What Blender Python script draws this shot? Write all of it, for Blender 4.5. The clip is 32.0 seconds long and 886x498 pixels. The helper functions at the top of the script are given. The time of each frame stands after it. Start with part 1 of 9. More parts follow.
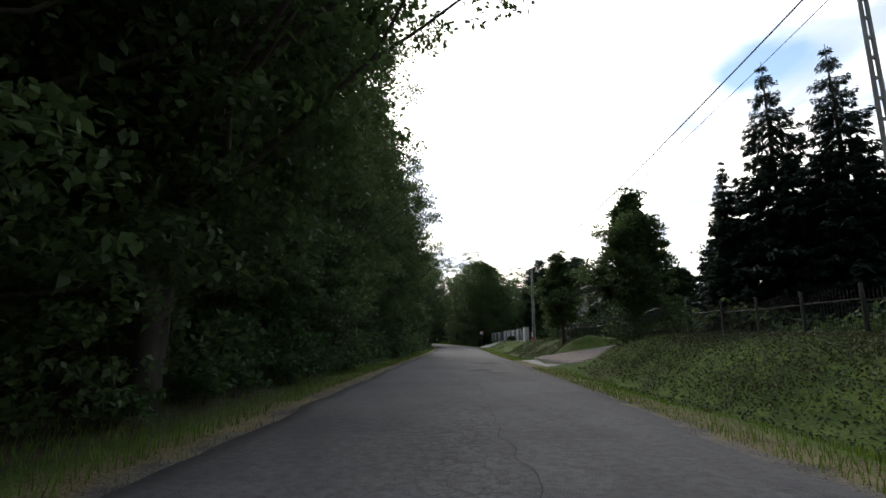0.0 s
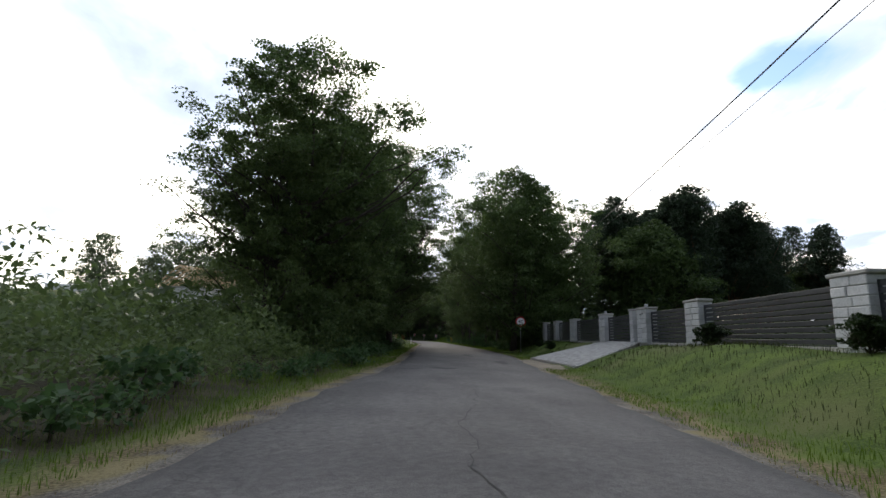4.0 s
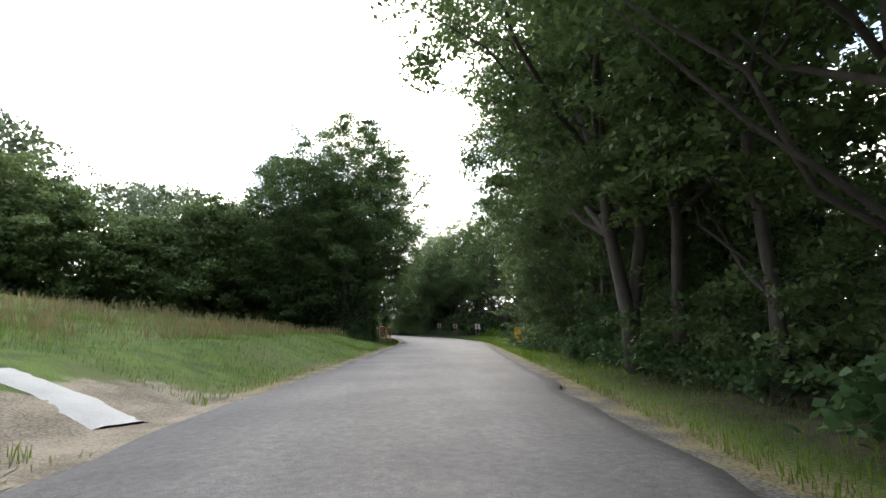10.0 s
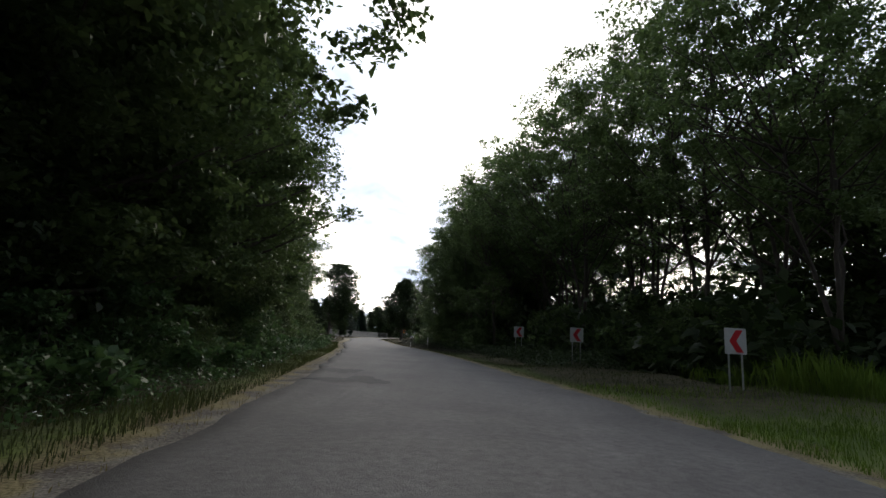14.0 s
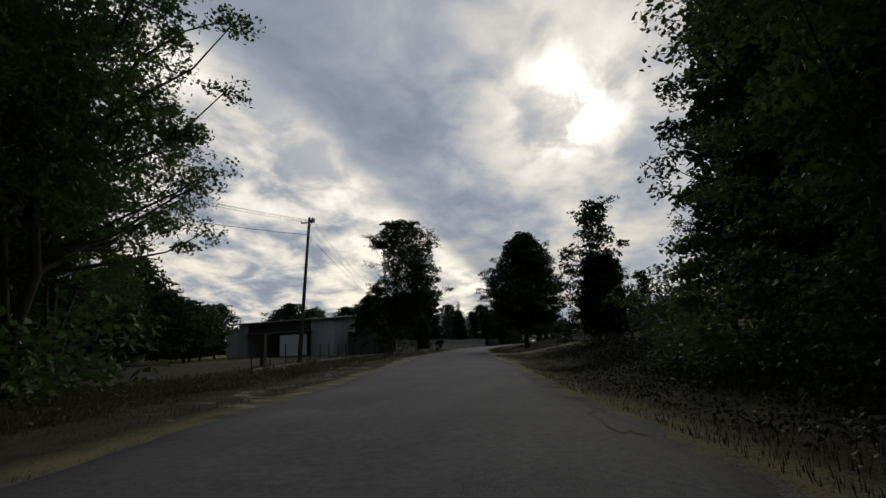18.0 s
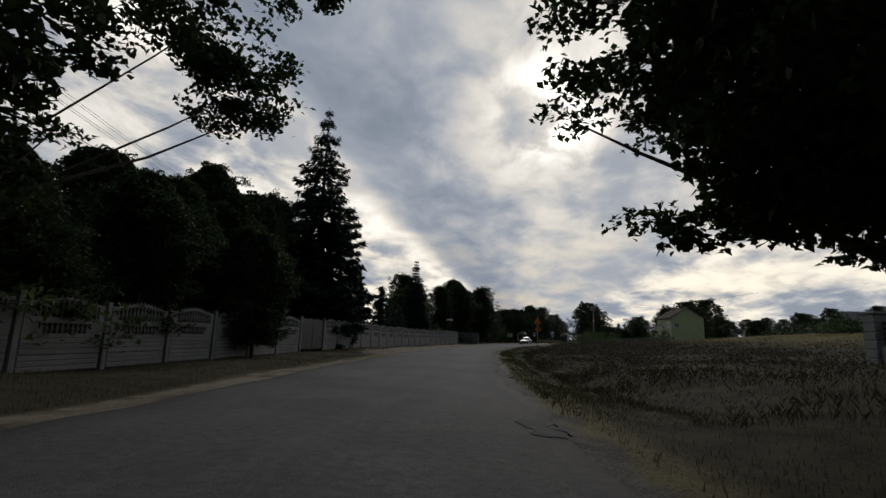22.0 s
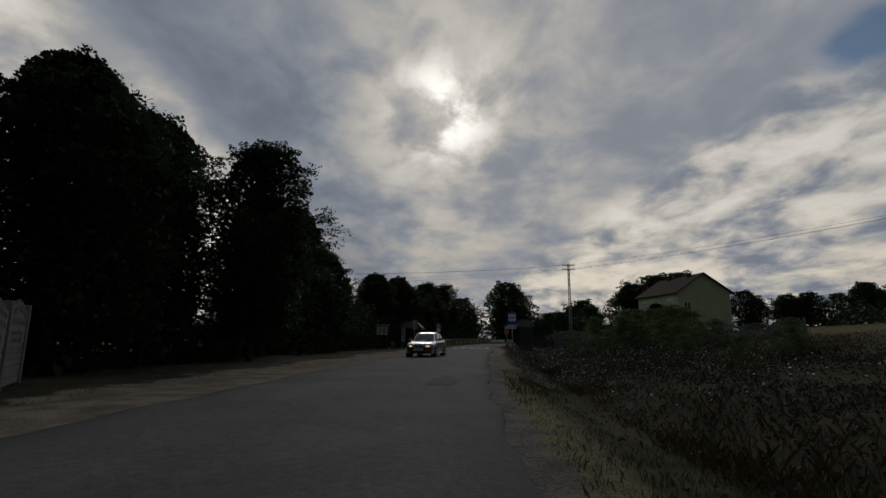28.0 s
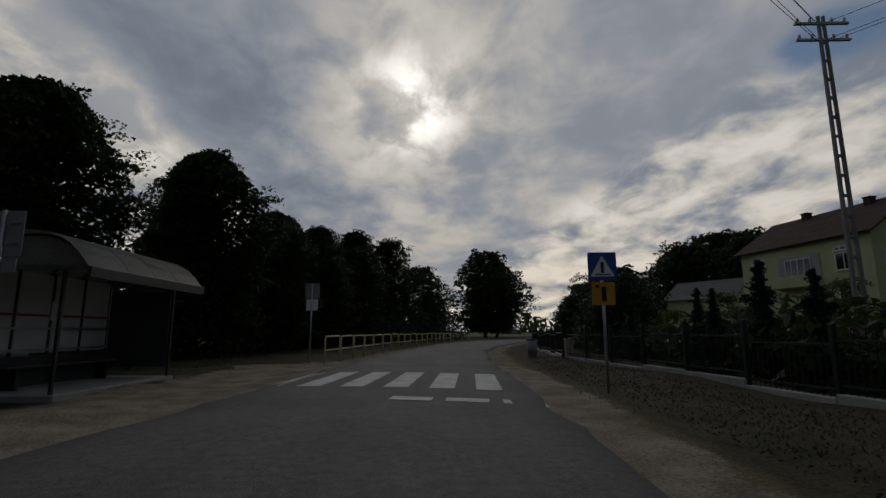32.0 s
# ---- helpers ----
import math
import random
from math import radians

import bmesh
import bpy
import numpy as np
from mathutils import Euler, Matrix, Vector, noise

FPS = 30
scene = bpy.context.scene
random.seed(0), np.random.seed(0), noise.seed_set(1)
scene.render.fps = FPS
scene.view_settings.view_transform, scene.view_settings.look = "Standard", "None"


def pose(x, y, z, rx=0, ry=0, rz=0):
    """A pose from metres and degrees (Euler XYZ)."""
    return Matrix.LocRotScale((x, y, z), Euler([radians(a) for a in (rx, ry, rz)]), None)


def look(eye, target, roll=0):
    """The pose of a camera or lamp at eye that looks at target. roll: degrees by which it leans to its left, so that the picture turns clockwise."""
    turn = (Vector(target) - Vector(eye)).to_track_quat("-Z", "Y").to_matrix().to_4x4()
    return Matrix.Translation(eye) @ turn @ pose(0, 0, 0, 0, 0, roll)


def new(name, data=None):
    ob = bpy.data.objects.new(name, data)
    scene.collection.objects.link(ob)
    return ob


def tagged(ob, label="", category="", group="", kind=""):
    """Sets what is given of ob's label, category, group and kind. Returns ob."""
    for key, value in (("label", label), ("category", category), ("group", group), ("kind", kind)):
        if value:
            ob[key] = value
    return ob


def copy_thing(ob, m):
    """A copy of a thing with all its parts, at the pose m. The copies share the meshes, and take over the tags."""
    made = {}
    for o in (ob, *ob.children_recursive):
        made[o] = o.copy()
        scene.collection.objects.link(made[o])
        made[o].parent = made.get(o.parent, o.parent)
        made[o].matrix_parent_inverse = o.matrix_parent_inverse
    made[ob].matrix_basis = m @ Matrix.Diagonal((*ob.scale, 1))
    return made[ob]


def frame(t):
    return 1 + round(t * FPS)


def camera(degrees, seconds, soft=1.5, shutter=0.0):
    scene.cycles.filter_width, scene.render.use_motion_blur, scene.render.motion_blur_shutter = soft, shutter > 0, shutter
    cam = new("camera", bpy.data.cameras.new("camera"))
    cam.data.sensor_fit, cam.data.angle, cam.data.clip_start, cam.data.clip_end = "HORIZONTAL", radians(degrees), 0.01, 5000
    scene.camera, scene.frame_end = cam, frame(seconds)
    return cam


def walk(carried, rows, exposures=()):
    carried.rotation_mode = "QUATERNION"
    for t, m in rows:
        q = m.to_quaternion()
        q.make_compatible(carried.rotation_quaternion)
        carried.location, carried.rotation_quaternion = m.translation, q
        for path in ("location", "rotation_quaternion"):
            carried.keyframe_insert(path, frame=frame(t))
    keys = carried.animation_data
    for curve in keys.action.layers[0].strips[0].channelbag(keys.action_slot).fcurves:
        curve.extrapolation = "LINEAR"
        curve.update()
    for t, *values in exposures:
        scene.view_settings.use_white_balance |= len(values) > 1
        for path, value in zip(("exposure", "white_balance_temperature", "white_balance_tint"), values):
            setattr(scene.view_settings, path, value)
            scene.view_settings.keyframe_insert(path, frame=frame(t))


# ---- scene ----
cam = camera(84.1, 32.0)
PATH = [
    (0, (-21.972, -82.124, 1.101), (-21.564, -80.201, 1.468), -0.3),
    (0.5, (-20.408, -75.723, 1.101), (-20.002, -73.797, 1.453), -0.2),
    (1, (-18.819, -69.335, 1.101), (-18.402, -67.414, 1.472), 0.7),
    (1.5, (-17.166, -62.962, 1.101), (-16.754, -61.036, 1.447), 2.4),
    (2, (-15.52, -56.558, 1.101), (-15.085, -54.637, 1.451), 2.3),
    (4.5, (-7.519, -22.831, 1.096), (-7.169, -20.895, 1.456), 0.4),
    (5, (-5.693, -16.701, 1.097), (-5.353, -14.767, 1.477), -0.6),
    (5.5, (-3.873, -10.891, 1.098), (-3.549, -8.953, 1.474), -0.5),
    (6, (-2.307, -4.946, 1.098), (-2.015, -3.003, 1.468), -0.6),
    (6.5, (-0.919, 1.096, 1.099), (-0.651, 3.043, 1.469), 0.7),
    (7, (0.315, 7.238, 1.1), (0.553, 9.188, 1.474), 1.4),
    (7.5, (1.419, 13.48, 1.1), (1.605, 15.436, 1.47), 1.5),
    (8, (2.47, 19.825, 1.1), (2.658, 21.785, 1.448), -0.2),
    (8.5, (3.45, 26.295, 1.1), (3.65, 28.257, 1.438), -0.1),
    (9, (4.356, 32.845, 1.101), (4.58, 34.805, 1.433), -0.1),
    (9.5, (5.188, 39.475, 1.103), (5.389, 41.439, 1.425), -0.9),
    (10, (5.977, 46.179, 1.104), (6.162, 48.144, 1.427), -0.4),
    (10.5, (6.744, 52.952, 1.104), (6.95, 54.913, 1.44), 0.0),
    (11, (7.524, 59.728, 1.103), (7.742, 61.686, 1.451), 0.4),
    (11.5, (8.359, 66.44, 1.1), (8.537, 68.402, 1.448), 3.7),
    (12, (9.038, 73.146, 1.096), (9.164, 75.111, 1.446), 4.3),
    (12.5, (9.519, 79.798, 1.092), (9.577, 81.765, 1.446), 5.4),
    (13, (9.638, 86.363, 1.09), (9.613, 88.333, 1.435), 3.5),
    (13.5, (9.5, 92.82, 1.092), (9.474, 94.782, 1.476), 3.0),
    (14, (9.117, 99.215, 1.095), (9.047, 101.181, 1.451), 3.2),
    (14.5, (8.588, 105.588, 1.099), (8.503, 107.55, 1.48), 4.5),
    (15, (7.815, 112.012, 1.102), (7.557, 113.954, 1.505), 5.0),
    (15.5, (6.958, 118.517, 1.105), (6.63, 120.455, 1.471), 8.9),
    (17.5, (2.487, 146.253, 1.105), (2.032, 148.163, 1.486), -0.6),
    (18, (1.283, 153.51, 1.102), (0.822, 155.419, 1.479), -2.3),
    (18.5, (-0.041, 160.745, 1.1), (-0.502, 162.656, 1.467), -1.0),
    (19, (-1.531, 167.865, 1.099), (-1.96, 169.783, 1.469), -1.7),
    (19.5, (-3.198, 174.748, 1.099), (-3.639, 176.661, 1.476), -1.4),
    (20, (-4.61, 181.701, 1.099), (-5.036, 183.619, 1.472), 0.3),
    (20.5, (-5.868, 188.559, 1.099), (-6.281, 190.481, 1.469), -1.7),
    (21, (-7.005, 195.317, 1.097), (-7.378, 197.247, 1.462), -2.0),
    (21.5, (-8.042, 201.68, 1.095), (-8.378, 203.621, 1.436), -0.7),
    (22, (-8.901, 207.9, 1.094), (-9.252, 209.838, 1.442), 2.1),
    (22.5, (-9.622, 214.142, 1.095), (-9.957, 216.084, 1.437), -0.8),
    (23, (-10.264, 220.36, 1.096), (-10.566, 222.308, 1.433), 0.4),
    (23.5, (-10.991, 226.429, 1.097), (-11.285, 228.375, 1.455), 2.3),
    (24, (-11.58, 232.593, 1.098), (-11.753, 234.555, 1.447), -2.9),
    (24.5, (-12.062, 238.837, 1.1), (-12.179, 240.801, 1.46), -1.6),
    (25, (-12.351, 245.142, 1.101), (-12.44, 247.106, 1.467), -1.4),
    (25.5, (-12.379, 251.481, 1.101), (-12.474, 253.445, 1.47), -2.1),
    (26, (-12.126, 257.819, 1.101), (-12.182, 259.787, 1.457), -1.1),
    (26.5, (-11.823, 264.2, 1.101), (-11.835, 266.166, 1.468), -2.7),
    (28.5, (-9.706, 290.218, 1.103), (-9.584, 292.182, 1.459), 1.3),
    (29, (-9.161, 296.289, 1.101), (-9.032, 298.251, 1.469), 1.9),
    (29.5, (-8.508, 302.272, 1.098), (-8.32, 304.229, 1.465), 1.8),
    (30, (-7.857, 308.127, 1.095), (-7.693, 310.088, 1.451), 1.8),
    (30.5, (-6.952, 313.584, 1.093), (-6.753, 315.54, 1.461), 2.1),
    (31, (-6.157, 319.003, 1.091), (-5.953, 320.959, 1.455), 1.4),
    (31.5, (-5.449, 323.982, 1.087), (-5.271, 325.943, 1.438), 1.5),
    (32, (-4.858, 328.836, 1.082), (-4.636, 330.796, 1.414), -0.1),
]
EXPOSURE = [(0, 1.95), (1, 1.8), (2, 1.4), (2.5, 1.4), (4.5, 2.35), (5, 2.65), (6, 3.25), (7, 3.0), (8, 3.3), (9, 3.45), (10, 3.6), (11, 4.0), (12.1, 3.5), (12.6, 2.9), (13, 2.5), (14, 2.0), (15.5, 1.85), (17.5, 0.25), (19, 0.28), (20, 0.36), (21, 0.5), (22, 0.25), (23, 0.1), (26, -0.2), (28.5, -0.4), (32, -0.35)]
walk(cam, [(t, look(eye, target, roll)) for t, eye, target, roll in PATH], EXPOSURE)

# world: broken cloud over a low sun that the road runs towards
SUN_DIR = Vector((0.042, 0.898, 0.438)).normalized()
world = bpy.data.worlds.new("sky")
scene.world = world
world.use_nodes = True
wn, wl = world.node_tree.nodes, world.node_tree.links
wn.clear()


def wnode(kind, **props):
    n = wn.new(kind)
    for key, value in props.items():
        if key == "op":
            n.operation = value
        elif key == "ins":
            for k, v in value.items():
                n.inputs[k].default_value = v
    return n


def wmath(op, a, b=None, c=None, clamp=False):
    n = wn.new("ShaderNodeMath")
    n.operation, n.use_clamp = op, clamp
    for i, v in enumerate((a, b, c)):
        if v is None:
            continue
        if isinstance(v, (int, float)):
            n.inputs[i].default_value = v
        else:
            wl.new(v, n.inputs[i])
    return n.outputs[0]


def wramp(v, lo, hi, a=0.0, b=1.0):
    n = wn.new("ShaderNodeMapRange")
    n.interpolation_type = "SMOOTHSTEP"
    wl.new(v, n.inputs[0])
    for i, x in enumerate((lo, hi, a, b)):
        n.inputs[i + 1].default_value = x
    return n.outputs[0]


def wmix(f, a, b):
    n = wn.new("ShaderNodeMix")
    n.data_type = "RGBA"
    for s, v in ((0, f), (6, a), (7, b)):
        if isinstance(v, (int, float)):
            n.inputs[s].default_value = v
        elif isinstance(v, tuple):
            n.inputs[s].default_value = (*v, 1)
        else:
            wl.new(v, n.inputs[s])
    return n.outputs[2]


def wnoise(vec, scale, detail, rough, distort=0.0):
    n = wn.new("ShaderNodeTexNoise")
    wl.new(vec, n.inputs["Vector"])
    n.inputs["Scale"].default_value, n.inputs["Detail"].default_value = scale, detail
    n.inputs["Roughness"].default_value, n.inputs["Distortion"].default_value = rough, distort
    return n.outputs[0]


way = wn.new("ShaderNodeTexCoord").outputs["Generated"]
sep = wn.new("ShaderNodeSeparateXYZ")
wl.new(way, sep.inputs[0])
up = wmath("ADD", wmath("MAXIMUM", sep.outputs[2], 0.0), 0.02)
cu, cv = wmath("DIVIDE", sep.outputs[0], up), wmath("DIVIDE", sep.outputs[1], up)
soft_up = wmath("ADD", wmath("MAXIMUM", sep.outputs[2], 0.0), 0.24)
flat = wn.new("ShaderNodeCombineXYZ")
wl.new(wmath("DIVIDE", sep.outputs[0], soft_up), flat.inputs[0]), wl.new(wmath("MULTIPLY", wmath("DIVIDE", sep.outputs[1], soft_up), 0.8), flat.inputs[1])
deck = flat.outputs[0]
billow = wnoise(deck, 1.5, 6, 0.52, 0.25)
fine = wnoise(deck, 5.0, 5, 0.55, 0.3)
broad = wnoise(deck, 0.55, 3, 0.5)
# a long grey roll of cloud along the road, brighter broken cloud on both sides of it
shift = wmath("ADD", cu, wmath("MULTIPLY", wmath("SUBTRACT", billow, 0.5), 0.6))
roll_mask = wmath("MULTIPLY", wramp(shift, -1.25, -0.95), wramp(shift, 1.55, 1.15))
edge = wmath("MULTIPLY", wramp(shift, -1.75, -1.15), wramp(shift, -0.8, -1.15))
mixed = wmath("ADD", wmath("MULTIPLY", billow, 0.6), wmath("MULTIPLY", fine, 0.4))
side_lum = wramp(wmath("ADD", wmath("MULTIPLY", billow, 0.45), wmath("MULTIPLY", fine, 0.55)), 0.39, 0.62, 0.30, 0.82)
roll_lum = wramp(mixed, 0.36, 0.68, 0.33, 0.56)
shade_band = wmath("MULTIPLY", wramp(shift, -1.2, -0.95), wramp(shift, 0.15, -0.7))
roll_lum = wmath("MULTIPLY", roll_lum, wmath("SUBTRACT", 1.0, wmath("MULTIPLY", shade_band, 0.32)))
lum = wmath("ADD", wmath("MULTIPLY", roll_lum, roll_mask), wmath("MULTIPLY", side_lum, wmath("SUBTRACT", 1.0, roll_mask)))
lum = wmath("ADD", lum, wmath("MULTIPLY", edge, 0.12))
dot = wn.new("ShaderNodeVectorMath")
dot.operation = "DOT_PRODUCT"
wl.new(way, dot.inputs[0])
dot.inputs[1].default_value = SUN_DIR
near_sun = wmath("MAXIMUM", dot.outputs["Value"], 0.0)
veil = wramp(mixed, 0.38, 0.58)
glow = wmath("MULTIPLY", wmath("POWER", near_sun, 300.0), wmath("ADD", wmath("MULTIPLY", wramp(fine, 0.40, 0.62), 1.05), 0.03))
halo = wmath("MULTIPLY", wmath("POWER", near_sun, 30.0), wmath("ADD", wmath("MULTIPLY", veil, 0.20), 0.03))
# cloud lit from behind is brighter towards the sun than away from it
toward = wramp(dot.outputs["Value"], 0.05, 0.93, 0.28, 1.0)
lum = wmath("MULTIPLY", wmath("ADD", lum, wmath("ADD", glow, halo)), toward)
tint = wmix(wramp(lum, 0.2, 0.6), (0.78, 0.90, 1.12), (1.04, 0.99, 0.915))
low = wmath("MULTIPLY", wramp(sep.outputs[2], 0.30, 0.05), wramp(mixed, 0.45, 0.62))
tint = wmix(wmath("MULTIPLY", low, 0.7), tint, (1.12, 0.99, 0.76))
cloud = wn.new("ShaderNodeVectorMath")
cloud.operation = "SCALE"
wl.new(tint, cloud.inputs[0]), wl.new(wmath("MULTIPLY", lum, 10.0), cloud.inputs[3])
clear = wn.new("ShaderNodeTexSky")
clear.sky_type, clear.sun_disc = "NISHITA", False
clear.sun_elevation, clear.sun_rotation = radians(26), radians(2.7)
clear.dust_density = 0.4
gap_u = wmath("POWER", wmath("DIVIDE", wmath("SUBTRACT", cu, 1.50), 0.38), 2)
gap_v = wmath("POWER", wmath("DIVIDE", wmath("SUBTRACT", cv, 1.30), 0.36), 2)
gap = wmath("EXPONENT", wmath("MULTIPLY", wmath("ADD", gap_u, gap_v), -1.0))
gap2 = wramp(broad, 0.60, 0.70)
gap = wmath("MAXIMUM", wramp(wmath("ADD", gap, wmath("MULTIPLY", wmath("SUBTRACT", mixed, 0.52), 3.2)), 0.30, 0.75), wmath("MULTIPLY", gap2, 0.30))
blue = wn.new("ShaderNodeVectorMath")
blue.operation = "SCALE"
wl.new(clear.outputs[0], blue.inputs[0])
blue.inputs[3].default_value = 0.62
sky = wmix(gap, cloud.outputs[0], blue.outputs[0])
back = wn.new("ShaderNodeBackground")
back.inputs[1].default_value = 0.1
wl.new(sky, back.inputs[0])
wl.new(back.outputs[0], wn.new("ShaderNodeOutputWorld").inputs[0])

sun = new("sun", bpy.data.lights.new("sun", "SUN"))
sun.data.energy, sun.data.angle, sun.data.color = 0.3, radians(14), (1.0, 0.93, 0.82)
sun.matrix_world = look((0, 0, 60), Vector((0, 0, 60)) - SUN_DIR)


# ---- materials ----
def ncol(c):
    return (c, c, c, 1) if isinstance(c, (int, float)) else (*c, 1)


def material(name, dark, light, rough=0.8, scale=6.0, fine=60.0, bump=0.3, metal=0.0, vary=0.0, through_light=0.0, stretch=(1, 1, 1), spec=0.4, grain=0.5, object_space=False):
    """Two colours mixed by coarse and fine noise in metres, with a fine relief; vary: change from piece to piece."""
    m = bpy.data.materials.new(name)
    m.use_nodes = True
    n, l = m.node_tree.nodes, m.node_tree.links
    b = n["Principled BSDF"]
    b.inputs["Roughness"].default_value, b.inputs["Metallic"].default_value = rough, metal
    b.inputs["Specular IOR Level"].default_value = spec
    co = n.new("ShaderNodeTexCoord").outputs["Object"] if object_space else n.new("ShaderNodeNewGeometry").outputs["Position"]
    mp = n.new("ShaderNodeMapping")
    mp.inputs["Scale"].default_value = stretch
    l.new(co, mp.inputs[0])
    tex = []
    for s, d in ((scale, 4), (fine, 3)):
        t = n.new("ShaderNodeTexNoise")
        t.inputs["Scale"].default_value, t.inputs["Detail"].default_value = s, d
        l.new(mp.outputs[0], t.inputs["Vector"])
        tex.append(t.outputs[0])
    mix = n.new("ShaderNodeMix")
    mix.inputs[0].default_value = grain
    l.new(tex[0], mix.inputs[2]), l.new(tex[1], mix.inputs[3])
    val = mix.outputs[0]
    rng = n.new("ShaderNodeMapRange")
    rng.inputs[1].default_value, rng.inputs[2].default_value = 0.34, 0.66
    l.new(val, rng.inputs[0])
    fac = rng.outputs[0]
    if vary:
        info = n.new("ShaderNodeObjectInfo").outputs["Random"]
        isl = n.new("ShaderNodeNewGeometry").outputs["Random Per Island"]
        add = n.new("ShaderNodeMath")
        add.operation = "ADD"
        l.new(info, add.inputs[0]), l.new(isl, add.inputs[1])
        fr = n.new("ShaderNodeMath")
        fr.operation = "FRACT"
        l.new(add.outputs[0], fr.inputs[0])
        mv = n.new("ShaderNodeMix")
        mv.inputs[0].default_value = vary
        l.new(fac, mv.inputs[2]), l.new(fr.outputs[0], mv.inputs[3])
        fac = mv.outputs[0]
    col = n.new("ShaderNodeMix")
    col.data_type = "RGBA"
    col.inputs[6].default_value, col.inputs[7].default_value = ncol(dark), ncol(light)
    l.new(fac, col.inputs[0])
    l.new(col.outputs[2], b.inputs["Base Color"])
    if bump:
        bp = n.new("ShaderNodeBump")
        bp.inputs["Strength"].default_value, bp.inputs["Distance"].default_value = bump, 0.02
        l.new(val, bp.inputs["Height"])
        l.new(bp.outputs[0], b.inputs["Normal"])
    if through_light:
        tr = n.new("ShaderNodeBsdfTranslucent")
        l.new(col.outputs[2], tr.inputs[0])
        ms = n.new("ShaderNodeMixShader")
        ms.inputs[0].default_value = through_light
        l.new(b.outputs[0], ms.inputs[1]), l.new(tr.outputs[0], ms.inputs[2])
        l.new(ms.outputs[0], n["Material Output"].inputs[0])
    return m


def foliage(name, dark, light):
    return material(name, dark, light, rough=0.52, scale=0.5, fine=3.0, bump=0, vary=0.4, through_light=0.48, spec=0.32)


def glowing(name, color, strength):
    m = bpy.data.materials.new(name)
    m.use_nodes = True
    b = m.node_tree.nodes["Principled BSDF"]
    b.inputs["Emission Color"].default_value = (*color, 1)
    b.inputs["Emission Strength"].default_value = strength
    return m


def glazing(name, tint=(0.9, 0.95, 0.95), rough=0.03):
    m = bpy.data.materials.new(name)
    m.use_nodes = True
    b = m.node_tree.nodes["Principled BSDF"]
    b.inputs["Base Color"].default_value = (*tint, 1)
    b.inputs["Transmission Weight"].default_value, b.inputs["Roughness"].default_value = 1.0, rough
    b.inputs["IOR"].default_value = 1.2
    return m


def dark_glass(name="window_glass"):
    m = bpy.data.materials.new(name)
    m.use_nodes = True
    b = m.node_tree.nodes["Principled BSDF"]
    b.inputs["Base Color"].default_value = (0.02, 0.025, 0.03, 1)
    b.inputs["Roughness"].default_value, b.inputs["Specular IOR Level"].default_value = 0.06, 0.7
    return m


LEAF_DARK = foliage("maple_leaves", (0.048, 0.078, 0.026), (0.115, 0.168, 0.055))
LEAF_MID = foliage("ash_leaves", (0.058, 0.095, 0.030), (0.125, 0.180, 0.058))
LEAF_GREY = foliage("poplar_leaves", (0.075, 0.105, 0.058), (0.145, 0.180, 0.100))
# darker leaf green: village trees and thickets carry their shade in the colour
LEAF_SHADED = foliage("shaded_leaves", (0.016, 0.030, 0.010), (0.042, 0.066, 0.020))
# willow green, also lighter maple leaves with daylight put into the colour
LEAF_WILLOW_LIT = foliage("willow_and_lit_maple_leaves", (0.075, 0.115, 0.035), (0.150, 0.200, 0.070))
LEAF_WEED = foliage("weed_leaves", (0.035, 0.075, 0.028), (0.085, 0.150, 0.050))
NEEDLE = foliage("spruce_needles", (0.012, 0.026, 0.018), (0.035, 0.058, 0.040))
PINE_LEAF = foliage("pine_needles", (0.020, 0.036, 0.020), (0.050, 0.075, 0.040))
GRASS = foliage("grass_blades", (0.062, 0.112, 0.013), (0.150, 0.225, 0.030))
# darker copy of the grass for bank turf and for verges with painted tree shade
DULL_SHADED_GRASS = foliage("bank_grass", (0.026, 0.038, 0.011), (0.070, 0.084, 0.026))
STRAW = foliage("dry_grass", (0.14, 0.12, 0.055), (0.27, 0.22, 0.11))
TALL = foliage("tall_weeds", (0.040, 0.038, 0.020), (0.105, 0.086, 0.044))
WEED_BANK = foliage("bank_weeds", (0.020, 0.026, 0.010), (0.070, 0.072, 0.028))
# near-black weed green; self-shading against the light is put into the colour
WEED_SHADED = foliage("shaded_weeds", (0.010, 0.013, 0.006), (0.030, 0.032, 0.014))
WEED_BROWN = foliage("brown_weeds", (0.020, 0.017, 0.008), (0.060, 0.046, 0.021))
BARK = material("bark", (0.032, 0.026, 0.020), (0.085, 0.07, 0.056), 0.9, 3, 30, 0.8, stretch=(3, 3, 0.7))
PINE_BARK = material("pine_bark", (0.07, 0.042, 0.028), (0.20, 0.12, 0.075), 0.9, 3, 20, 0.8)
ASPHALT_PATCH = material("patch_asphalt", (0.028, 0.027, 0.029), (0.060, 0.057, 0.058), 0.85, 3, 90, 0.5)
CRACK = material("crack_filler", (0.018, 0.018, 0.018), (0.04, 0.038, 0.036), 0.8, 8, 80, 0.2)
SAND = material("sandy_gravel", (0.13, 0.105, 0.075), (0.30, 0.25, 0.185), 0.95, 1.3, 35, 0.8)
CONCRETE = material("concrete", (0.20, 0.195, 0.18), (0.36, 0.35, 0.325), 0.9, 2.0, 40, 0.4, vary=0.25)
CONCRETE_PALE = material("pale_concrete", (0.30, 0.29, 0.27), (0.48, 0.465, 0.43), 0.9, 1.6, 40, 0.3, vary=0.2)
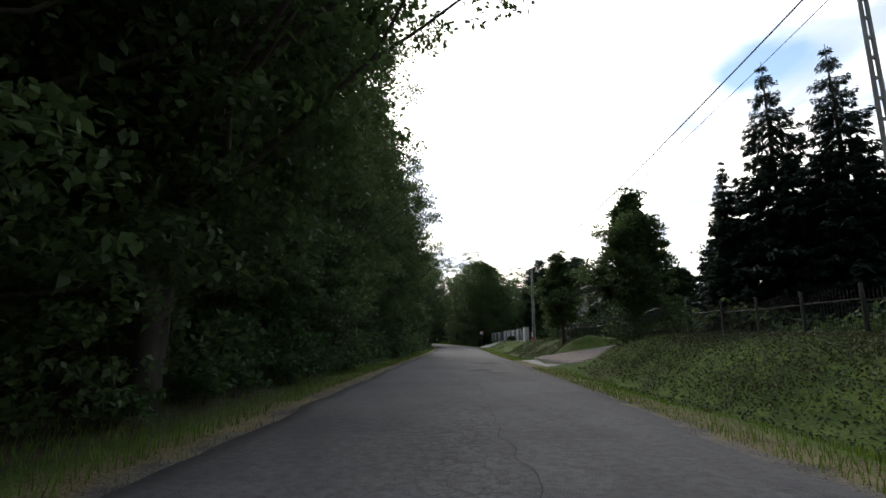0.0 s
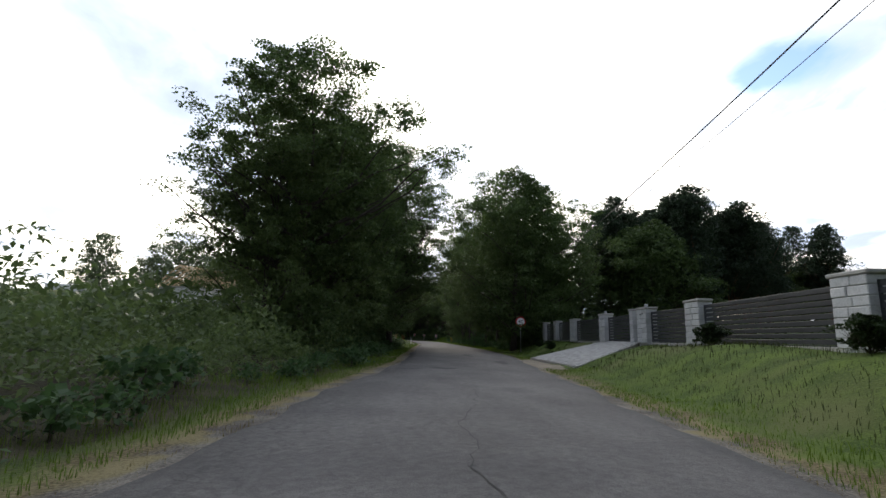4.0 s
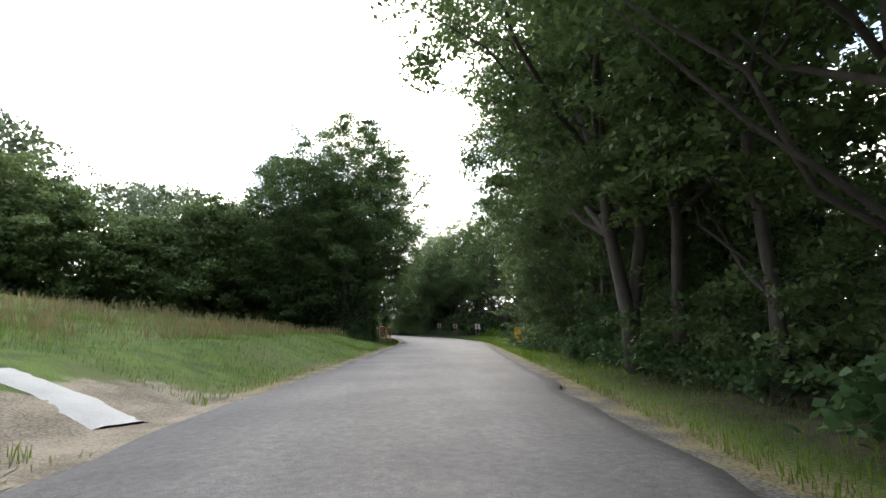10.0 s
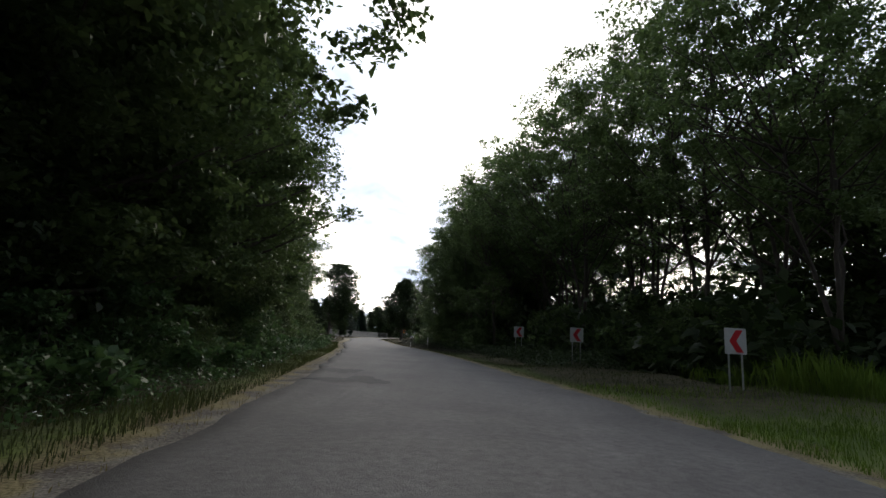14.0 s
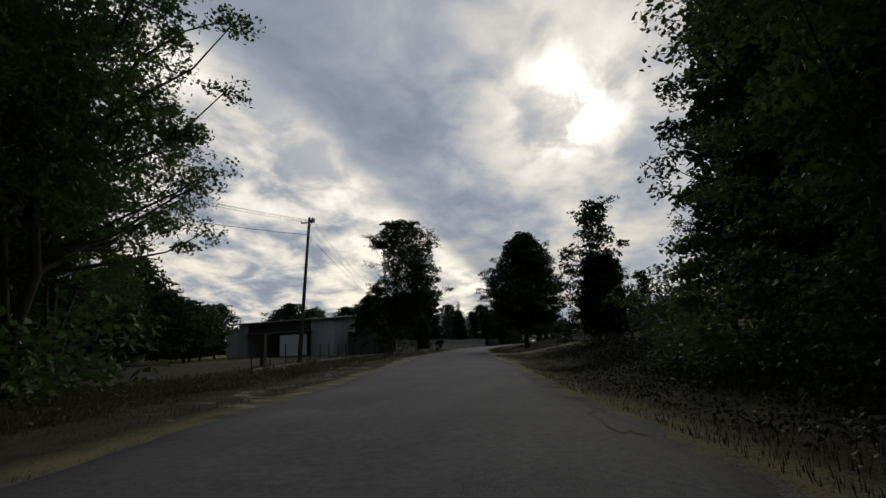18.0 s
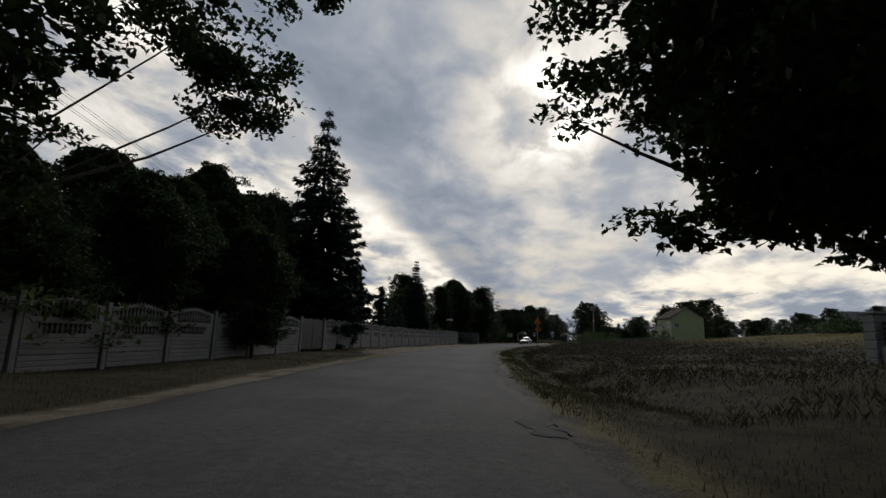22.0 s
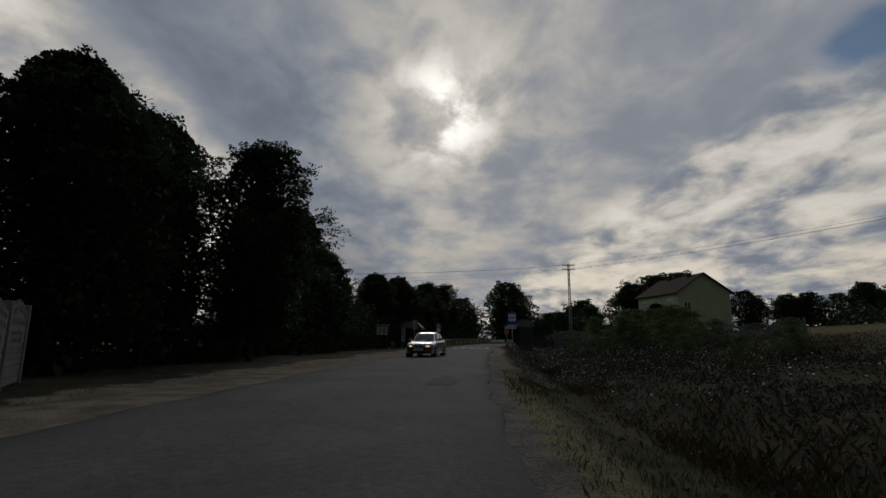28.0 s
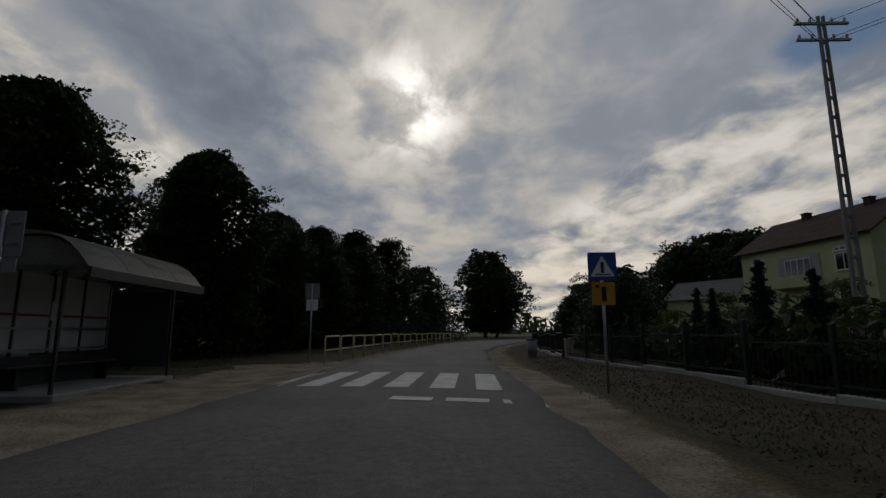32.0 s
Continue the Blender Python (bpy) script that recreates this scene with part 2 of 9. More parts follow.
STONE_WHITE = material("white_split_stone", (0.42, 0.42, 0.42), (0.66, 0.66, 0.66), 0.9, 5, 26, 0.9, vary=0.3)
PAVER = material("grey_paver", (0.24, 0.235, 0.23), (0.42, 0.41, 0.39), 0.9, 3, 60, 0.4, vary=0.6)
PAVER_BROWN = material("brown_paver", (0.13, 0.10, 0.085), (0.24, 0.19, 0.165), 0.9, 3, 60, 0.4, vary=0.6)
SLAT = material("dark_grey_metal_slat", (0.022, 0.024, 0.028), (0.05, 0.053, 0.058), 0.45, 2, 60, 0.1, vary=0.2)
IRON = material("black_iron", (0.012, 0.012, 0.012), (0.03, 0.03, 0.03), 0.5, 6, 60, 0.1)
ZINC = material("galvanised_steel", (0.30, 0.31, 0.32), (0.46, 0.47, 0.48), 0.45, 5, 60, 0.1, metal=0.8)
WOOD_GREY = material("weathered_boards", (0.085, 0.078, 0.068), (0.21, 0.195, 0.17), 0.9, 1.5, 40, 0.5, stretch=(1, 1, 0.15), vary=0.35)
WOOD_DARK = material("dark_boards", (0.03, 0.024, 0.018), (0.085, 0.066, 0.05), 0.85, 1.5, 40, 0.5, stretch=(1, 1, 0.2), vary=0.35)
WOOD_POLE = material("tarred_pole", (0.045, 0.038, 0.03), (0.12, 0.10, 0.08), 0.9, 2, 40, 0.4, stretch=(3, 3, 0.3))
WOOD_NEW = material("new_rafters", (0.34, 0.24, 0.12), (0.56, 0.42, 0.24), 0.75, 2, 40, 0.2, vary=0.3)
WOOD_BROWN = material("brown_stained_slats", (0.035, 0.022, 0.016), (0.09, 0.058, 0.04), 0.6, 2, 40, 0.3, vary=0.3)
BLOCK = material("aerated_block", (0.40, 0.40, 0.39), (0.56, 0.555, 0.54), 0.95, 3, 40, 0.4, vary=0.3)
RENDER_GREY = material("grey_render", (0.25, 0.245, 0.23), (0.40, 0.39, 0.365), 0.95, 0.8, 20, 0.3)
RENDER_CREAM = material("cream_render", (0.42, 0.39, 0.29), (0.58, 0.54, 0.42), 0.95, 0.7, 30, 0.2)
RENDER_GREEN = material("pale_green_render", (0.36, 0.40, 0.22), (0.47, 0.52, 0.30), 0.95, 0.7, 30, 0.2)
RENDER_WHITE = material("white_render", (0.44, 0.44, 0.43), (0.62, 0.62, 0.60), 0.9, 0.7, 30, 0.2)
ROOF_BROWN = material("brown_roof_sheet", (0.045, 0.030, 0.026), (0.095, 0.068, 0.055), 0.9, 1.5, 30, 0.2, vary=0.3, spec=0.12)
ROOF_GREY = material("grey_roof_sheet", (0.14, 0.145, 0.155), (0.27, 0.28, 0.30), 0.5, 1.0, 30, 0.2, vary=0.3)
ROOF_ETERNIT = material("grey_roof_tiles", (0.10, 0.095, 0.09), (0.20, 0.19, 0.175), 0.85, 1.5, 30, 0.4, vary=0.3)
RENDER_YELLOW = material("yellow_render", (0.56, 0.52, 0.33), (0.70, 0.66, 0.45), 0.95, 0.7, 30, 0.2)
PAINT_YELLOW = material("yellow_paint", (0.50, 0.25, 0.012), (0.72, 0.40, 0.025), 0.5, 5, 50, 0.15)
PAINT_RUST = material("rusty_yellow_paint", (0.20, 0.075, 0.015), (0.55, 0.26, 0.03), 0.7, 7, 40, 0.3)
RUST = material("dark_rust", (0.055, 0.022, 0.010), (0.13, 0.052, 0.020), 0.85, 7, 40, 0.3)
PAINT_PALE = material("pale_yellow_paint", (0.42, 0.36, 0.17), (0.66, 0.58, 0.33), 0.6, 5, 50, 0.15)
PAINT_WHITE = material("white_paint", (0.60, 0.60, 0.60), (0.82, 0.82, 0.82), 0.5, 5, 50, 0.1)
MARKING = material("worn_road_paint", (0.30, 0.29, 0.27), (0.66, 0.65, 0.61), 0.8, 2.5, 30, 0.3)
SIGN_WHITE = material("sign_white", 0.80, 0.86, 0.4, 3, 20, 0)
# sign white greyed down: the trees' shade on the chevron boards, as colour
SIGN_SHADED_WHITE = material("shaded_sign_white", (0.38, 0.38, 0.37), (0.50, 0.50, 0.48), 0.6, 4, 30, 0)
SIGN_RED = material("sign_red", (0.42, 0.012, 0.02), (0.56, 0.02, 0.03), 0.4, 3, 20, 0)
SIGN_BLUE = material("sign_blue", (0.01, 0.07, 0.30), (0.018, 0.10, 0.40), 0.4, 3, 20, 0)
SIGN_YELLOW = material("sign_yellow", (0.55, 0.26, 0.008), (0.68, 0.34, 0.015), 0.4, 3, 20, 0)
SIGN_BLACK = material("sign_black", 0.012, 0.02, 0.5, 3, 20, 0)
SIGN_BACK = material("sign_back_grey", (0.20, 0.205, 0.21), (0.30, 0.305, 0.31), 0.5, 4, 20, 0.05)
RUBBER = material("rubber", 0.012, 0.03, 0.8, 8, 60, 0.2)
CAR_SILVER = material("silver_car_paint", (0.56, 0.57, 0.58), (0.63, 0.64, 0.65), 0.24, 2, 300, 0, metal=0.82, spec=0.7, object_space=True)
PLASTIC_BLACK = material("black_plastic", 0.012, 0.025, 0.5, 8, 60, 0.1)
PLASTIC_GREY = material("grey_plastic", (0.20, 0.21, 0.22), (0.33, 0.34, 0.35), 0.5, 8, 60, 0.1)
CHROME = material("chrome", 0.62, 0.70, 0.15, 4, 20, 0, metal=1.0)
ALLOY = material("alloy_rim", (0.42, 0.43, 0.44), (0.55, 0.56, 0.57), 0.35, 4, 20, 0, metal=0.8)
PANE = dark_glass()
AGED_CONCRETE = material("aged_precast_concrete", (0.12, 0.115, 0.105), (0.25, 0.24, 0.22), 0.92, 1.4, 30, 0.5, vary=0.3)
ROOF_DULL = material("weathered_plastic_sheet", (0.16, 0.155, 0.135), (0.34, 0.33, 0.29), 0.45, 1.2, 20, 0.1, through_light=0.25, vary=0.3)
RED_TAPE = material("red_band", (0.16, 0.012, 0.012), (0.26, 0.02, 0.02), 0.6, 5, 30, 0)
CLEAR = glazing("clear_panel", (0.93, 0.95, 0.95), 0.08)
PAPER = material("paper_notices", (0.40, 0.40, 0.38), (0.75, 0.75, 0.70), 0.9, 6, 20, 0.1)
PAPER_YELLOW = material("yellow_notice", (0.60, 0.52, 0.10), (0.75, 0.66, 0.18), 0.9, 6, 20, 0.1)
LAMP_ON = glowing("lit_headlamp", (1.0, 0.58, 0.20), 1.1)
LAMP_CLEAR = material("lamp_lens", (0.10, 0.10, 0.10), (0.22, 0.22, 0.22), 0.08, 4, 20, 0, spec=0.8)
WIRE = material("black_wire", 0.015, 0.03, 0.6, 8, 60, 0)


def asphalt_material():
    m = material("old_asphalt", (0.060, 0.056, 0.054), (0.138, 0.129, 0.124), 0.85, 0.35, 70, 0.7, grain=0.62)
    n, l = m.node_tree.nodes, m.node_tree.links
    b = n["Principled BSDF"]
    src = b.inputs["Base Color"].links[0].from_socket
    geo = n.new("ShaderNodeNewGeometry").outputs["Position"]
    vor = n.new("ShaderNodeTexVoronoi")
    vor.feature = "DISTANCE_TO_EDGE"
    vor.inputs["Scale"].default_value = 1.15
    warp = n.new("ShaderNodeTexNoise")
    warp.inputs["Scale"].default_value, warp.inputs["Detail"].default_value = 2.2, 4
    l.new(geo, warp.inputs["Vector"])
    wv = n.new("ShaderNodeVectorMath")
    wv.operation = "MULTIPLY_ADD"
    l.new(warp.outputs["Color"], wv.inputs[0])
    wv.inputs[1].default_value = (0.9, 0.9, 0.9)
    l.new(geo, wv.inputs[2])
    l.new(wv.outputs[0], vor.inputs["Vector"])
    line = n.new("ShaderNodeMapRange")
    line.inputs[1].default_value, line.inputs[2].default_value = 0.002, 0.010
    line.inputs[3].default_value, line.inputs[4].default_value = 1.0, 0.0
    l.new(vor.outputs["Distance"], line.inputs[0])
    area = n.new("ShaderNodeTexNoise")
    area.inputs["Scale"].default_value, area.inputs["Detail"].default_value = 0.22, 3
    l.new(geo, area.inputs["Vector"])
    where = n.new("ShaderNodeMapRange")
    where.inputs[1].default_value, where.inputs[2].default_value = 0.54, 0.66
    l.new(area.outputs[0], where.inputs[0])

    def attr(name):
        t = n.new("ShaderNodeAttribute")
        t.attribute_name = name
        return t.outputs["Fac"]

    def calc(op, a, c):
        t = n.new("ShaderNodeMath")
        t.operation = op
        for i, v in enumerate((a, c)):
            if isinstance(v, (int, float)):
                t.inputs[i].default_value = v
            else:
                l.new(v, t.inputs[i])
        return t.outputs[0]
    # crazed strips carry a much closer net of cracks
    net = n.new("ShaderNodeTexVoronoi")
    net.feature = "DISTANCE_TO_EDGE"
    net.inputs["Scale"].default_value = 4.5
    l.new(wv.outputs[0], net.inputs["Vector"])
    net_line = n.new("ShaderNodeMapRange")
    net_line.inputs[1].default_value, net_line.inputs[2].default_value = 0.02, 0.09
    net_line.inputs[3].default_value, net_line.inputs[4].default_value = 1.0, 0.0
    l.new(net.outputs["Distance"], net_line.inputs[0])
    near_net = calc("MULTIPLY", net_line.outputs[0], attr("crazed"))
    mul = n.new("ShaderNodeMath")
    mul.operation = "MAXIMUM"
    l.new(calc("MULTIPLY", line.outputs[0], where.outputs[0]), mul.inputs[0]), l.new(near_net, mul.inputs[1])
    soft = n.new("ShaderNodeMath")
    soft.operation = "MULTIPLY"
    soft.inputs[1].default_value = 0.7
    l.new(mul.outputs[0], soft.inputs[0])
    mix = n.new("ShaderNodeMix")
    mix.data_type = "RGBA"
    mix.inputs[7].default_value = (0.03, 0.028, 0.026, 1)
    l.new(soft.outputs[0], mix.inputs[0]), l.new(src, mix.inputs[6])
    # old resurfaced areas, a little darker, with a soft outline of their own
    blot = n.new("ShaderNodeTexNoise")
    blot.inputs["Scale"].default_value, blot.inputs["Detail"].default_value = 0.5, 5
    l.new(geo, blot.inputs["Vector"])
    br = n.new("ShaderNodeMapRange")
    br.inputs[1].default_value, br.inputs[2].default_value = 0.52, 0.60
    br.inputs[4].default_value = 0.35
    l.new(blot.outputs[0], br.inputs[0])
    mix2 = n.new("ShaderNodeMix")
    mix2.data_type = "RGBA"
    mix2.inputs[7].default_value = (0.055, 0.052, 0.053, 1)
    l.new(br.outputs[0], mix2.inputs[0]), l.new(mix.outputs[2], mix2.inputs[6])
    fleck = n.new("ShaderNodeTexNoise")
    fleck.inputs["Scale"].default_value, fleck.inputs["Detail"].default_value, fleck.inputs["Roughness"].default_value = 9.0, 6, 0.75
    l.new(geo, fleck.inputs["Vector"])
    fm = n.new("ShaderNodeMapRange")
    fm.inputs[1].default_value, fm.inputs[2].default_value = 0.35, 0.68
    fm.inputs[3].default_value, fm.inputs[4].default_value = 0.72, 1.30
    l.new(fleck.outputs[0], fm.inputs[0])
    sc = n.new("ShaderNodeVectorMath")
    sc.operation = "SCALE"
    # long streaks along the lanes, paler wheel tracks, darker crumbling rims
    stretch = n.new("ShaderNodeMapping")
    stretch.inputs["Scale"].default_value = (1.6, 0.12, 1)
    l.new(geo, stretch.inputs[0])
    streak = n.new("ShaderNodeTexNoise")
    streak.inputs["Scale"].default_value, streak.inputs["Detail"].default_value = 1.0, 4
    l.new(stretch.outputs[0], streak.inputs["Vector"])
    tone = calc("ADD", 0.74, calc("MULTIPLY", streak.outputs[0], 0.5))
    tone = calc("ADD", tone, calc("MULTIPLY", attr("worn"), 0.22))
    tone = calc("SUBTRACT", tone, calc("MULTIPLY", attr("rim"), calc("MULTIPLY", area.outputs[0], 0.5)))
    l.new(mix2.outputs[2], sc.inputs[0]), l.new(calc("MULTIPLY", fm.outputs[0], tone), sc.inputs[3])
    l.new(sc.outputs[0], b.inputs["Base Color"])
    return m


def ground_material():
    """Gravel at the road's edge, then dry turf, then meadow; leaf litter under the woods, dry stubble on the field."""
    m = bpy.data.materials.new("ground_cover")
    m.use_nodes = True
    n, l = m.node_tree.nodes, m.node_tree.links
    b = n["Principled BSDF"]
    b.inputs["Roughness"].default_value, b.inputs["Specular IOR Level"].default_value = 0.95, 0.15
    geo = n.new("ShaderNodeNewGeometry").outputs["Position"]

    def noise_tex(s, d=4):
        t = n.new("ShaderNodeTexNoise")
        t.inputs["Scale"].default_value, t.inputs["Detail"].default_value = s, d
        l.new(geo, t.inputs["Vector"])
        return t.outputs[0]

    def ramp(v, lo, hi):
        t = n.new("ShaderNodeMapRange")
        t.interpolation_type = "SMOOTHSTEP"
        t.inputs[1].default_value, t.inputs[2].default_value = lo, hi
        l.new(v, t.inputs[0])
        return t.outputs[0]

    def mixc(f, a, c):
        t = n.new("ShaderNodeMix")
        t.data_type = "RGBA"
        for s, v in ((0, f), (6, a), (7, c)):
            if isinstance(v, tuple):
                t.inputs[s].default_value = (*v, 1)
            else:
                l.new(v, t.inputs[s])
        return t.outputs[2]

    def calc(op, a, c):
        t = n.new("ShaderNodeMath")
        t.operation = op
        for i, v in enumerate((a, c)):
            if isinstance(v, (int, float)):
                t.inputs[i].default_value = v
            else:
                l.new(v, t.inputs[i])
        return t.outputs[0]

    def attr(name):
        t = n.new("ShaderNodeAttribute")
        t.attribute_name = name
        return t.outputs["Fac"]
    big, mid, small = noise_tex(0.25), noise_tex(1.4), noise_tex(28, 3)
    both = calc("ADD", calc("MULTIPLY", mid, 0.5), calc("MULTIPLY", small, 0.5))
    meadow = mixc(ramp(both, 0.36, 0.64), (0.034, 0.060, 0.010), (0.100, 0.145, 0.026))
    meadow = mixc(ramp(big, 0.5, 0.68), meadow, (0.10, 0.115, 0.040))
    dry = mixc(ramp(both, 0.36, 0.62), (0.085, 0.068, 0.035), (0.22, 0.185, 0.095))
    gravel = mixc(ramp(both, 0.36, 0.64), (0.075, 0.066, 0.056), (0.22, 0.20, 0.17))
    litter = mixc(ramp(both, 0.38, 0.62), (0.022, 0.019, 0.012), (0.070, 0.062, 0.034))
    stubble = mixc(ramp(both, 0.38, 0.62), (0.085, 0.075, 0.032), (0.20, 0.165, 0.075))
    meadow = mixc(attr("rough"), meadow, mixc(ramp(both, 0.36, 0.64), (0.024, 0.023, 0.012), (0.076, 0.066, 0.036)))
    d = calc("ADD", attr("verge"), calc("MULTIPLY", calc("SUBTRACT", mid, 0.5), 1.5))
    col = mixc(ramp(d, 0.25, 0.55), gravel, dry)
    col = mixc(ramp(d, 0.75, 1.35), col, meadow)
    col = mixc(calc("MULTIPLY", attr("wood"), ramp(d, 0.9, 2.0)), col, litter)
    col = mixc(calc("MULTIPLY", attr("field"), ramp(d, 17.0, 32.0)), col, stubble)
    sandy = mixc(ramp(both, 0.36, 0.64), (0.12, 0.098, 0.07), (0.29, 0.245, 0.18))
    col = mixc(ramp(calc("ADD", attr("sand"), calc("MULTIPLY", calc("SUBTRACT", mid, 0.5), 1.2)), 0.45, 0.7), col, sandy)
    l.new(col, b.inputs["Base Color"])
    bp = n.new("ShaderNodeBump")
    bp.inputs["Strength"].default_value, bp.inputs["Distance"].default_value = 0.8, 0.06
    l.new(both, bp.inputs["Height"]), l.new(bp.outputs[0], b.inputs["Normal"])
    return m


ASPHALT, GROUND = asphalt_material(), ground_material()


# ---- helpers for meshes ----
def mesh_from(name, verts, faces, mat):
    """A mesh from arrays; faces all with the same number of corners."""
    me = bpy.data.meshes.new(name)
    v, f = np.asarray(verts, dtype=np.float32), np.asarray(faces, dtype=np.int32)
    k = f.shape[1]
    me.vertices.add(len(v)), me.loops.add(f.size), me.polygons.add(len(f))
    me.vertices.foreach_set("co", v.ravel())
    me.loops.foreach_set("vertex_index", f.ravel())
    me.polygons.foreach_set("loop_start", np.arange(len(f), dtype=np.int32) * k)
    me.update(calc_edges=True)
    me.materials.append(mat)
    return me


def bm_mesh(name, bm, mat, smooth=False):
    bmesh.ops.recalc_face_normals(bm, faces=bm.faces)
    me = bpy.data.meshes.new(name)
    bm.to_mesh(me)
    bm.free()
    me.materials.append(mat)
    if smooth:
        me.polygons.foreach_set("use_smooth", [True] * len(me.polygons))
    return me


def part(name, bm, mat, parent, label="", smooth=False):
    ob = new(name, bm if isinstance(bm, bpy.types.Mesh) else bm_mesh(name, bm, mat, smooth))
    ob.parent = parent
    return tagged(ob, label)


def piece(name, me, parent, m):
    ob = new(name, me)
    ob.parent = parent
    ob.matrix_basis = m
    return ob


def thing(name, label, category, group="", kind="", m=None):
    ob = new(name)
    ob.empty_display_size = 0.2
    if m is not None:
        ob.matrix_basis = m
    return tagged(ob, label, category, group, kind)


def box(bm, lo, hi, bevel=0.0, m=None):
    vs = [bm.verts.new((x, y, z)) for x in (lo[0], hi[0]) for y in (lo[1], hi[1]) for z in (lo[2], hi[2])]
    fs = [bm.faces.new([vs[i] for i in q]) for q in ((0, 1, 3, 2), (4, 6, 7, 5), (0, 4, 5, 1), (2, 3, 7, 6), (0, 2, 6, 4), (1, 5, 7, 3))]
    geo = vs
    if bevel:
        es = list({e for f in fs for e in f.edges})
        r = bmesh.ops.bevel(bm, geom=es, offset=bevel, segments=1, affect="EDGES")
        geo = list({v for f in r["faces"] for v in f.verts} | {v for v in vs if v.is_valid})
    if m is not None:
        bmesh.ops.transform(bm, matrix=m, verts=geo)
    return bm


def boxes(*items, bevel=0.0):
    bm = bmesh.new()
    for lo, hi in items:
        box(bm, lo, hi, bevel)
    return bm


def tube(bm, pts, radii, seg=8, cap=True):
    """A tapered tube along points."""
    rings = []
    pts = [Vector(p) for p in pts]
    if isinstance(radii, (int, float)):
        radii = [radii] * len(pts)
    for i, p in enumerate(pts):
        d = (pts[min(i + 1, len(pts) - 1)] - pts[max(i - 1, 0)]).normalized()
        a = d.orthogonal().normalized()
        if i:
            a = (prev - d * prev.dot(d)).normalized() if (prev - d * prev.dot(d)).length > 1e-4 else a
        prev = a
        b = d.cross(a)
        rings.append([bm.verts.new(p + (a * math.cos(t) + b * math.sin(t)) * radii[i]) for t in (2 * math.pi * k / seg for k in range(seg))])
    for r, q in zip(rings, rings[1:]):
        for k in range(seg):
            bm.faces.new((r[k], r[(k + 1) % seg], q[(k + 1) % seg], q[k]))
    if cap:
        bm.faces.new(rings[0][::-1]), bm.faces.new(rings[-1])
    return bm


def tubes(*items, seg=8):
    bm = bmesh.new()
    for pts, r in items:
        tube(bm, pts, r, seg)
    return bm


def prism(outline, y0, y1, m=None):
    """An outline in x and z pulled from y0 to y1."""
    bm = bmesh.new()
    a = [bm.verts.new((x, y0, z)) for x, z in outline]
    b = [bm.verts.new((x, y1, z)) for x, z in outline]
    bm.faces.new(a), bm.faces.new(b[::-1])
    for i in range(len(a)):
        j = (i + 1) % len(a)
        bm.faces.new((a[i], b[i], b[j], a[j]))
    if m is not None:
        bmesh.ops.transform(bm, matrix=m, verts=bm.verts)
    return bm


def lettering(name, text, size, mat, parent, m, spacing=1.0):
    cu_text = bpy.data.curves.new(name, "FONT")
    cu_text.body, cu_text.size, cu_text.align_x, cu_text.align_y = text, size, "CENTER", "CENTER"
    cu_text.extrude, cu_text.space_character = 0.002, spacing
    cu_text.materials.append(mat)
    ob = new(name, cu_text)
    ob.parent = parent
    ob.matrix_basis = m
    return ob


FACE_Y = pose(0, 0, 0, 90, 0, 0)     # text that faces -y

# ---- the lie of the land ----
ROAD_RIGHT = [(-24.5, -110), (-18.0, -78), (-14.7, -64), (-12.0, -53), (-9.9, -44), (-6.0, -28), (-3.7, -18.5), (-2.4, -13), (-0.4, -5), (1.3, 1.5), (3.2, 12), (5.0, 23.5),
              (6.9, 37), (8.3, 49.5), (10.1, 63), (11.9, 77.5), (12.9, 85), (13.4, 93), (13.2, 102), (12.4, 110), (10.9, 118), (9.5, 127), (7.4, 138)]
ROAD_RIGHT_B = [(4.2, 151), (2.8, 156.5), (0.6, 166), (-2.0, 180), (-4.0, 189), (-6.1, 199.5), (-8.1, 212), (-9.8, 223), (-10.8, 235), (-11.5, 245), (-11.7, 254), (-11.1, 266),
                (-10.3, 279), (-8.7, 294.5), (-6.9, 308), (-5.2, 320), (-3.3, 330), (-2.1, 338.5), (-1.0, 347), (0.6, 356), (3.4, 366), (8, 377), (15, 389), (26, 402), (45, 420)]
ROAD_LEFT = [(-31.0, -110), (-23.6, -78), (-20.4, -64), (-17.6, -53), (-15.3, -44), (-11.4, -28), (-9.2, -17.5), (-7.6, -11), (-6.2, -5), (-4.9, 3.5), (-3.4, 12), (-1.3, 25),
             (0.8, 37), (3.1, 50), (4.5, 64), (5.6, 77), (6.5, 85), (6.8, 93), (6.6, 103), (5.7, 110), (4.3, 118), (2.5, 128), (0.6, 138)]
ROAD_LEFT_B = [(-2.3, 150), (-3.6, 156), (-5.2, 166), (-7.9, 180), (-10.1, 190), (-12.3, 199.5), (-14.0, 212), (-15.3, 223), (-16.4, 235), (-17.0, 245), (-17.3, 254), (-17.0, 266),
               (-15.9, 279), (-14.4, 294.5), (-12.6, 308), (-10.7, 320), (-8.9, 330), (-7.3, 338.5), (-6.1, 347), (-4.4, 356), (-2.0, 366), (2.0, 380), (9, 393), (20, 408), (39, 426)]
YR, XR = np.array([p[1] for p in ROAD_RIGHT + ROAD_RIGHT_B], float), np.array([p[0] for p in ROAD_RIGHT + ROAD_RIGHT_B], float)
YL, XL = np.array([p[1] for p in ROAD_LEFT + ROAD_LEFT_B], float), np.array([p[0] for p in ROAD_LEFT + ROAD_LEFT_B], float)


def road_right(y):
    return np.interp(y, YR, XR)


def road_left(y):
    return np.interp(y, YL, XL)


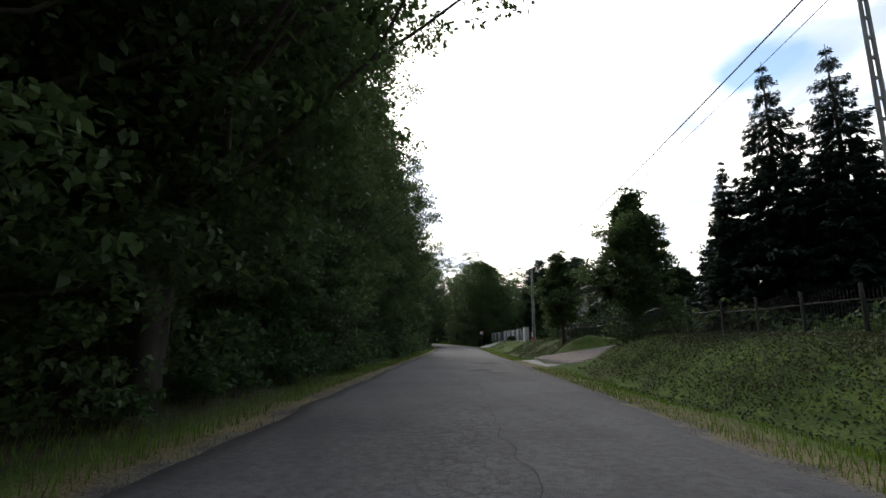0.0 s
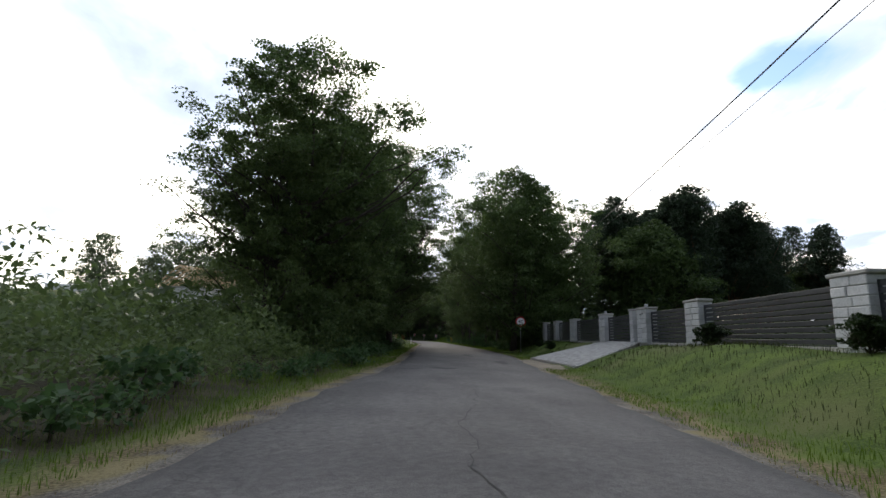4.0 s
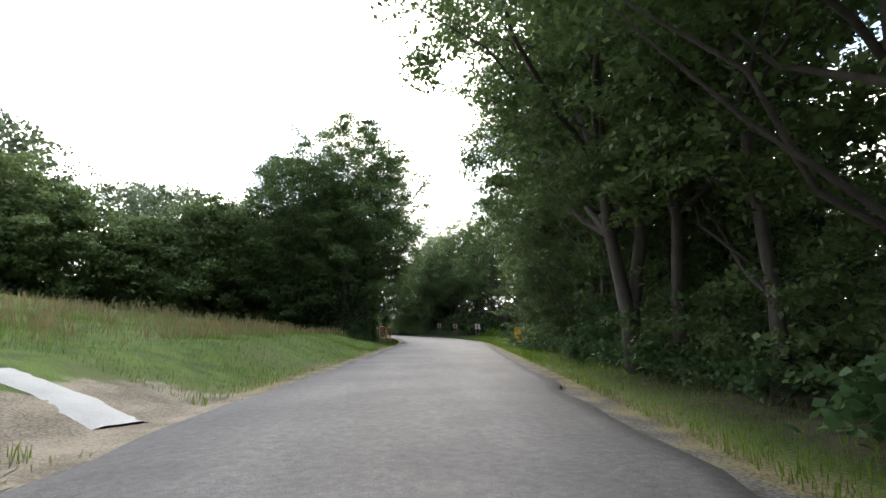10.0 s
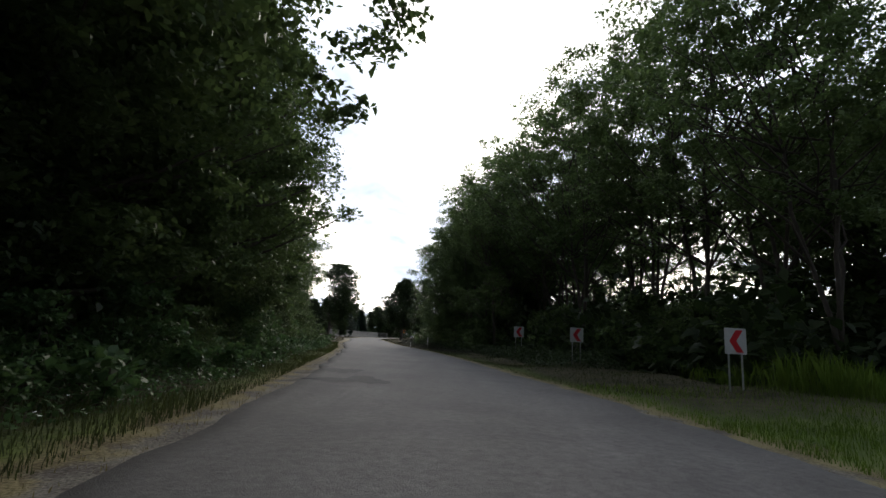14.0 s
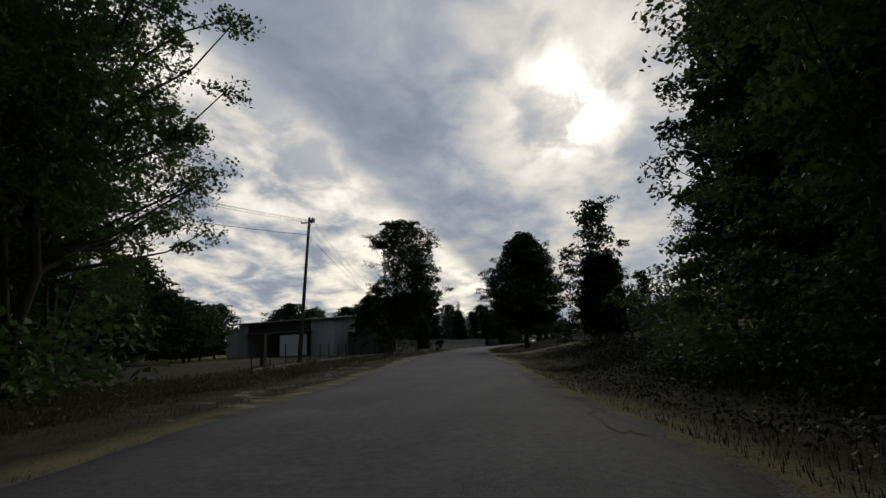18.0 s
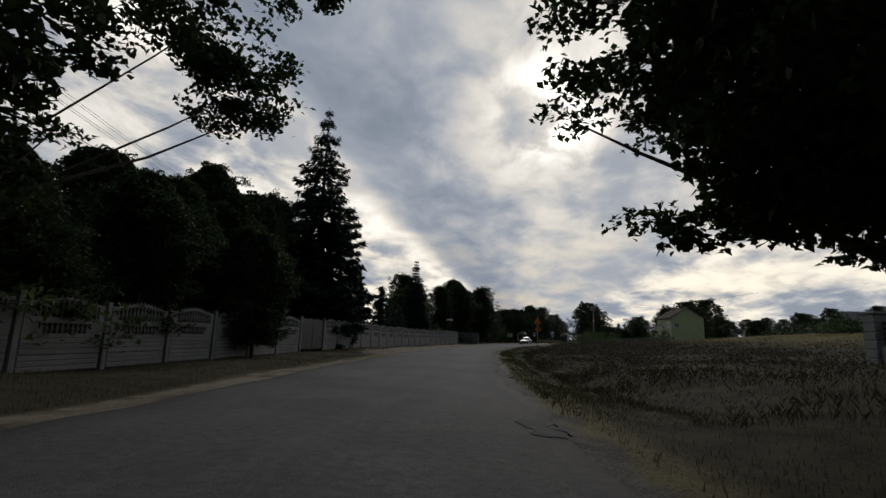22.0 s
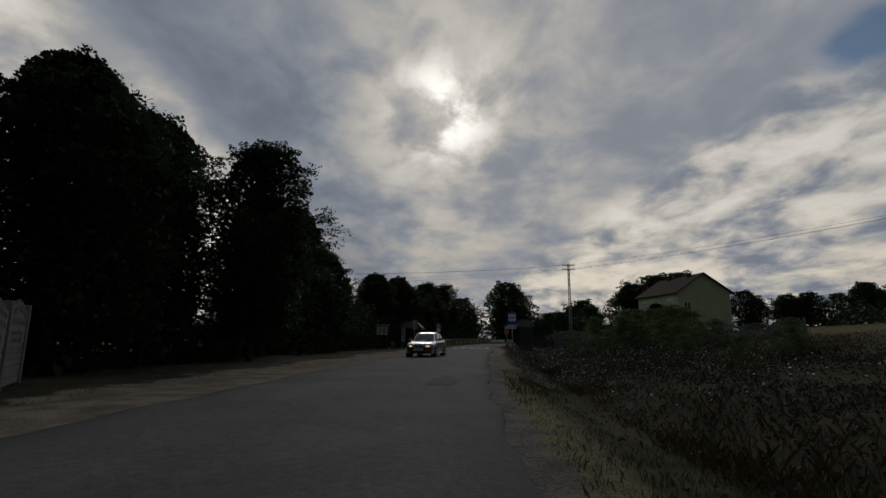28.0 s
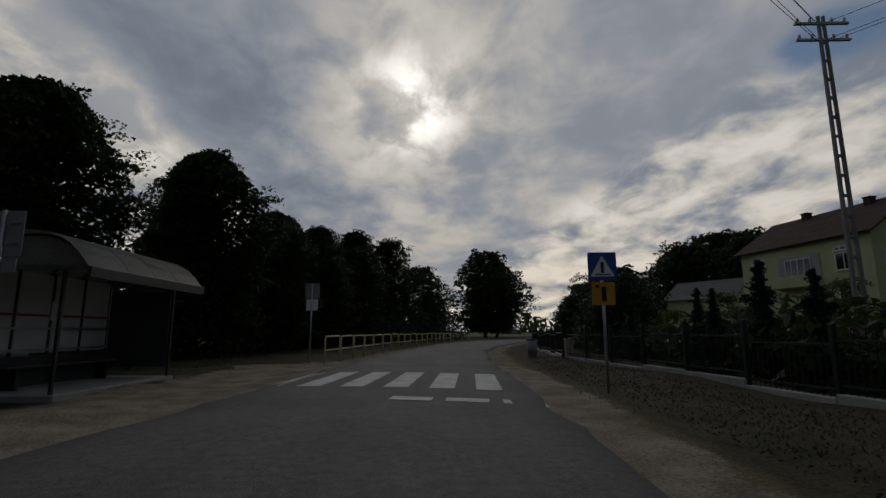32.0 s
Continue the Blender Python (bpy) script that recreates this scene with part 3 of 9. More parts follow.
def ease(x, lo, hi):
    t = np.clip((np.asarray(x, float) - lo) / (hi - lo), 0, 1)
    return t * t * (3 - 2 * t)


def between(y, a, b, soft=6.0):
    return ease(y, a - soft, a + soft) * (1 - ease(y, b - soft, b + soft))


BROWN_START, BROWN_END = (2.06, 1.74), (8.57, 8.39)


def land(x, y):
    """The height of the ground."""
    x, y = np.asarray(x, float), np.asarray(y, float)
    sr, sl = x - road_right(y), road_left(y) - x
    s = np.maximum(sr, sl)
    z = -0.03 - 0.05 * ease(s, -0.3, 0.4)
    bank = 1.18 * ease(sr, 2.2, 5.4) - 0.24 * ease(sr, 1.1, 2.0) * (1 - ease(sr, 2.2, 3.4))
    steep = 1.06 * ease(sr, 1.5, 4.3)
    near_fence = ease(y, -36, -24)
    z = z + (bank * (1 - near_fence) + steep * near_fence) * between(y, -130, 13, 5)
    z = z + 0.34 * ease(sr, 0.8, 3.2) * (1 - ease(sr, 5, 8.5)) * between(y, -66, -53, 1.6)
    z = z + 0.25 * ease(sr, 1.5, 6) * between(y, 13, 160, 8)
    z = z + (0.75 * ease(sr, 2.5, 10) + 0.03 * np.clip(sr - 10, 0, 40)) * between(y, 165, 222, 8)
    z = z + 0.45 * ease(sr, 2.2, 5.6) * between(y, 170, 187, 3)
    z = z + (-0.35 * ease(sr, 0.8, 2.0) * (1 - ease(sr, 2.6, 4.5)) + 0.082 * np.clip(sr - 3.5, 0, 85)) * between(y, 222, 318, 7)
    z = z + 0.085 * np.clip(sr - 12, 0, 60) * between(y, 318, 440, 10)
    hill = 0.95 * ease(sl, 0.8, 4.5) + 0.14 * np.clip(sl - 5, 0, 34)
    z = z + hill * between(y, 27, 84, 7)
    z = z + 0.3 * ease(sl, 1.5, 6) * between(y, -130, 20, 8) + 0.25 * ease(sl, 1.5, 5) * between(y, 84, 150, 6)
    # the bank is cut back under the sloping paved drive
    start = 1.7 - 0.8 * (y + 10.7) / 7.8
    ramp_z = 0.97 * np.clip((sr - start) / (5.15 - start), -0.06, 1) - 0.02
    z = z + (ramp_z - z) * ease(sr, 0.0, 0.6) * between(y, -11.2, -2.5, 0.6) * (1 - ease(sr, 5.6, 7.0))
    u = np.clip((y + 62.2) / 7.4, -0.2, 1.2)
    first = (1 - u) * BROWN_START[0] + u * BROWN_START[1]
    last = (1 - u) * BROWN_END[0] + u * BROWN_END[1]
    ramp_b = 0.85 * np.clip((sr - first) / (last - first), -0.08, 1) + 0.03
    z = z + (ramp_b - z) * ease(sr, 0.0, 0.8) * between(y, -62.6, -54.2, 0.6) * (1 - ease(sr, last + 0.4, last + 1.6))
    z = z + 0.10 * ease(s, 0.6, 2.0) * np.sin(x * 0.9 + np.sin(y * 0.55)) * np.cos(y * 0.7)
    return z


def land_z(x, y):
    return float(land(x, y))


def build_ground():
    ys = np.concatenate([[-2500, -900, -400, -220, -160], np.arange(-120, -66, 1.6), np.arange(-66, -50, 0.6), np.arange(-50, -14, 1.6), np.arange(-14, 1, 0.6), np.arange(1, 440, 1.6), [470, 520, 620, 800, 1200, 2600]])
    off = np.array([0.12, 0.3, 0.5, 0.75, 1.0, 1.3, 1.7, 2.2, 2.8, 3.5, 4.4, 5.5, 7, 9, 12, 16, 22, 30, 42, 60, 90, 140, 240, 480, 1000, 2400])
    rows, verge = [], []
    for y in ys:
        a, b = float(road_left(y)), float(road_right(y))
        rows.append(np.concatenate([a - off[::-1], np.linspace(a + 0.35, b - 0.35, 5), b + off]))
        verge.append(np.concatenate([off[::-1], np.zeros(5), off]))
    xs = np.array(rows)
    yy = np.repeat(ys[:, None], xs.shape[1], 1)
    zz = land(xs, yy)
    far_fade = 1 - ease(np.abs(xs), 150, 500)
    zz = zz * far_fade - 0.06 * (1 - far_fade)
    n, m = xs.shape
    idx = np.arange(n * m).reshape(n, m)
    faces = np.stack([idx[:-1, :-1], idx[:-1, 1:], idx[1:, 1:], idx[1:, :-1]], -1).reshape(-1, 4)
    me = mesh_from("ground", np.stack([xs, yy, zz], -1).reshape(-1, 3), faces, GROUND)
    sr, sl = xs - road_right(yy), road_left(yy) - xs
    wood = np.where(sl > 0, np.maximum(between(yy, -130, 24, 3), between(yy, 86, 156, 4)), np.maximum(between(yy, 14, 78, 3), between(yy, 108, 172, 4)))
    field = np.where(sr > 0, between(yy, 204, 420, 5), np.maximum(between(yy, 30, 84, 5) * 0.2, between(yy, 200, 420, 6) * 0.8))
    sand = np.where(sl > 0, 0.5 * between(yy, 160, 204, 5) * ease(sl, 0.1, 0.6) * (1 - ease(sl, 2.2, 3.6)) + between(yy, 188, 232, 8) * (1 - ease(sl, 0.6, 1.8)) * 0.75 + between(yy, 236, 350, 6) * (1 - ease(sl, 2.2, 4.6)), 0)
    sand = sand + np.where(sl > 0, between(yy, 46.5, 56, 1.0) * (1 - ease(sl, 1.6, 3.4)), 0)
    sand = sand + np.where(sr > 0, between(yy, 182, 204, 2.0) * (1 - ease(sr, 0.7, 1.6)) + 1 - ease(np.hypot(sr - np.clip(sr, 0, 12), yy - 199.8 - 0.30 * np.clip(sr, 0, 12)), 2.6, 3.8) + between(yy, 318, 345, 3) * (1 - ease(sr, 0.6, 1.6)) + between(yy, 224, 318, 6) * (1 - ease(sr, 0.5, 1.5)) * 0.15, 0)
    # past the woods and yards all sides run out into the same dull fields
    far = ease(np.maximum(sr, sl), 45, 95)
    wood, field = wood * (1 - far), np.maximum(field, 0.7 * far)
    # rough brown from 148 on the right also puts tree shade into the verge's colour
    rough = np.maximum(np.where(sl > 0, between(yy, 152, 460, 5), between(yy, 148, 460, 8)), far)
    for name, val in (("verge", np.array(verge)), ("wood", wood), ("field", field), ("sand", sand), ("rough", rough)):
        me.attributes.new(name, "FLOAT", "POINT").data.foreach_set("value", np.asarray(val, np.float32).ravel())
    me.polygons.foreach_set("use_smooth", [True] * len(me.polygons))
    tagged(new("ground", me), "grassy ground with sandy verges, banks and a stubble field", "ground", kind="structure")


ROAD_SECTION = [(0, -0.10), (0.004, 0.0)] + [(f, 0.035 - 0.07 * abs(f - 0.5)) for f in (0.06, 0.14, 0.26, 0.38, 0.5, 0.62, 0.74, 0.86, 0.94)] + [(0.996, 0.0), (1, -0.10)]


def build_road():
    ys = np.concatenate([[-2000, -500, -200], np.arange(-118, 426, 0.5)])
    rng = np.random.default_rng(5)
    ragged = [np.convolve(rng.normal(0, 1, len(ys)), np.ones(3) / 3, "same") * 0.12 for _ in range(2)]
    verts = []
    for i, y in enumerate(ys):
        a, b = float(road_left(y)) + ragged[0][i], float(road_right(y)) + ragged[1][i]
        w = b - a
        for f, z in ROAD_SECTION:
            verts.append((a + w * f, y, z))
    idx = np.arange(len(verts)).reshape(-1, 13)
    faces = np.stack([idx[:-1, :-1], idx[:-1, 1:], idx[1:, 1:], idx[1:, :-1]], -1).reshape(-1, 4)
    me = mesh_from("road", verts, faces, ASPHALT)
    v = np.array(verts)
    yy, f = v[:, 1], np.tile([q[0] for q in ROAD_SECTION], len(ys))
    crazed = between(yy, -120, -36, 8) * np.exp(-((f - 0.47) / 0.10) ** 2) + between(yy, 222, 285, 6) * np.exp(-((f - 0.95) / 0.09) ** 2) + between(yy, -30, 24, 6) * np.exp(-((f - 0.08) / 0.10) ** 2) * 0.8
    worn = between(yy, -120, -36, 8) * np.exp(-((f - 0.47) / 0.12) ** 2) + between(yy, -36, 150, 8) * 0.6 * (np.exp(-((f - 0.28) / 0.09) ** 2) + np.exp(-((f - 0.72) / 0.09) ** 2))
    rim = 1 - ease(np.minimum(f, 1 - f), 0.0, 0.12)
    for name, val in (("crazed", crazed), ("worn", worn), ("rim", rim)):
        me.attributes.new(name, "FLOAT", "POINT").data.foreach_set("value", np.asarray(val, np.float32))
    ob = new("road", me)
    return tagged(ob, "narrow patched asphalt village road with ragged edges", "road", kind="structure")


def road_z(x, y):
    a, b = float(road_left(y)), float(road_right(y))
    f = (x - a) / (b - a)
    return 0.035 - 0.07 * abs(f - 0.5) if 0 < f < 1 else land_z(x, y)


def blot(name, x, y, rx, ry, seed, mat, label, turn=0.0):
    """A thin irregular slab of newer surfacing on the road."""
    rnd = random.Random(seed)
    ph = [rnd.uniform(0, 6.28) for _ in range(4)]
    bm = bmesh.new()
    ring = []
    for k in range(64):
        t = 2 * math.pi * k / 64
        r = 1 + 0.20 * math.sin(2 * t + ph[0]) + 0.17 * math.sin(3 * t + ph[1]) + 0.11 * math.sin(7 * t + ph[2]) + 0.07 * math.sin(13 * t + ph[3]) + rnd.uniform(-0.09, 0.09)
        px, py = rx * r * math.cos(t), ry * r * math.sin(t)
        c, s = math.cos(turn), math.sin(turn)
        qx, qy = x + px * c - py * s, y + px * s + py * c
        ring.append(bm.verts.new((qx, qy, road_z(qx, qy) + 0.009)))
    mid = bm.verts.new((x, y, road_z(x, y) + 0.006))
    for k in range(64):
        j = (k + 1) % 64
        bm.faces.new((ring[k], ring[j], mid))
    return tagged(new(name, bm_mesh(name, bm, mat)), label, "road patch", kind="structure")


def strip(name, pts, width, mat, label, seed=1, kind="structure", category="road crack", lift=0.008):
    """A thin wandering strip on the road."""
    rnd = random.Random(seed)
    bm = bmesh.new()
    last = None
    for i, (x, y) in enumerate(pts):
        w = width * rnd.uniform(0.4, 1.3) / 2
        x += rnd.uniform(-0.05, 0.05)
        pair = (bm.verts.new((x - w, y, road_z(x, y) + lift)), bm.verts.new((x + w, y, road_z(x, y) + lift)))
        if last:
            bm.faces.new((last[0], last[1], pair[1], pair[0]))
        last = pair
    return tagged(new(name, bm_mesh(name, bm, mat)), label, category, kind=kind)


build_ground()
build_road()


# ---- trees ----
def leaves_at(centres, normals_up, length, width, rng, droop=0.3):
    """Four-cornered leaves round the given points."""
    n = len(centres)
    az, el = rng.uniform(0, 2 * np.pi, n), rng.normal(-droop, 0.55, n)
    d = np.stack([np.cos(az) * np.cos(el), np.sin(az) * np.cos(el), np.sin(el)], 1)
    up = np.stack([rng.normal(0, 0.6, n), rng.normal(0, 0.6, n), np.full(n, normals_up)], 1)
    side = np.cross(d, up)
    side /= np.linalg.norm(side, axis=1, keepdims=True) + 1e-6
    ll, ww = length * rng.uniform(0.6, 1.3, (n, 1)), width * rng.uniform(0.6, 1.3, (n, 1))
    nrm = np.cross(side, d)
    a, c = centres - d * ll / 2, centres + d * ll / 2
    mid = centres - d * ll * 0.08 + nrm * ll * 0.10
    v = np.stack([a, mid + side * ww / 2, c, mid - side * ww / 2], 1).reshape(-1, 3)
    return v, np.arange(4 * n).reshape(-1, 4)


def lobes(t, h, ph, amount=1.0):
    """How far the crown reaches at an angle and height: a few boughs stand out, others fall short."""
    return 1 + amount * (0.17 * np.sin(2 * t + ph[0] + 3 * h) + 0.13 * np.sin(3 * t + ph[1] - 5 * h) + 0.12 * np.sin(9 * h + ph[2] + t) + 0.07 * np.sin(5 * t + ph[3] + 11 * h))


def clumps_in(shape, count, rng, fill=0.45, ph=(0, 1, 2, 3), amount=1.0):
    """Clump centres and sizes; shape(h) gives the crown's radius at a share h of its height."""
    out = []
    while len(out) < count:
        h = rng.uniform(0, 1)
        r = shape(h)
        if rng.uniform(0, 1) > (r + 0.12):
            continue
        q = (1 - fill * rng.uniform(0, 1) ** 1.6) * r * rng.uniform(0.88, 1.14)
        t = rng.uniform(0, 2 * np.pi)
        q *= lobes(t, h, ph, amount)
        out.append((q * np.cos(t), q * np.sin(t), h))
    return np.array(out)


def limb_path(a, b, rng, sag=0.12, n=5, wander=0.035):
    a, b = np.array(a, float), np.array(b, float)
    pts = [a + (b - a) * k / (n - 1) for k in range(n)]
    length = np.linalg.norm(b - a)
    for k in range(1, n - 1):
        pts[k] = pts[k] + rng.normal(0, wander * length, 3) + np.array([0, 0, -sag * length * (k / (n - 1)) * (1 - k / (n - 1))])
    return [tuple(p) for p in pts]


def broadleaf(name, height, radius, base, shape, count, per, leaf, mat, seed, bark=None, trunk_r=0.16, lean=0.02, clump=1.0, fill=0.45, limbs=14, forks=1, label="", droop=0.3, width=0.66, core=34, deep=0.66, squash=0.6, ragged=1.0, inner_leaf=1.15, sway=None, boughs=()):
    """A tree whose crown of leaf clumps stands between base and height; trunk and limbs are one tapered mesh."""
    bark = bark or BARK
    rng = np.random.default_rng(seed)
    root = thing(name, label, "tree")
    ph = rng.uniform(0, 6.28, 4)
    cl = clumps_in(shape, count, rng, fill, ph, ragged)
    pos = np.stack([cl[:, 0] * radius, cl[:, 1] * radius, base + cl[:, 2] * (height - base)], 1)
    pos[:, :2] += rng.normal(0, 0.06 * radius, (count, 2))
    pos[:, 0] += lean * pos[:, 2]
    if sway:
        pos[:, 0] += [sway(h) for h in cl[:, 2]]
    for k, (bx, by, bz, br) in enumerate(boughs):
        pick = slice(k * 22, k * 22 + 22)
        pos[pick] = np.array([bx, by, bz]) + rng.normal(0, 0.5, (22, 3)) * np.array([br, br, br * 0.8])
    size = clump * rng.uniform(0.65, 1.25, count) * (0.75 + 0.35 * np.linalg.norm(cl[:, :2], axis=1))
    # every clump is a handful of flat drooping sprays
    k = 8
    spray = rng.normal(0, 1, (count * k, 3))
    spray /= np.linalg.norm(spray, axis=1, keepdims=True)
    spray *= rng.uniform(0.35, 0.82, (count * k, 1))
    spray[:, 2] *= squash
    size_s = np.repeat(size, k)
    spray = np.repeat(pos, k, 0) + spray * size_s[:, None]
    who = np.repeat(np.arange(count * k), max(1, per // k))
    t, q = rng.uniform(0, 2 * np.pi, len(who)), np.sqrt(rng.uniform(0, 1, len(who)))
    reach = 0.46 * size_s[who]
    out = np.stack([np.cos(t) * q, np.sin(t) * q, rng.normal(0, 0.16, len(who)) - 0.38 * q * q], 1)
    c = spray[who] + out * reach[:, None]
    v, f = leaves_at(c, 1.0, leaf, leaf * width, rng, droop)
    if core:
        m = int(count * core)
        h = rng.uniform(0.02, 0.97, m)
        reach = np.array([shape(q) for q in h]) * radius * deep * np.sqrt(rng.uniform(0, 1, m))
        t = rng.uniform(0, 2 * np.pi, m)
        reach = reach * lobes(t, h, ph, ragged)
        inner = np.stack([reach * np.cos(t), reach * np.sin(t), base + h * (height - base)], 1)
        inner[:, 0] += lean * inner[:, 2]
        if sway:
            inner[:, 0] += [sway(q) for q in h]
        v2, f2 = leaves_at(inner, 1.0, leaf * inner_leaf, leaf * inner_leaf * 0.72, rng, droop)
        v, f = np.concatenate([v, v2]), np.concatenate([f, f2 + len(v)])
    bm = bmesh.new()
    tops = []
    for k in range(forks):
        tip = np.array([rng.normal(0, 0.12) * radius + lean * height, rng.normal(0, 0.12) * radius, height * rng.uniform(0.80, 0.93)])
        if forks > 1:
            tip[:2] += 0.3 * radius * np.array([np.cos(6.28 * k / forks), np.sin(6.28 * k / forks)])
        path = limb_path((0, 0, -0.15), tip, rng, 0, 9, 0.008)
        path[1] = (path[1][0] * 0.4, path[1][1] * 0.4, path[1][2])
        rr = [trunk_r * (1.25 if i == 0 else (1 - i / 8.6)) / (forks ** 0.35) for i in range(9)]
        tube(bm, path, rr, 8)
        tops.append(path)
    order = np.argsort(-np.linalg.norm(cl[:, :2], axis=1))[:limbs]
    for k in order:
        path = tops[int(rng.integers(0, forks))]
        z = max(pos[k][2] - rng.uniform(0.25, 0.55) * np.linalg.norm(pos[k][:2]) - 0.4, base * 0.9)
        i = min(7, max(1, int(round(8 * z / height))))
        start = path[i]
        tube(bm, limb_path(start, pos[k], rng), [trunk_r * 0.38 * s for s in (1, 0.75, 0.5, 0.33, 0.15)], 5, False)
    for bx, by, bz, br in boughs:
        start = tops[0][max(1, int(8 * (bz - 2.5) / height))]
        tube(bm, limb_path(start, (bx, by, bz), rng, 0.22, 5, 0.06), [trunk_r * 0.24 * q for q in (1, 0.75, 0.5, 0.33, 0.15)], 6, False)
    part("trunk", bm, bark, root, smooth=True)
    part("crown", mesh_from("crown", v, f, mat), mat, root)
    return root


def conifer(name, height, radius, seed, mat, per=20, whorls=24, label="", skirt=0.06, leaf=0.42, bark=None):
    """A spruce: whorls of drooping boughs of needle sprays on a straight trunk."""
    rng = np.random.default_rng(seed)
    root = thing(name, label, "tree")
    bm = tubes(([(0, 0, -0.15), (0.02, 0, height * 0.5), (0, 0, height * 0.99)], [0.018 * height + 0.02, 0.010 * height, 0.01]))
    cs, ds = [], []
    for k in range(whorls):
        h = skirt + (1 - skirt) * (k + rng.uniform(-0.3, 0.3)) / whorls
        reach = (radius * (1 - h) ** 0.85 + 0.10) * rng.uniform(0.82, 1.15)
        n = int(7 + 6 * (1 - h))
        for j in range(n):
            t = 2 * math.pi * (j + rng.uniform(-0.4, 0.4)) / n
            L = reach * rng.uniform(0.72, 1.12)
            drop = 0.22 * L + 0.10 * L * (1 - h)
            z0 = h * height
            if L > 0.5:
                tube(bm, [(0, 0, z0), (L * 0.6 * math.cos(t), L * 0.6 * math.sin(t), z0 - drop * 0.8), (L * math.cos(t), L * math.sin(t), z0 - drop * 0.75)], [0.022, 0.014, 0.004], 4, False)
            m = max(5, int(per * L / radius * 1.9))
            q = rng.uniform(0.10, 1.0, m) ** 0.75
            lat = rng.normal(0, 0.16, m) * (1.05 - q) * L + rng.normal(0, 0.05, m)
            px = q * L * math.cos(t) - lat * math.sin(t)
            py = q * L * math.sin(t) + lat * math.cos(t)
            pz = z0 - 1.25 * drop * np.minimum(q * 1.3, 1) + 0.35 * drop * q * q + rng.normal(-0.04, 0.15 * height / whorls, m)
            cs.append(np.stack([px, py, pz], 1))
            ds.append(np.stack([np.cos(t) + rng.normal(0, 0.6, m), np.sin(t) + rng.normal(0, 0.6, m), rng.normal(-0.25, 0.25, m)], 1))
    c, d = np.concatenate(cs), np.concatenate(ds)
    d /= np.linalg.norm(d, axis=1, keepdims=True)
    n = len(c)
    side = np.cross(d, np.stack([rng.normal(0, 0.5, n), rng.normal(0, 0.5, n), np.ones(n)], 1))
    side /= np.linalg.norm(side, axis=1, keepdims=True)
    ll = leaf * rng.uniform(0.6, 1.2, (n, 1)) * np.clip(1.2 - c[:, 2:3] / height, 0.35, 1)
    v = np.stack([c - d * ll * 0.45, c + side * ll * 0.17, c + d * ll * 0.6 - np.array([0, 0, 0.05]), c - side * ll * 0.17], 1).reshape(-1, 3)
    part("trunk", bm, bark or BARK, root, smooth=True)
    part("crown", mesh_from("crown", v, np.arange(4 * n).reshape(-1, 4), mat), mat, root)
    return root


def bush(name, height, radius, seed, mat, count=26, per=90, leaf=0.13, label="", category="bush", clump=0.46, twigs=8, core=16):
    b = broadleaf(name, height, radius, 0.12 * height, lambda h: (1 - (h - 0.35) ** 2 * 1.6) * 0.95, count, per, leaf, mat, seed, trunk_r=0.035, clump=clump * radius, fill=0.7, limbs=twigs, forks=3 if twigs > 3 else 1, label=label, core=core)
    return tagged(b, category=category)


def egg(h):
    return max(0.05, math.sin(math.pi * min(1, 0.12 + 0.88 * h) ** 0.75)) ** 0.7


def dome(h):
    return max(0.08, math.sqrt(max(0.0, 1 - (max(0, h - 0.30) / 0.70) ** 2))) * (0.80 + 0.2 * min(1, h / 0.3))


def ball(h):
    return max(0.06, math.sin(math.pi * (0.06 + 0.90 * h))) ** 0.62


def column(h):
    return max(0.1, 0.55 + 0.45 * math.sin(math.pi * (0.1 + 0.85 * h)))


def flame(h):
    return max(0.04, (1 - h) ** 0.6 * (0.75 + 0.25 * min(1, h / 0.12)))


def tall_open(h):
    return max(0.1, 0.45 + 0.55 * math.sin(math.pi * h ** 0.9))


def top_heavy(h):
    return max(0.12, 0.62 + 0.38 * math.sin(math.pi * (0.05 + 0.9 * h))) * (1 if h < 0.9 else 0.75)


KINDS = {}


def kind_of(key, ob):
    """Keeps a finished tree as a model for its copies; the model itself is the first one planted."""
    KINDS[key] = [ob, False]


def plant(key, x, y, s=1.0, turn=0.0, label="", group="", z=None, sz=None, tilt=0.0):
    ob, used = KINDS[key]
    m = pose(x, y, land_z(x, y) if z is None else z, tilt, 0, turn) @ Matrix.Diagonal((s, s, sz or s, 1))
    if not used:
        ob.matrix_basis = m
        KINDS[key][1] = True
        made = ob
    else:
        keep = ob.matrix_basis.copy()
        ob.matrix_basis = Matrix.Identity(4)
        made = copy_thing(ob, m)
        ob.matrix_basis = keep
        made.matrix_basis = m
    if label or group:
        tagged(made, label, group=group)
    return made


kind_of("maple_a", broadleaf("maple_tree", 15, 4.8, 1.6, dome, 220, 176, 0.17, LEAF_DARK, 11, clump=0.86, ragged=0.7, deep=0.8, trunk_r=0.24, core=64, label="tall dark green maple beside the road"))
# brightened copy of the maple: daylight is put into the leaf colour
kind_of("maple_light", broadleaf("maple_tree", 15, 4.6, 1.2, dome, 170, 176, 0.19, LEAF_WILLOW_LIT, 17, clump=0.86, ragged=0.8, deep=0.7, trunk_r=0.2, core=22, label="leafy maple at the edge of the clearing, daylight in its light leaves"))
kind_of("maple_b", broadleaf("maple_tree", 16, 4.5, 2.0, column, 220, 176, 0.17, LEAF_DARK, 12, clump=0.86, ragged=0.7, deep=0.8, trunk_r=0.22, forks=2, core=64, label="tall dense maple in the roadside wood"))
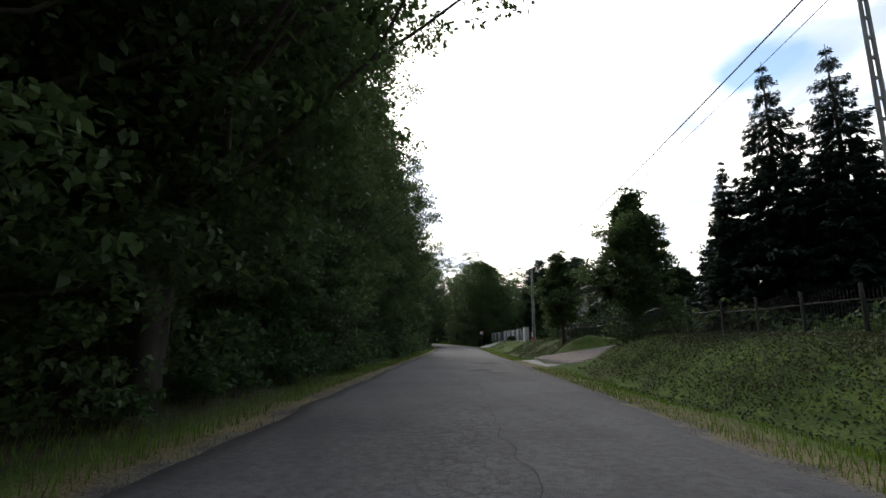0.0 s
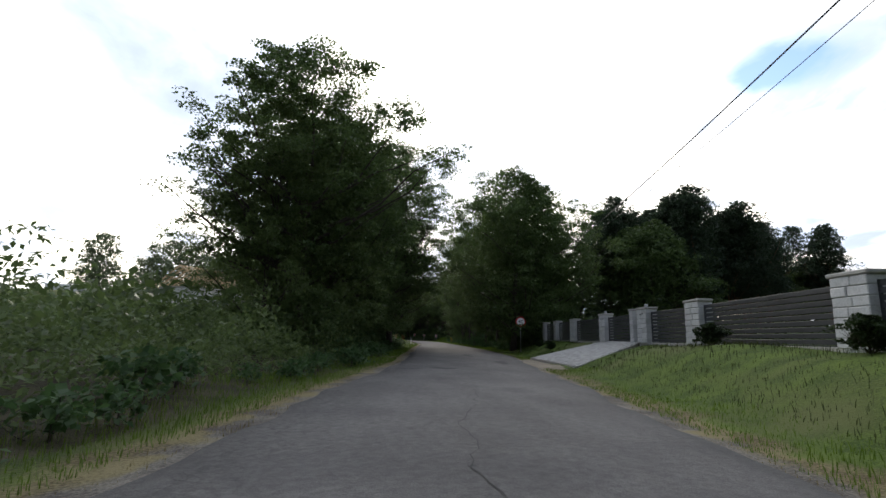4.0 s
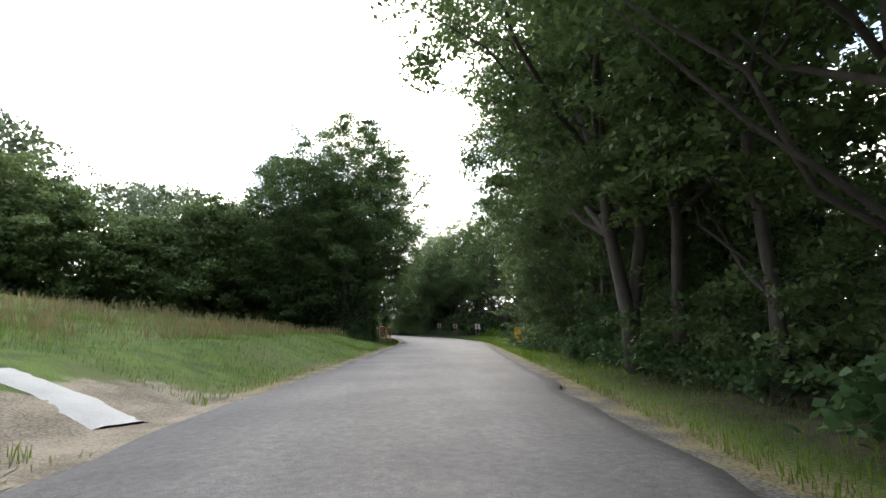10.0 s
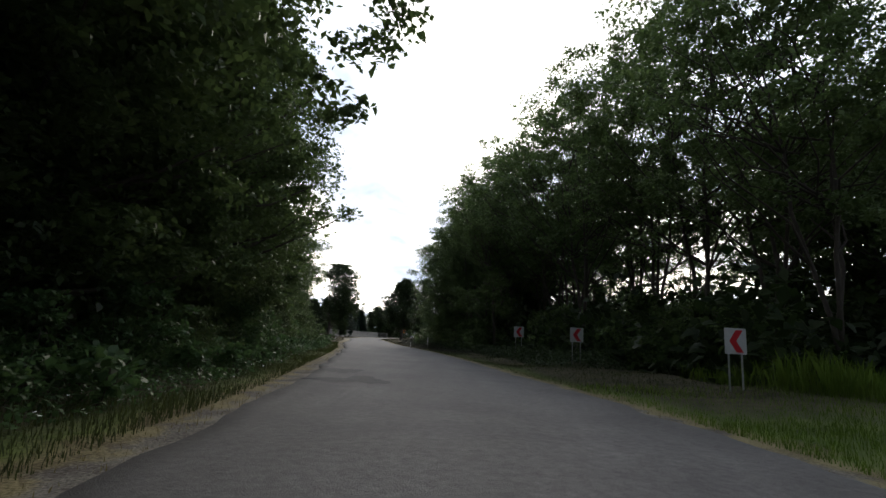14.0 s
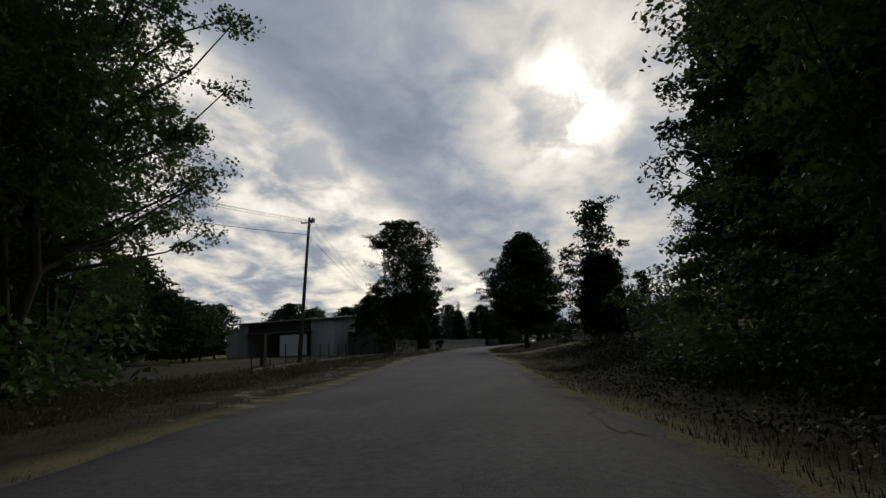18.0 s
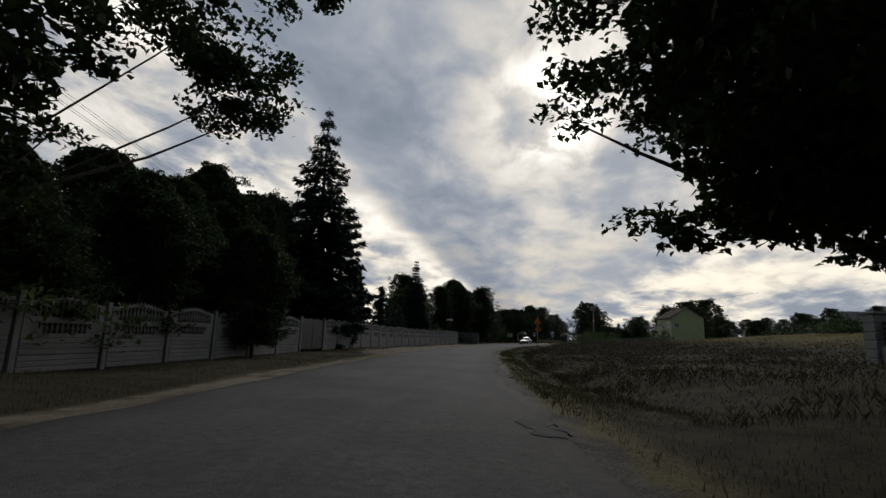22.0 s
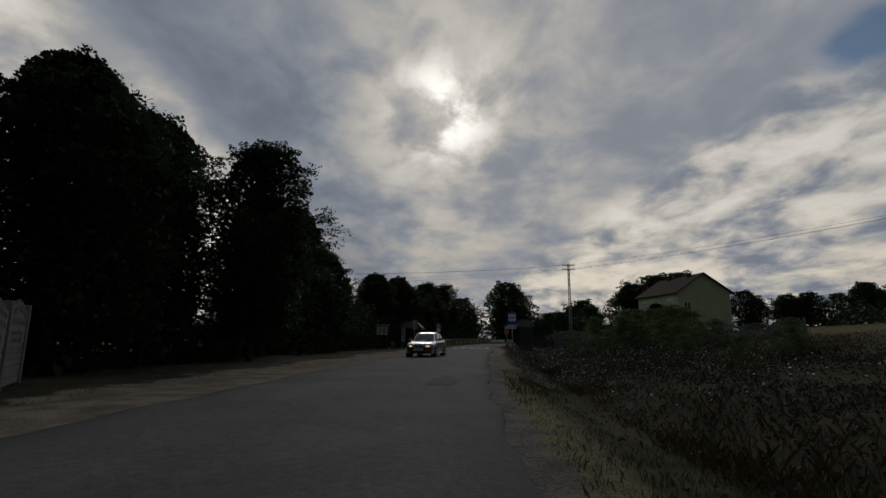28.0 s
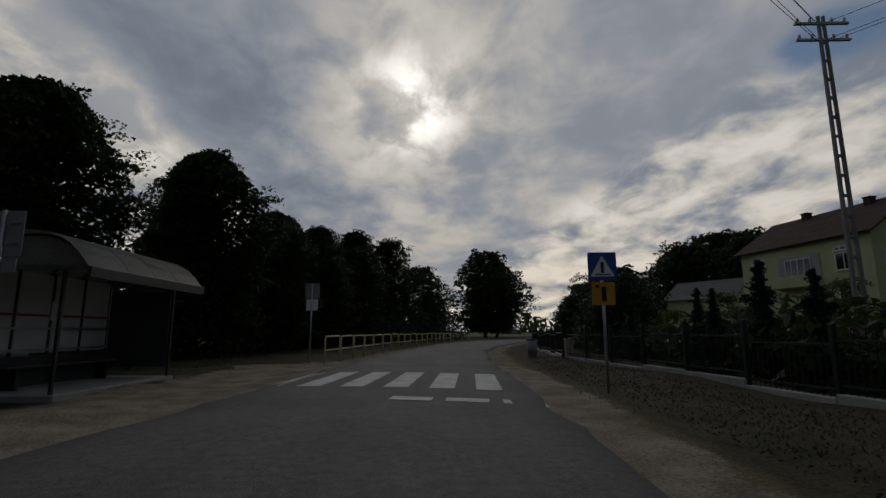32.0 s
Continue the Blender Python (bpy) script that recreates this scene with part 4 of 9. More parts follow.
kind_of("maple_high", broadleaf("maple_tree", 16, 5.4, 4.2, dome, 210, 184, 0.16, LEAF_DARK, 14, clump=0.86, ragged=0.7, deep=0.8, trunk_r=0.26, core=40, inner_leaf=1.15, fill=0.6, forks=2, limbs=24, label="spreading maple with boughs over the bend"))
kind_of("maple_far", broadleaf("maple_tree", 16, 4.8, 1.6, dome, 80, 80, 0.34, LEAF_DARK, 13, clump=1.6, trunk_r=0.2, limbs=8, core=60, deep=0.86, inner_leaf=1.5, label="dark maple deeper in the wood"))
kind_of("alder_a", broadleaf("alder_tree", 17, 3.8, 4.4, tall_open, 90, 216, 0.16, LEAF_MID, 21, clump=1.05, trunk_r=0.16, fill=0.8, core=14, limbs=22, label="slender alder with a bare lower trunk"))
kind_of("alder_b", broadleaf("alder_tree", 18, 3.5, 3.0, column, 100, 216, 0.16, LEAF_MID, 22, clump=1.05, trunk_r=0.15, fill=0.75, lean=0.03, core=18, limbs=22, label="slender alder at the wood's edge"))
kind_of("alder_far", broadleaf("alder_tree", 17, 4.2, 3.4, tall_open, 70, 72, 0.34, LEAF_MID, 23, clump=1.4, trunk_r=0.14, fill=0.7, limbs=8, core=14, inner_leaf=1.5, label="alder deeper in the wood"))
kind_of("locust", broadleaf("locust_tree", 16, 4.4, 4.4, tall_open, 96, 152, 0.17, LEAF_MID, 31, clump=0.95, trunk_r=0.13, fill=0.9, forks=3, limbs=26, core=12, label="tall locust tree with a thin open crown"))
kind_of("ash", broadleaf("ash_tree", 10.6, 3.9, 3.9, dome, 130, 168, 0.16, LEAF_MID, 41, clump=0.82, trunk_r=0.19, fill=0.8, lean=0.25, forks=2, limbs=30, core=26, ragged=0.7, label="young ash with a forked trunk on the grassy bank"))
kind_of("lime", broadleaf("lime_tree", 13.4, 4.5, 2.3, egg, 340, 144, 0.17, LEAF_SHADED, 51, clump=0.72, trunk_r=0.27, fill=0.5, core=110, deep=0.86, ragged=0.6, inner_leaf=1.5, label="compact egg-shaped lime tree on the verge"))
# maple-like crowns; the dark leaf colour stands for their backlit shade
kind_of("dark_a", broadleaf("lime_tree", 15, 4.8, 1.2, dome, 150, 136, 0.22, LEAF_SHADED, 53, clump=1.05, trunk_r=0.24, core=160, deep=0.82, inner_leaf=1.7, label="broad tree behind the fences, shade in its dark leaf colour"))
kind_of("dark_b", broadleaf("lime_tree", 16, 4.4, 1.4, ball, 150, 136, 0.22, LEAF_SHADED, 54, clump=1.05, trunk_r=0.22, forks=2, core=130, deep=0.80, inner_leaf=1.5, label="tall tree behind the fences, shade in its dark leaf colour"))
kind_of("dark_high", broadleaf("lime_tree", 17.2, 3.7, 3.2, top_heavy, 330, 152, 0.18, LEAF_SHADED, 57, clump=0.8, trunk_r=0.26, core=56, deep=0.82, inner_leaf=1.4, fill=0.6, lean=0.0, forks=2, ragged=0.8, sway=lambda h: 2.7 * math.sin(math.pi * min(1, 0.12 + 0.80 * h)) + 0.2, boughs=((0.5, -3.2, 6.2, 1.6), (0.1, -3.9, 7.6, 1.1), (-1.0, -0.6, 14.2, 1.3), (3.3, 5.6, 8.6, 2.0), (2.4, 3.6, 10.6, 1.9), (3.2, 7.0, 7.3, 1.4)), label="tall ragged tree with shade-dark leaves leaning over the fence's end"))
kind_of("small_lime", broadleaf("lime_tree", 6.0, 1.4, 1.5, egg, 130, 136, 0.13, LEAF_DARK, 52, clump=0.52, trunk_r=0.14, fill=0.6, core=36, deep=0.8, inner_leaf=1.5, label="pruned lime tree with a bushy crown beside the drive"))
kind_of("willow", broadleaf("willow_tree", 9.5, 4.6, 0.4, ball, 130, 120, 0.26, LEAF_WILLOW_LIT, 63, clump=1.0, trunk_r=0.16, limbs=10, core=50, deep=0.84, inner_leaf=1.4, ragged=0.7, label="bushy light green willow behind the meadow"))
kind_of("poplar", broadleaf("poplar_tree", 20, 5.0, 1.0, column, 70, 64, 0.48, LEAF_GREY, 61, clump=1.8, trunk_r=0.25, limbs=10, core=26, deep=0.8, inner_leaf=1.5, label="grey-green poplar behind the meadow"))
kind_of("round_far", broadleaf("far_tree", 12, 5.2, 0.6, ball, 84, 60, 0.40, LEAF_SHADED, 62, clump=1.35, trunk_r=0.22, limbs=8, core=44, deep=0.86, inner_leaf=1.5, label="dark round-crowned tree in the distance"))
kind_of("wood_far", broadleaf("maple_tree", 13, 4.6, 1.2, dome, 90, 136, 0.24, LEAF_DARK, 15, clump=1.0, trunk_r=0.2, limbs=8, core=80, deep=0.86, inner_leaf=1.4, label="dense maple behind the slatted fence"))
kind_of("pine", broadleaf("pine_tree", 18, 3.0, 6.5, dome, 70, 160, 0.22, PINE_LEAF, 71, bark=PINE_BARK, clump=1.15, trunk_r=0.17, fill=0.8, limbs=12, core=50, deep=0.85, inner_leaf=1.5, label="tall pine with a bare trunk behind the fence"))
kind_of("spruce", conifer("spruce_tree", 14, 3.7, 81, NEEDLE, 150, 29, label="tall dark spruce in a front garden", leaf=0.50))
kind_of("spruce_thin", conifer("spruce_tree", 10, 1.7, 82, NEEDLE, 90, 36, label="slim young spruce", leaf=0.40))
kind_of("thuja", broadleaf("thuja_tree", 5.4, 0.85, 0.2, flame, 120, 72, 0.14, NEEDLE, 91, clump=0.34, trunk_r=0.06, fill=0.6, limbs=6, core=20, label="cone-shaped thuja behind the concrete fence", droop=-0.6))
kind_of("shrub_dark", bush("shrub", 2.6, 1.5, 101, LEAF_DARK, 26, 90, 0.15, label="dense dark shrub at the wood's edge"))
kind_of("shrub_mid", bush("shrub", 2.2, 1.3, 102, LEAF_WEED, 24, 90, 0.13, label="leafy green shrub beside the road"))
kind_of("robinia_shrub", broadleaf("locust_sapling", 6.4, 1.9, 0.3, lambda h: max(0.1, 1.0 - 0.66 * h), 90, 112, 0.15, LEAF_SHADED, 103, clump=0.55, trunk_r=0.05, fill=0.8, forks=4, limbs=22, core=16, label="young locust thicket with feathery shoots above the verge"))
kind_of("box_bush", bush("box_bush", 0.8, 0.62, 104, LEAF_SHADED, 44, 60, 0.075, label="clipped round box bush on the bank", clump=0.24, core=40))
kind_of("weed", bush("weed_clump", 0.75, 0.6, 105, LEAF_WEED, 12, 22, 0.16, label="clump of nettles and broad weeds", category="weeds", clump=0.5, twigs=2, core=4))

PR = random.Random(7)


def row(keys, side, y0, y1, s0, s1, step, scale=(0.85, 1.15), group="", skip=()):
    """Trees along one side of the road, s0 to s1 metres from its edge."""
    y = y0
    while y < y1:
        s = PR.uniform(s0, s1)
        yy = y + PR.uniform(-0.3, 0.3) * step
        x = float(road_right(yy)) + s if side > 0 else float(road_left(yy)) - s
        if not any(a <= yy <= b for a, b in skip):
            plant(PR.choice(keys), x, yy, PR.uniform(*scale), PR.uniform(0, 360), group=group)
        y += step


# the wood on the left as the road begins, with a clearing, and on to the meadow
row(["maple_a", "maple_b"], -1, -98, -30, 4.4, 6.0, 4.6, (0.95, 1.2), group="trees of the first wood")
plant("maple_high", -25.0, -73.2, 1.0, 70, "spreading maple with a bough over the road")
row(["maple_high"], -1, -97, -32, 4.8, 5.8, 8.4, (0.8, 0.98), group="trees of the first wood")
row(["maple_b", "maple_far"], -1, -98, -32, 9, 13, 4.6, (0.95, 1.2), group="trees of the first wood")
row(["maple_far"], -1, -100, -30, 16, 28, 4.4, group="trees of the first wood")
row(["shrub_dark", "shrub_mid"], -1, -94, -31, 2.4, 3.4, 3.0, (0.7, 1.2), group="shrubs of the first wood")
plant("maple_light", -13.2, -4.2, 0.70, 30, "yellow-green maple at the edge of the clearing", sz=0.9)
plant("maple_light", -11.6, -1.4, 0.86, 150, group="trees before the meadow")
row(["maple_light", "maple_a"], -1, 1, 19, 4.8, 6.2, 4.6, (0.85, 1.05), group="trees before the meadow")
row(["maple_high"], -1, -3, 19, 5.0, 6.0, 5.4, (0.9, 1.05), group="trees before the meadow")
row(["maple_b", "maple_high"], -1, 13, 20, 8.5, 11, 6.0, (0.7, 0.95), group="trees before the meadow")
row(["wood_far"], -1, 9.5, 23.5, 7, 12, 2.3, (0.6, 0.82), group="trees before the meadow")
row(["shrub_mid", "shrub_dark"], -1, -7, 20, 3.4, 4.4, 2.4, (0.7, 1.2), group="shrubs before the meadow")
for y, s, k in ((17.0, 6.5, 0.9), (20.5, 8.0, 0.85), (23.5, 10.5, 0.8), (25.5, 14.0, 0.85), (22.0, 15.0, 0.95)):
    plant("wood_far", float(road_left(y)) - s, y, k, PR.uniform(0, 360), group="trees before the meadow")
row(["shrub_mid", "shrub_dark"], -1, 10, 23, 5.0, 8.0, 1.5, (1.0, 1.5), group="shrubs before the meadow")
# the wood on the right, past the fence
plant("maple_a", 5.7, 13.6, 1.14, 40, "very large maple with boughs over the road")
plant("maple_a", 10.4, 19.5, 1.05, 200)
plant("maple_a", 8.4, 16.4, 1.08, 310)
plant("maple_high", -5.8, 19.6, 0.96, 80, "spreading maple with a bough over the road")
plant("maple_high", -5.4, 13.0, 1.16, 250, "spreading maple with a bough over the road")
plant("alder_b", float(road_right(34)) + 2.6, 34, 1.1, 80)
plant("alder_b", float(road_right(42)) + 2.2, 42, 1.15, 300)
plant("alder_a", float(road_right(50)) + 2.6, 50, 1.1, 120)
row(["alder_a", "alder_b"], 1, 27, 78, 3.0, 4.8, 3.8, (0.95, 1.2), group="trees of the right-hand wood")
row(["alder_a", "alder_far"], 1, 24, 78, 8.5, 12.0, 9.0, group="trees of the right-hand wood")
row(["alder_far"], 1, 48, 82, 15, 24, 8.0, group="trees of the right-hand wood")
row(["shrub_dark", "shrub_mid"], 1, 13, 76, 2.6, 4.4, 2.5, (0.6, 1.1), group="shrubs of the right-hand wood")
for i in range(46):
    x = PR.uniform(21, 66)
    y = 19 + 0.34 * max(0, x - 26) + PR.uniform(0, 12)
    plant("pine" if i % 4 else "wood_far", x, y, PR.uniform(0.95, 1.15) * (1.0 if i % 4 else 1.05), PR.uniform(0, 360), group="pines behind the fence")
# the ash on the bank, and trees round the bend on the left
plant("ash", -3.5, 35.6, 1.12, -8, z=0.75)
for x, y, k, s in ((-7.2, 100.8, "maple_a", 1.35), (-3.2, 93.5, "maple_b", 1.1), (2.8, 97.0, "maple_b", 1.22), (1.2, 98.8, "maple_high", 1.5), (2.6, 104.4, "maple_high", 1.2), (-0.4, 111, "maple_high", 1.0), (1.0, 92.0, "alder_b", 0.95), (-1.5, 99.5, "maple_a", 1.1), (-12, 103, "willow", 1.5), (-11, 94, "willow", 1.35),
                   (-5, 108, "maple_far", 1.1), (-17, 108, "willow", 1.5)):
    plant(k, x, y, s, PR.uniform(0, 360), group="trees round the bend")
row(["maple_a", "maple_b"], -1, 108, 124, 5.2, 7.0, 4.2, (0.85, 1.05), group="trees round the bend")
row(["maple_a", "maple_b"], -1, 124, 152, 6.0, 8.0, 4.2, (0.55, 0.78), group="trees round the bend")
row(["maple_far"], -1, 104, 152, 9, 20, 3.2, group="trees round the bend")
row(["shrub_mid", "shrub_dark"], -1, 90, 152, 3.2, 4.4, 2.8, (0.5, 1.0), group="shrubs round the bend")
for x, y, s in ((-38, 137, 1.35), (-31, 116, 1.05), (-27, 90, 0.95), (-36, 100, 1.0), (-45, 112, 1.1), (-24, 120, 1.1), (-52, 96, 1.1), (-50, 128, 1.2), (-44, 84, 0.9), (-33, 78, 0.55), (-20, 99, 0.8), (-60, 110, 1.0), (-58, 80, 0.8), (-66, 94, 0.9)):
    plant("poplar", x, y, s, PR.uniform(0, 360), group="poplars behind the meadow")
for x, y, s in ((-30, 81, 1.35), (-25, 84, 1.3), (-20, 86, 1.2), (-35, 84, 1.4), (-15, 90, 1.15), (-41, 88, 1.3)):
    plant("willow", x, y, s, PR.uniform(0, 360), group="willows behind the meadow")
# trees on the outside of the bend
row(["locust"], 1, 116, 160, 8, 11, 3.2, (1.12, 1.36), group="locust trees of the bend")
row(["locust"], 1, 118, 166, 13, 24, 3.4, (0.95, 1.2), group="locust trees of the bend")
row(["alder_b", "maple_b"], 1, 142, 164, 5.6, 6.8, 3.6, (0.8, 1.05), group="locust trees of the bend")
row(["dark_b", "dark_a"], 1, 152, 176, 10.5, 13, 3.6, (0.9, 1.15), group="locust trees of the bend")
row(["shrub_dark"], 1, 116, 170, 8.0, 9.5, 2.0, (0.9, 1.4), group="shrubs of the bend")
row(["shrub_dark"], 1, 142, 170, 4.5, 6.0, 2.4, (0.7, 1.1), group="shrubs of the bend")
row(["maple_far", "alder_far"], 1, 84, 118, 22, 36, 2.2, (0.8, 1.0), group="trees behind the cottage")
for x, y, s in ((34, 119, 1.15), (38.5, 121, 1.3), (30.5, 123, 1.1), (42, 117, 1.25), (36, 127, 1.3), (46, 124, 1.3)):
    plant("wood_far", x, y, s, PR.uniform(0, 360), group="trees behind the cottage")
plant("maple_high", float(road_right(58)) + 2.4, 58.0, 1.0, 200, "spreading maple with a bough over the road")
plant("maple_high", 15.2, 68.0, 1.22, 20, "tall maple leaning over the road")
plant("maple_b", 16.4, 61.0, 1.0, 140, "tall leafy maple above the undergrowth")
plant("maple_b", 16.8, 73.0, 0.95, 60, "tall leafy maple above the undergrowth")
for x, y, s in ((21.5, 90, 0.6), (24.5, 92, 0.6), (19.2, 85, 0.7), (17.2, 81, 0.75), (21, 85, 0.9)):
    plant("maple_a", x, y, s, PR.uniform(0, 360), group="trees of the right-hand wood")
for x, y in ((19, 84.5), (22, 88), (17.4, 79), (20, 80)):
    plant("alder_b", x, y, 0.8, PR.uniform(0, 360), group="trees of the right-hand wood")
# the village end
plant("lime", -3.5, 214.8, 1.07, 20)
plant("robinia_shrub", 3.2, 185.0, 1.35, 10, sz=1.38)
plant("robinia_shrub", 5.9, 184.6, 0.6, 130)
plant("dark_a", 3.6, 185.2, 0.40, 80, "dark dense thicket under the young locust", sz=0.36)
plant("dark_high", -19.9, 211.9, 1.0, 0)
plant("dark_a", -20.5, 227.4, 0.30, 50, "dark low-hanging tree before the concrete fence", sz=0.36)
plant("lime", -22.0, 217.8, 0.44, 180, "dense tree with shade-dark leaves beside the tall ragged one", sz=0.44)
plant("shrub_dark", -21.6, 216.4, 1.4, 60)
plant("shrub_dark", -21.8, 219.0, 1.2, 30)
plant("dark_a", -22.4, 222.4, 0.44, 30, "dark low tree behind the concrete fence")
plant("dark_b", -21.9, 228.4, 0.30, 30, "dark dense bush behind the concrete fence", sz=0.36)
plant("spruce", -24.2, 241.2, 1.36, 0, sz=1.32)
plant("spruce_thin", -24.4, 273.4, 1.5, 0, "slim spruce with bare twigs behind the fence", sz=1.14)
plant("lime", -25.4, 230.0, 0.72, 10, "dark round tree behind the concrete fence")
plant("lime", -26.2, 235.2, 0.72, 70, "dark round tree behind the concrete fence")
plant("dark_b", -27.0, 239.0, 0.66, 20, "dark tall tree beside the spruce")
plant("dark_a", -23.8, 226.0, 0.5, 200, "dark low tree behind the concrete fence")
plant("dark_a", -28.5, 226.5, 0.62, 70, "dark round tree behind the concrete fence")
for x, y, s in ((-23.1, 244.6, 1.0), (-23.7, 249.4, 1.12), (-23.2, 246.4, 1.08), (-23.0, 253.6, 0.97), (-23.3, 256.7, 0.68), (-23.4, 259.3, 0.62), (-23.3, 261.4, 0.72)):
    plant("thuja", x, y, s * 1.3, PR.uniform(0, 360), group="thujas behind the fence", sz=s * 1.08)
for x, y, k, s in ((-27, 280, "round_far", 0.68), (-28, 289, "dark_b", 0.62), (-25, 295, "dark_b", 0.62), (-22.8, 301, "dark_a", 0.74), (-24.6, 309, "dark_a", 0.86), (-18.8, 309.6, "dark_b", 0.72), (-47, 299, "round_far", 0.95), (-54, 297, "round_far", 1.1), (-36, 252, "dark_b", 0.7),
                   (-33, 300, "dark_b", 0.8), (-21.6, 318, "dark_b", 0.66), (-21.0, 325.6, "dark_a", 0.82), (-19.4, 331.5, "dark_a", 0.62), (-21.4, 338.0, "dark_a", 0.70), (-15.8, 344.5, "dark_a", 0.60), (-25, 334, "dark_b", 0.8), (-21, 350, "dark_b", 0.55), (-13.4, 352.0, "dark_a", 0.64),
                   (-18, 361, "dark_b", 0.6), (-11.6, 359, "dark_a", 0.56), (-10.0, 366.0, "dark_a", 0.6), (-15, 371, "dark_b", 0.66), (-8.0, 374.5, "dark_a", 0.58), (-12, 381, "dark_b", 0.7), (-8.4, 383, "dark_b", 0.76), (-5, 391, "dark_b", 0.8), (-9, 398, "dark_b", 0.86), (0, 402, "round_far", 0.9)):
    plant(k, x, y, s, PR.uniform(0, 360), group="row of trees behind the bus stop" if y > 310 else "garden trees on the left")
plant("round_far", 15.0, 428, 1.48, 30, "large round tree at the end of the street")
plant("round_far", 18.5, 433, 1.35, 130, "large round tree at the end of the street")
for x, y, s in ((4, 432, 0.8), (-8, 424, 0.9), (34, 424, 0.9), (29, 396, 0.72), (40, 398, 1.15), (46, 392, 1.1), (24, 404, 0.55), (33, 412, 0.95), (-20, 420, 0.9), (52, 420, 0.9), (20, 396, 0.34)):
    plant("round_far", x, y, s, PR.uniform(0, 360), group="trees at the end of the street")
for x, y, s in ((48, 402, 1.35), (55, 404, 1.4), (43, 404, 1.2), (60, 376, 0.5), (68, 352, 0.6), (80, 344, 0.6), (92, 336, 0.55), (74, 338, 0.5), (104, 330, 0.6), (112, 318, 0.6), (120, 308, 0.6), (84, 360, 0.7)):
    plant("round_far", x, y, s, PR.uniform(0, 360), group="trees beyond the field")
for k in range(13):
    plant("round_far", 47 + 3.4 * k, 368 + 2.2 * math.sin(k * 1.9), PR.uniform(0.42, 0.62), PR.uniform(0, 360), group="trees beyond the field")
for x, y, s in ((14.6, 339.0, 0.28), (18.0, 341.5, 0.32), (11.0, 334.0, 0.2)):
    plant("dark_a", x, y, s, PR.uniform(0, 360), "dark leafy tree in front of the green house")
row(["shrub_dark"], 1, 299, 318, 6.5, 11.5, 1.7, (0.35, 0.6), group="shrubs at the field's corner")
# left of the road before the barn
for x, y, k, s in ((-16.7, 160, "locust", 1.3), (-15.2, 165.0, "maple_high", 1.1), (-19.8, 166.5, "maple_high", 1.05), (-22.5, 172, "locust", 1.2), (-23.5, 168, "dark_b", 1.25), (-27, 176, "maple_high", 0.8), (-16.5, 155, "dark_b", 1.1), (-25, 160, "dark_b", 1.3), (-33, 172, "dark_b", 1.2), (-32, 184, "round_far", 0.5), (-20, 158, "shrub_dark", 1.2), (-24, 166, "shrub_dark", 1.4)):
    plant(k, x, y, s, PR.uniform(0, 360), group="tall trees before the farmyard")
for x, y, s in ((-45, 203, 0.72), (-47.5, 209, 0.7), (-51, 214, 0.68), (-56, 222, 0.75), (-49, 199, 0.75), (-52, 196, 0.8), (-60, 205, 1.0), (-68, 215, 1.25), (-46, 186, 0.8), (-75, 226, 1.6), (-84, 240, 1.3), (-66, 238, 0.9), (-58, 262, 0.9), (-48, 268, 0.95), (-70, 270, 1.0), (-54, 246, 0.9), (-46, 256, 0.85)):
    plant("round_far", x, y, s, PR.uniform(0, 360), group="trees round the farmyard")
for x, y, k, s in ((11.0, 170, "alder_b", 0.9), (9.5, 176, "dark_a", 0.5), (12, 184, "round_far", 0.6), (14, 176, "locust", 0.8), (13.5, 172, "locust", 1.0), (9.0, 186, "shrub_dark", 1.6), (6.4, 174.5, "shrub_dark", 1.5)):
    plant(k, x, y, s, PR.uniform(0, 360), group="locust trees of the bend")


def far_woods():
    """The wooded skyline all round, one mesh of leaf clumps."""
    rng = np.random.default_rng(3)
    cs = []
    for k in range(1100):
        t = rng.uniform(0, 2 * np.pi)
        r = rng.uniform(330, 520)
        x, y = r * np.cos(t), 140 + 1.15 * r * np.sin(t)
        h = rng.uniform(8, 14) * (0.8 + 0.3 * np.sin(t * 9))
        n = 60
        ball = rng.normal(0, 1, (n, 3))
        ball /= np.linalg.norm(ball, axis=1, keepdims=True)
        cs.append(np.array([x, y, h * 0.5]) + ball * np.array([8.0, 8.0, h * 0.55]))
    c = np.concatenate(cs)
    v, f = leaves_at(c, 1.0, 2.6, 1.9, rng)
    tagged(new("far_woods", mesh_from("far_woods", v, f, LEAF_SHADED)), "dark wooded skyline far beyond the fields", "woods", kind="stuff")


far_woods()


# ---- grass and weeds along the verges ----
# ways that stay free of grass: a line of points and half its width
CLEAR_WAYS = [([(3.2, 48.9), (1.0, 48.4), (-1.6, 46.9), (-5, 48.6), (-8.8, 51.2), (-13, 52.2), (-19, 51.5), (-30, 49)], 1.55), ([(2.55, 53.0), (1.5, 53.7), (0.2, 54.0)], 1.5), ([(0.4, -6.8), (4.6, -6.2)], 3.9),
              ([(-11.4, -58.5), (-4.6, -57.4)], 3.6), ([(-6.0, 199.6), (4.6, 203.0)], 3.0), ([(-2, 328), (-1.4, 328)], 2.9), ([(-11, 340), (-10, 339.8)], 2.8)]


def off_ways(x, y):
    keep = np.ones(len(x), bool)
    for pts, half in CLEAR_WAYS:
        for (ax, ay), (bx, by) in zip(pts, pts[1:]):
            dx, dy = bx - ax, by - ay
            t = np.clip(((x - ax) * dx + (y - ay) * dy) / (dx * dx + dy * dy), 0, 1)
            keep &= np.hypot(x - ax - t * dx, y - ay - t * dy) > half
    return keep


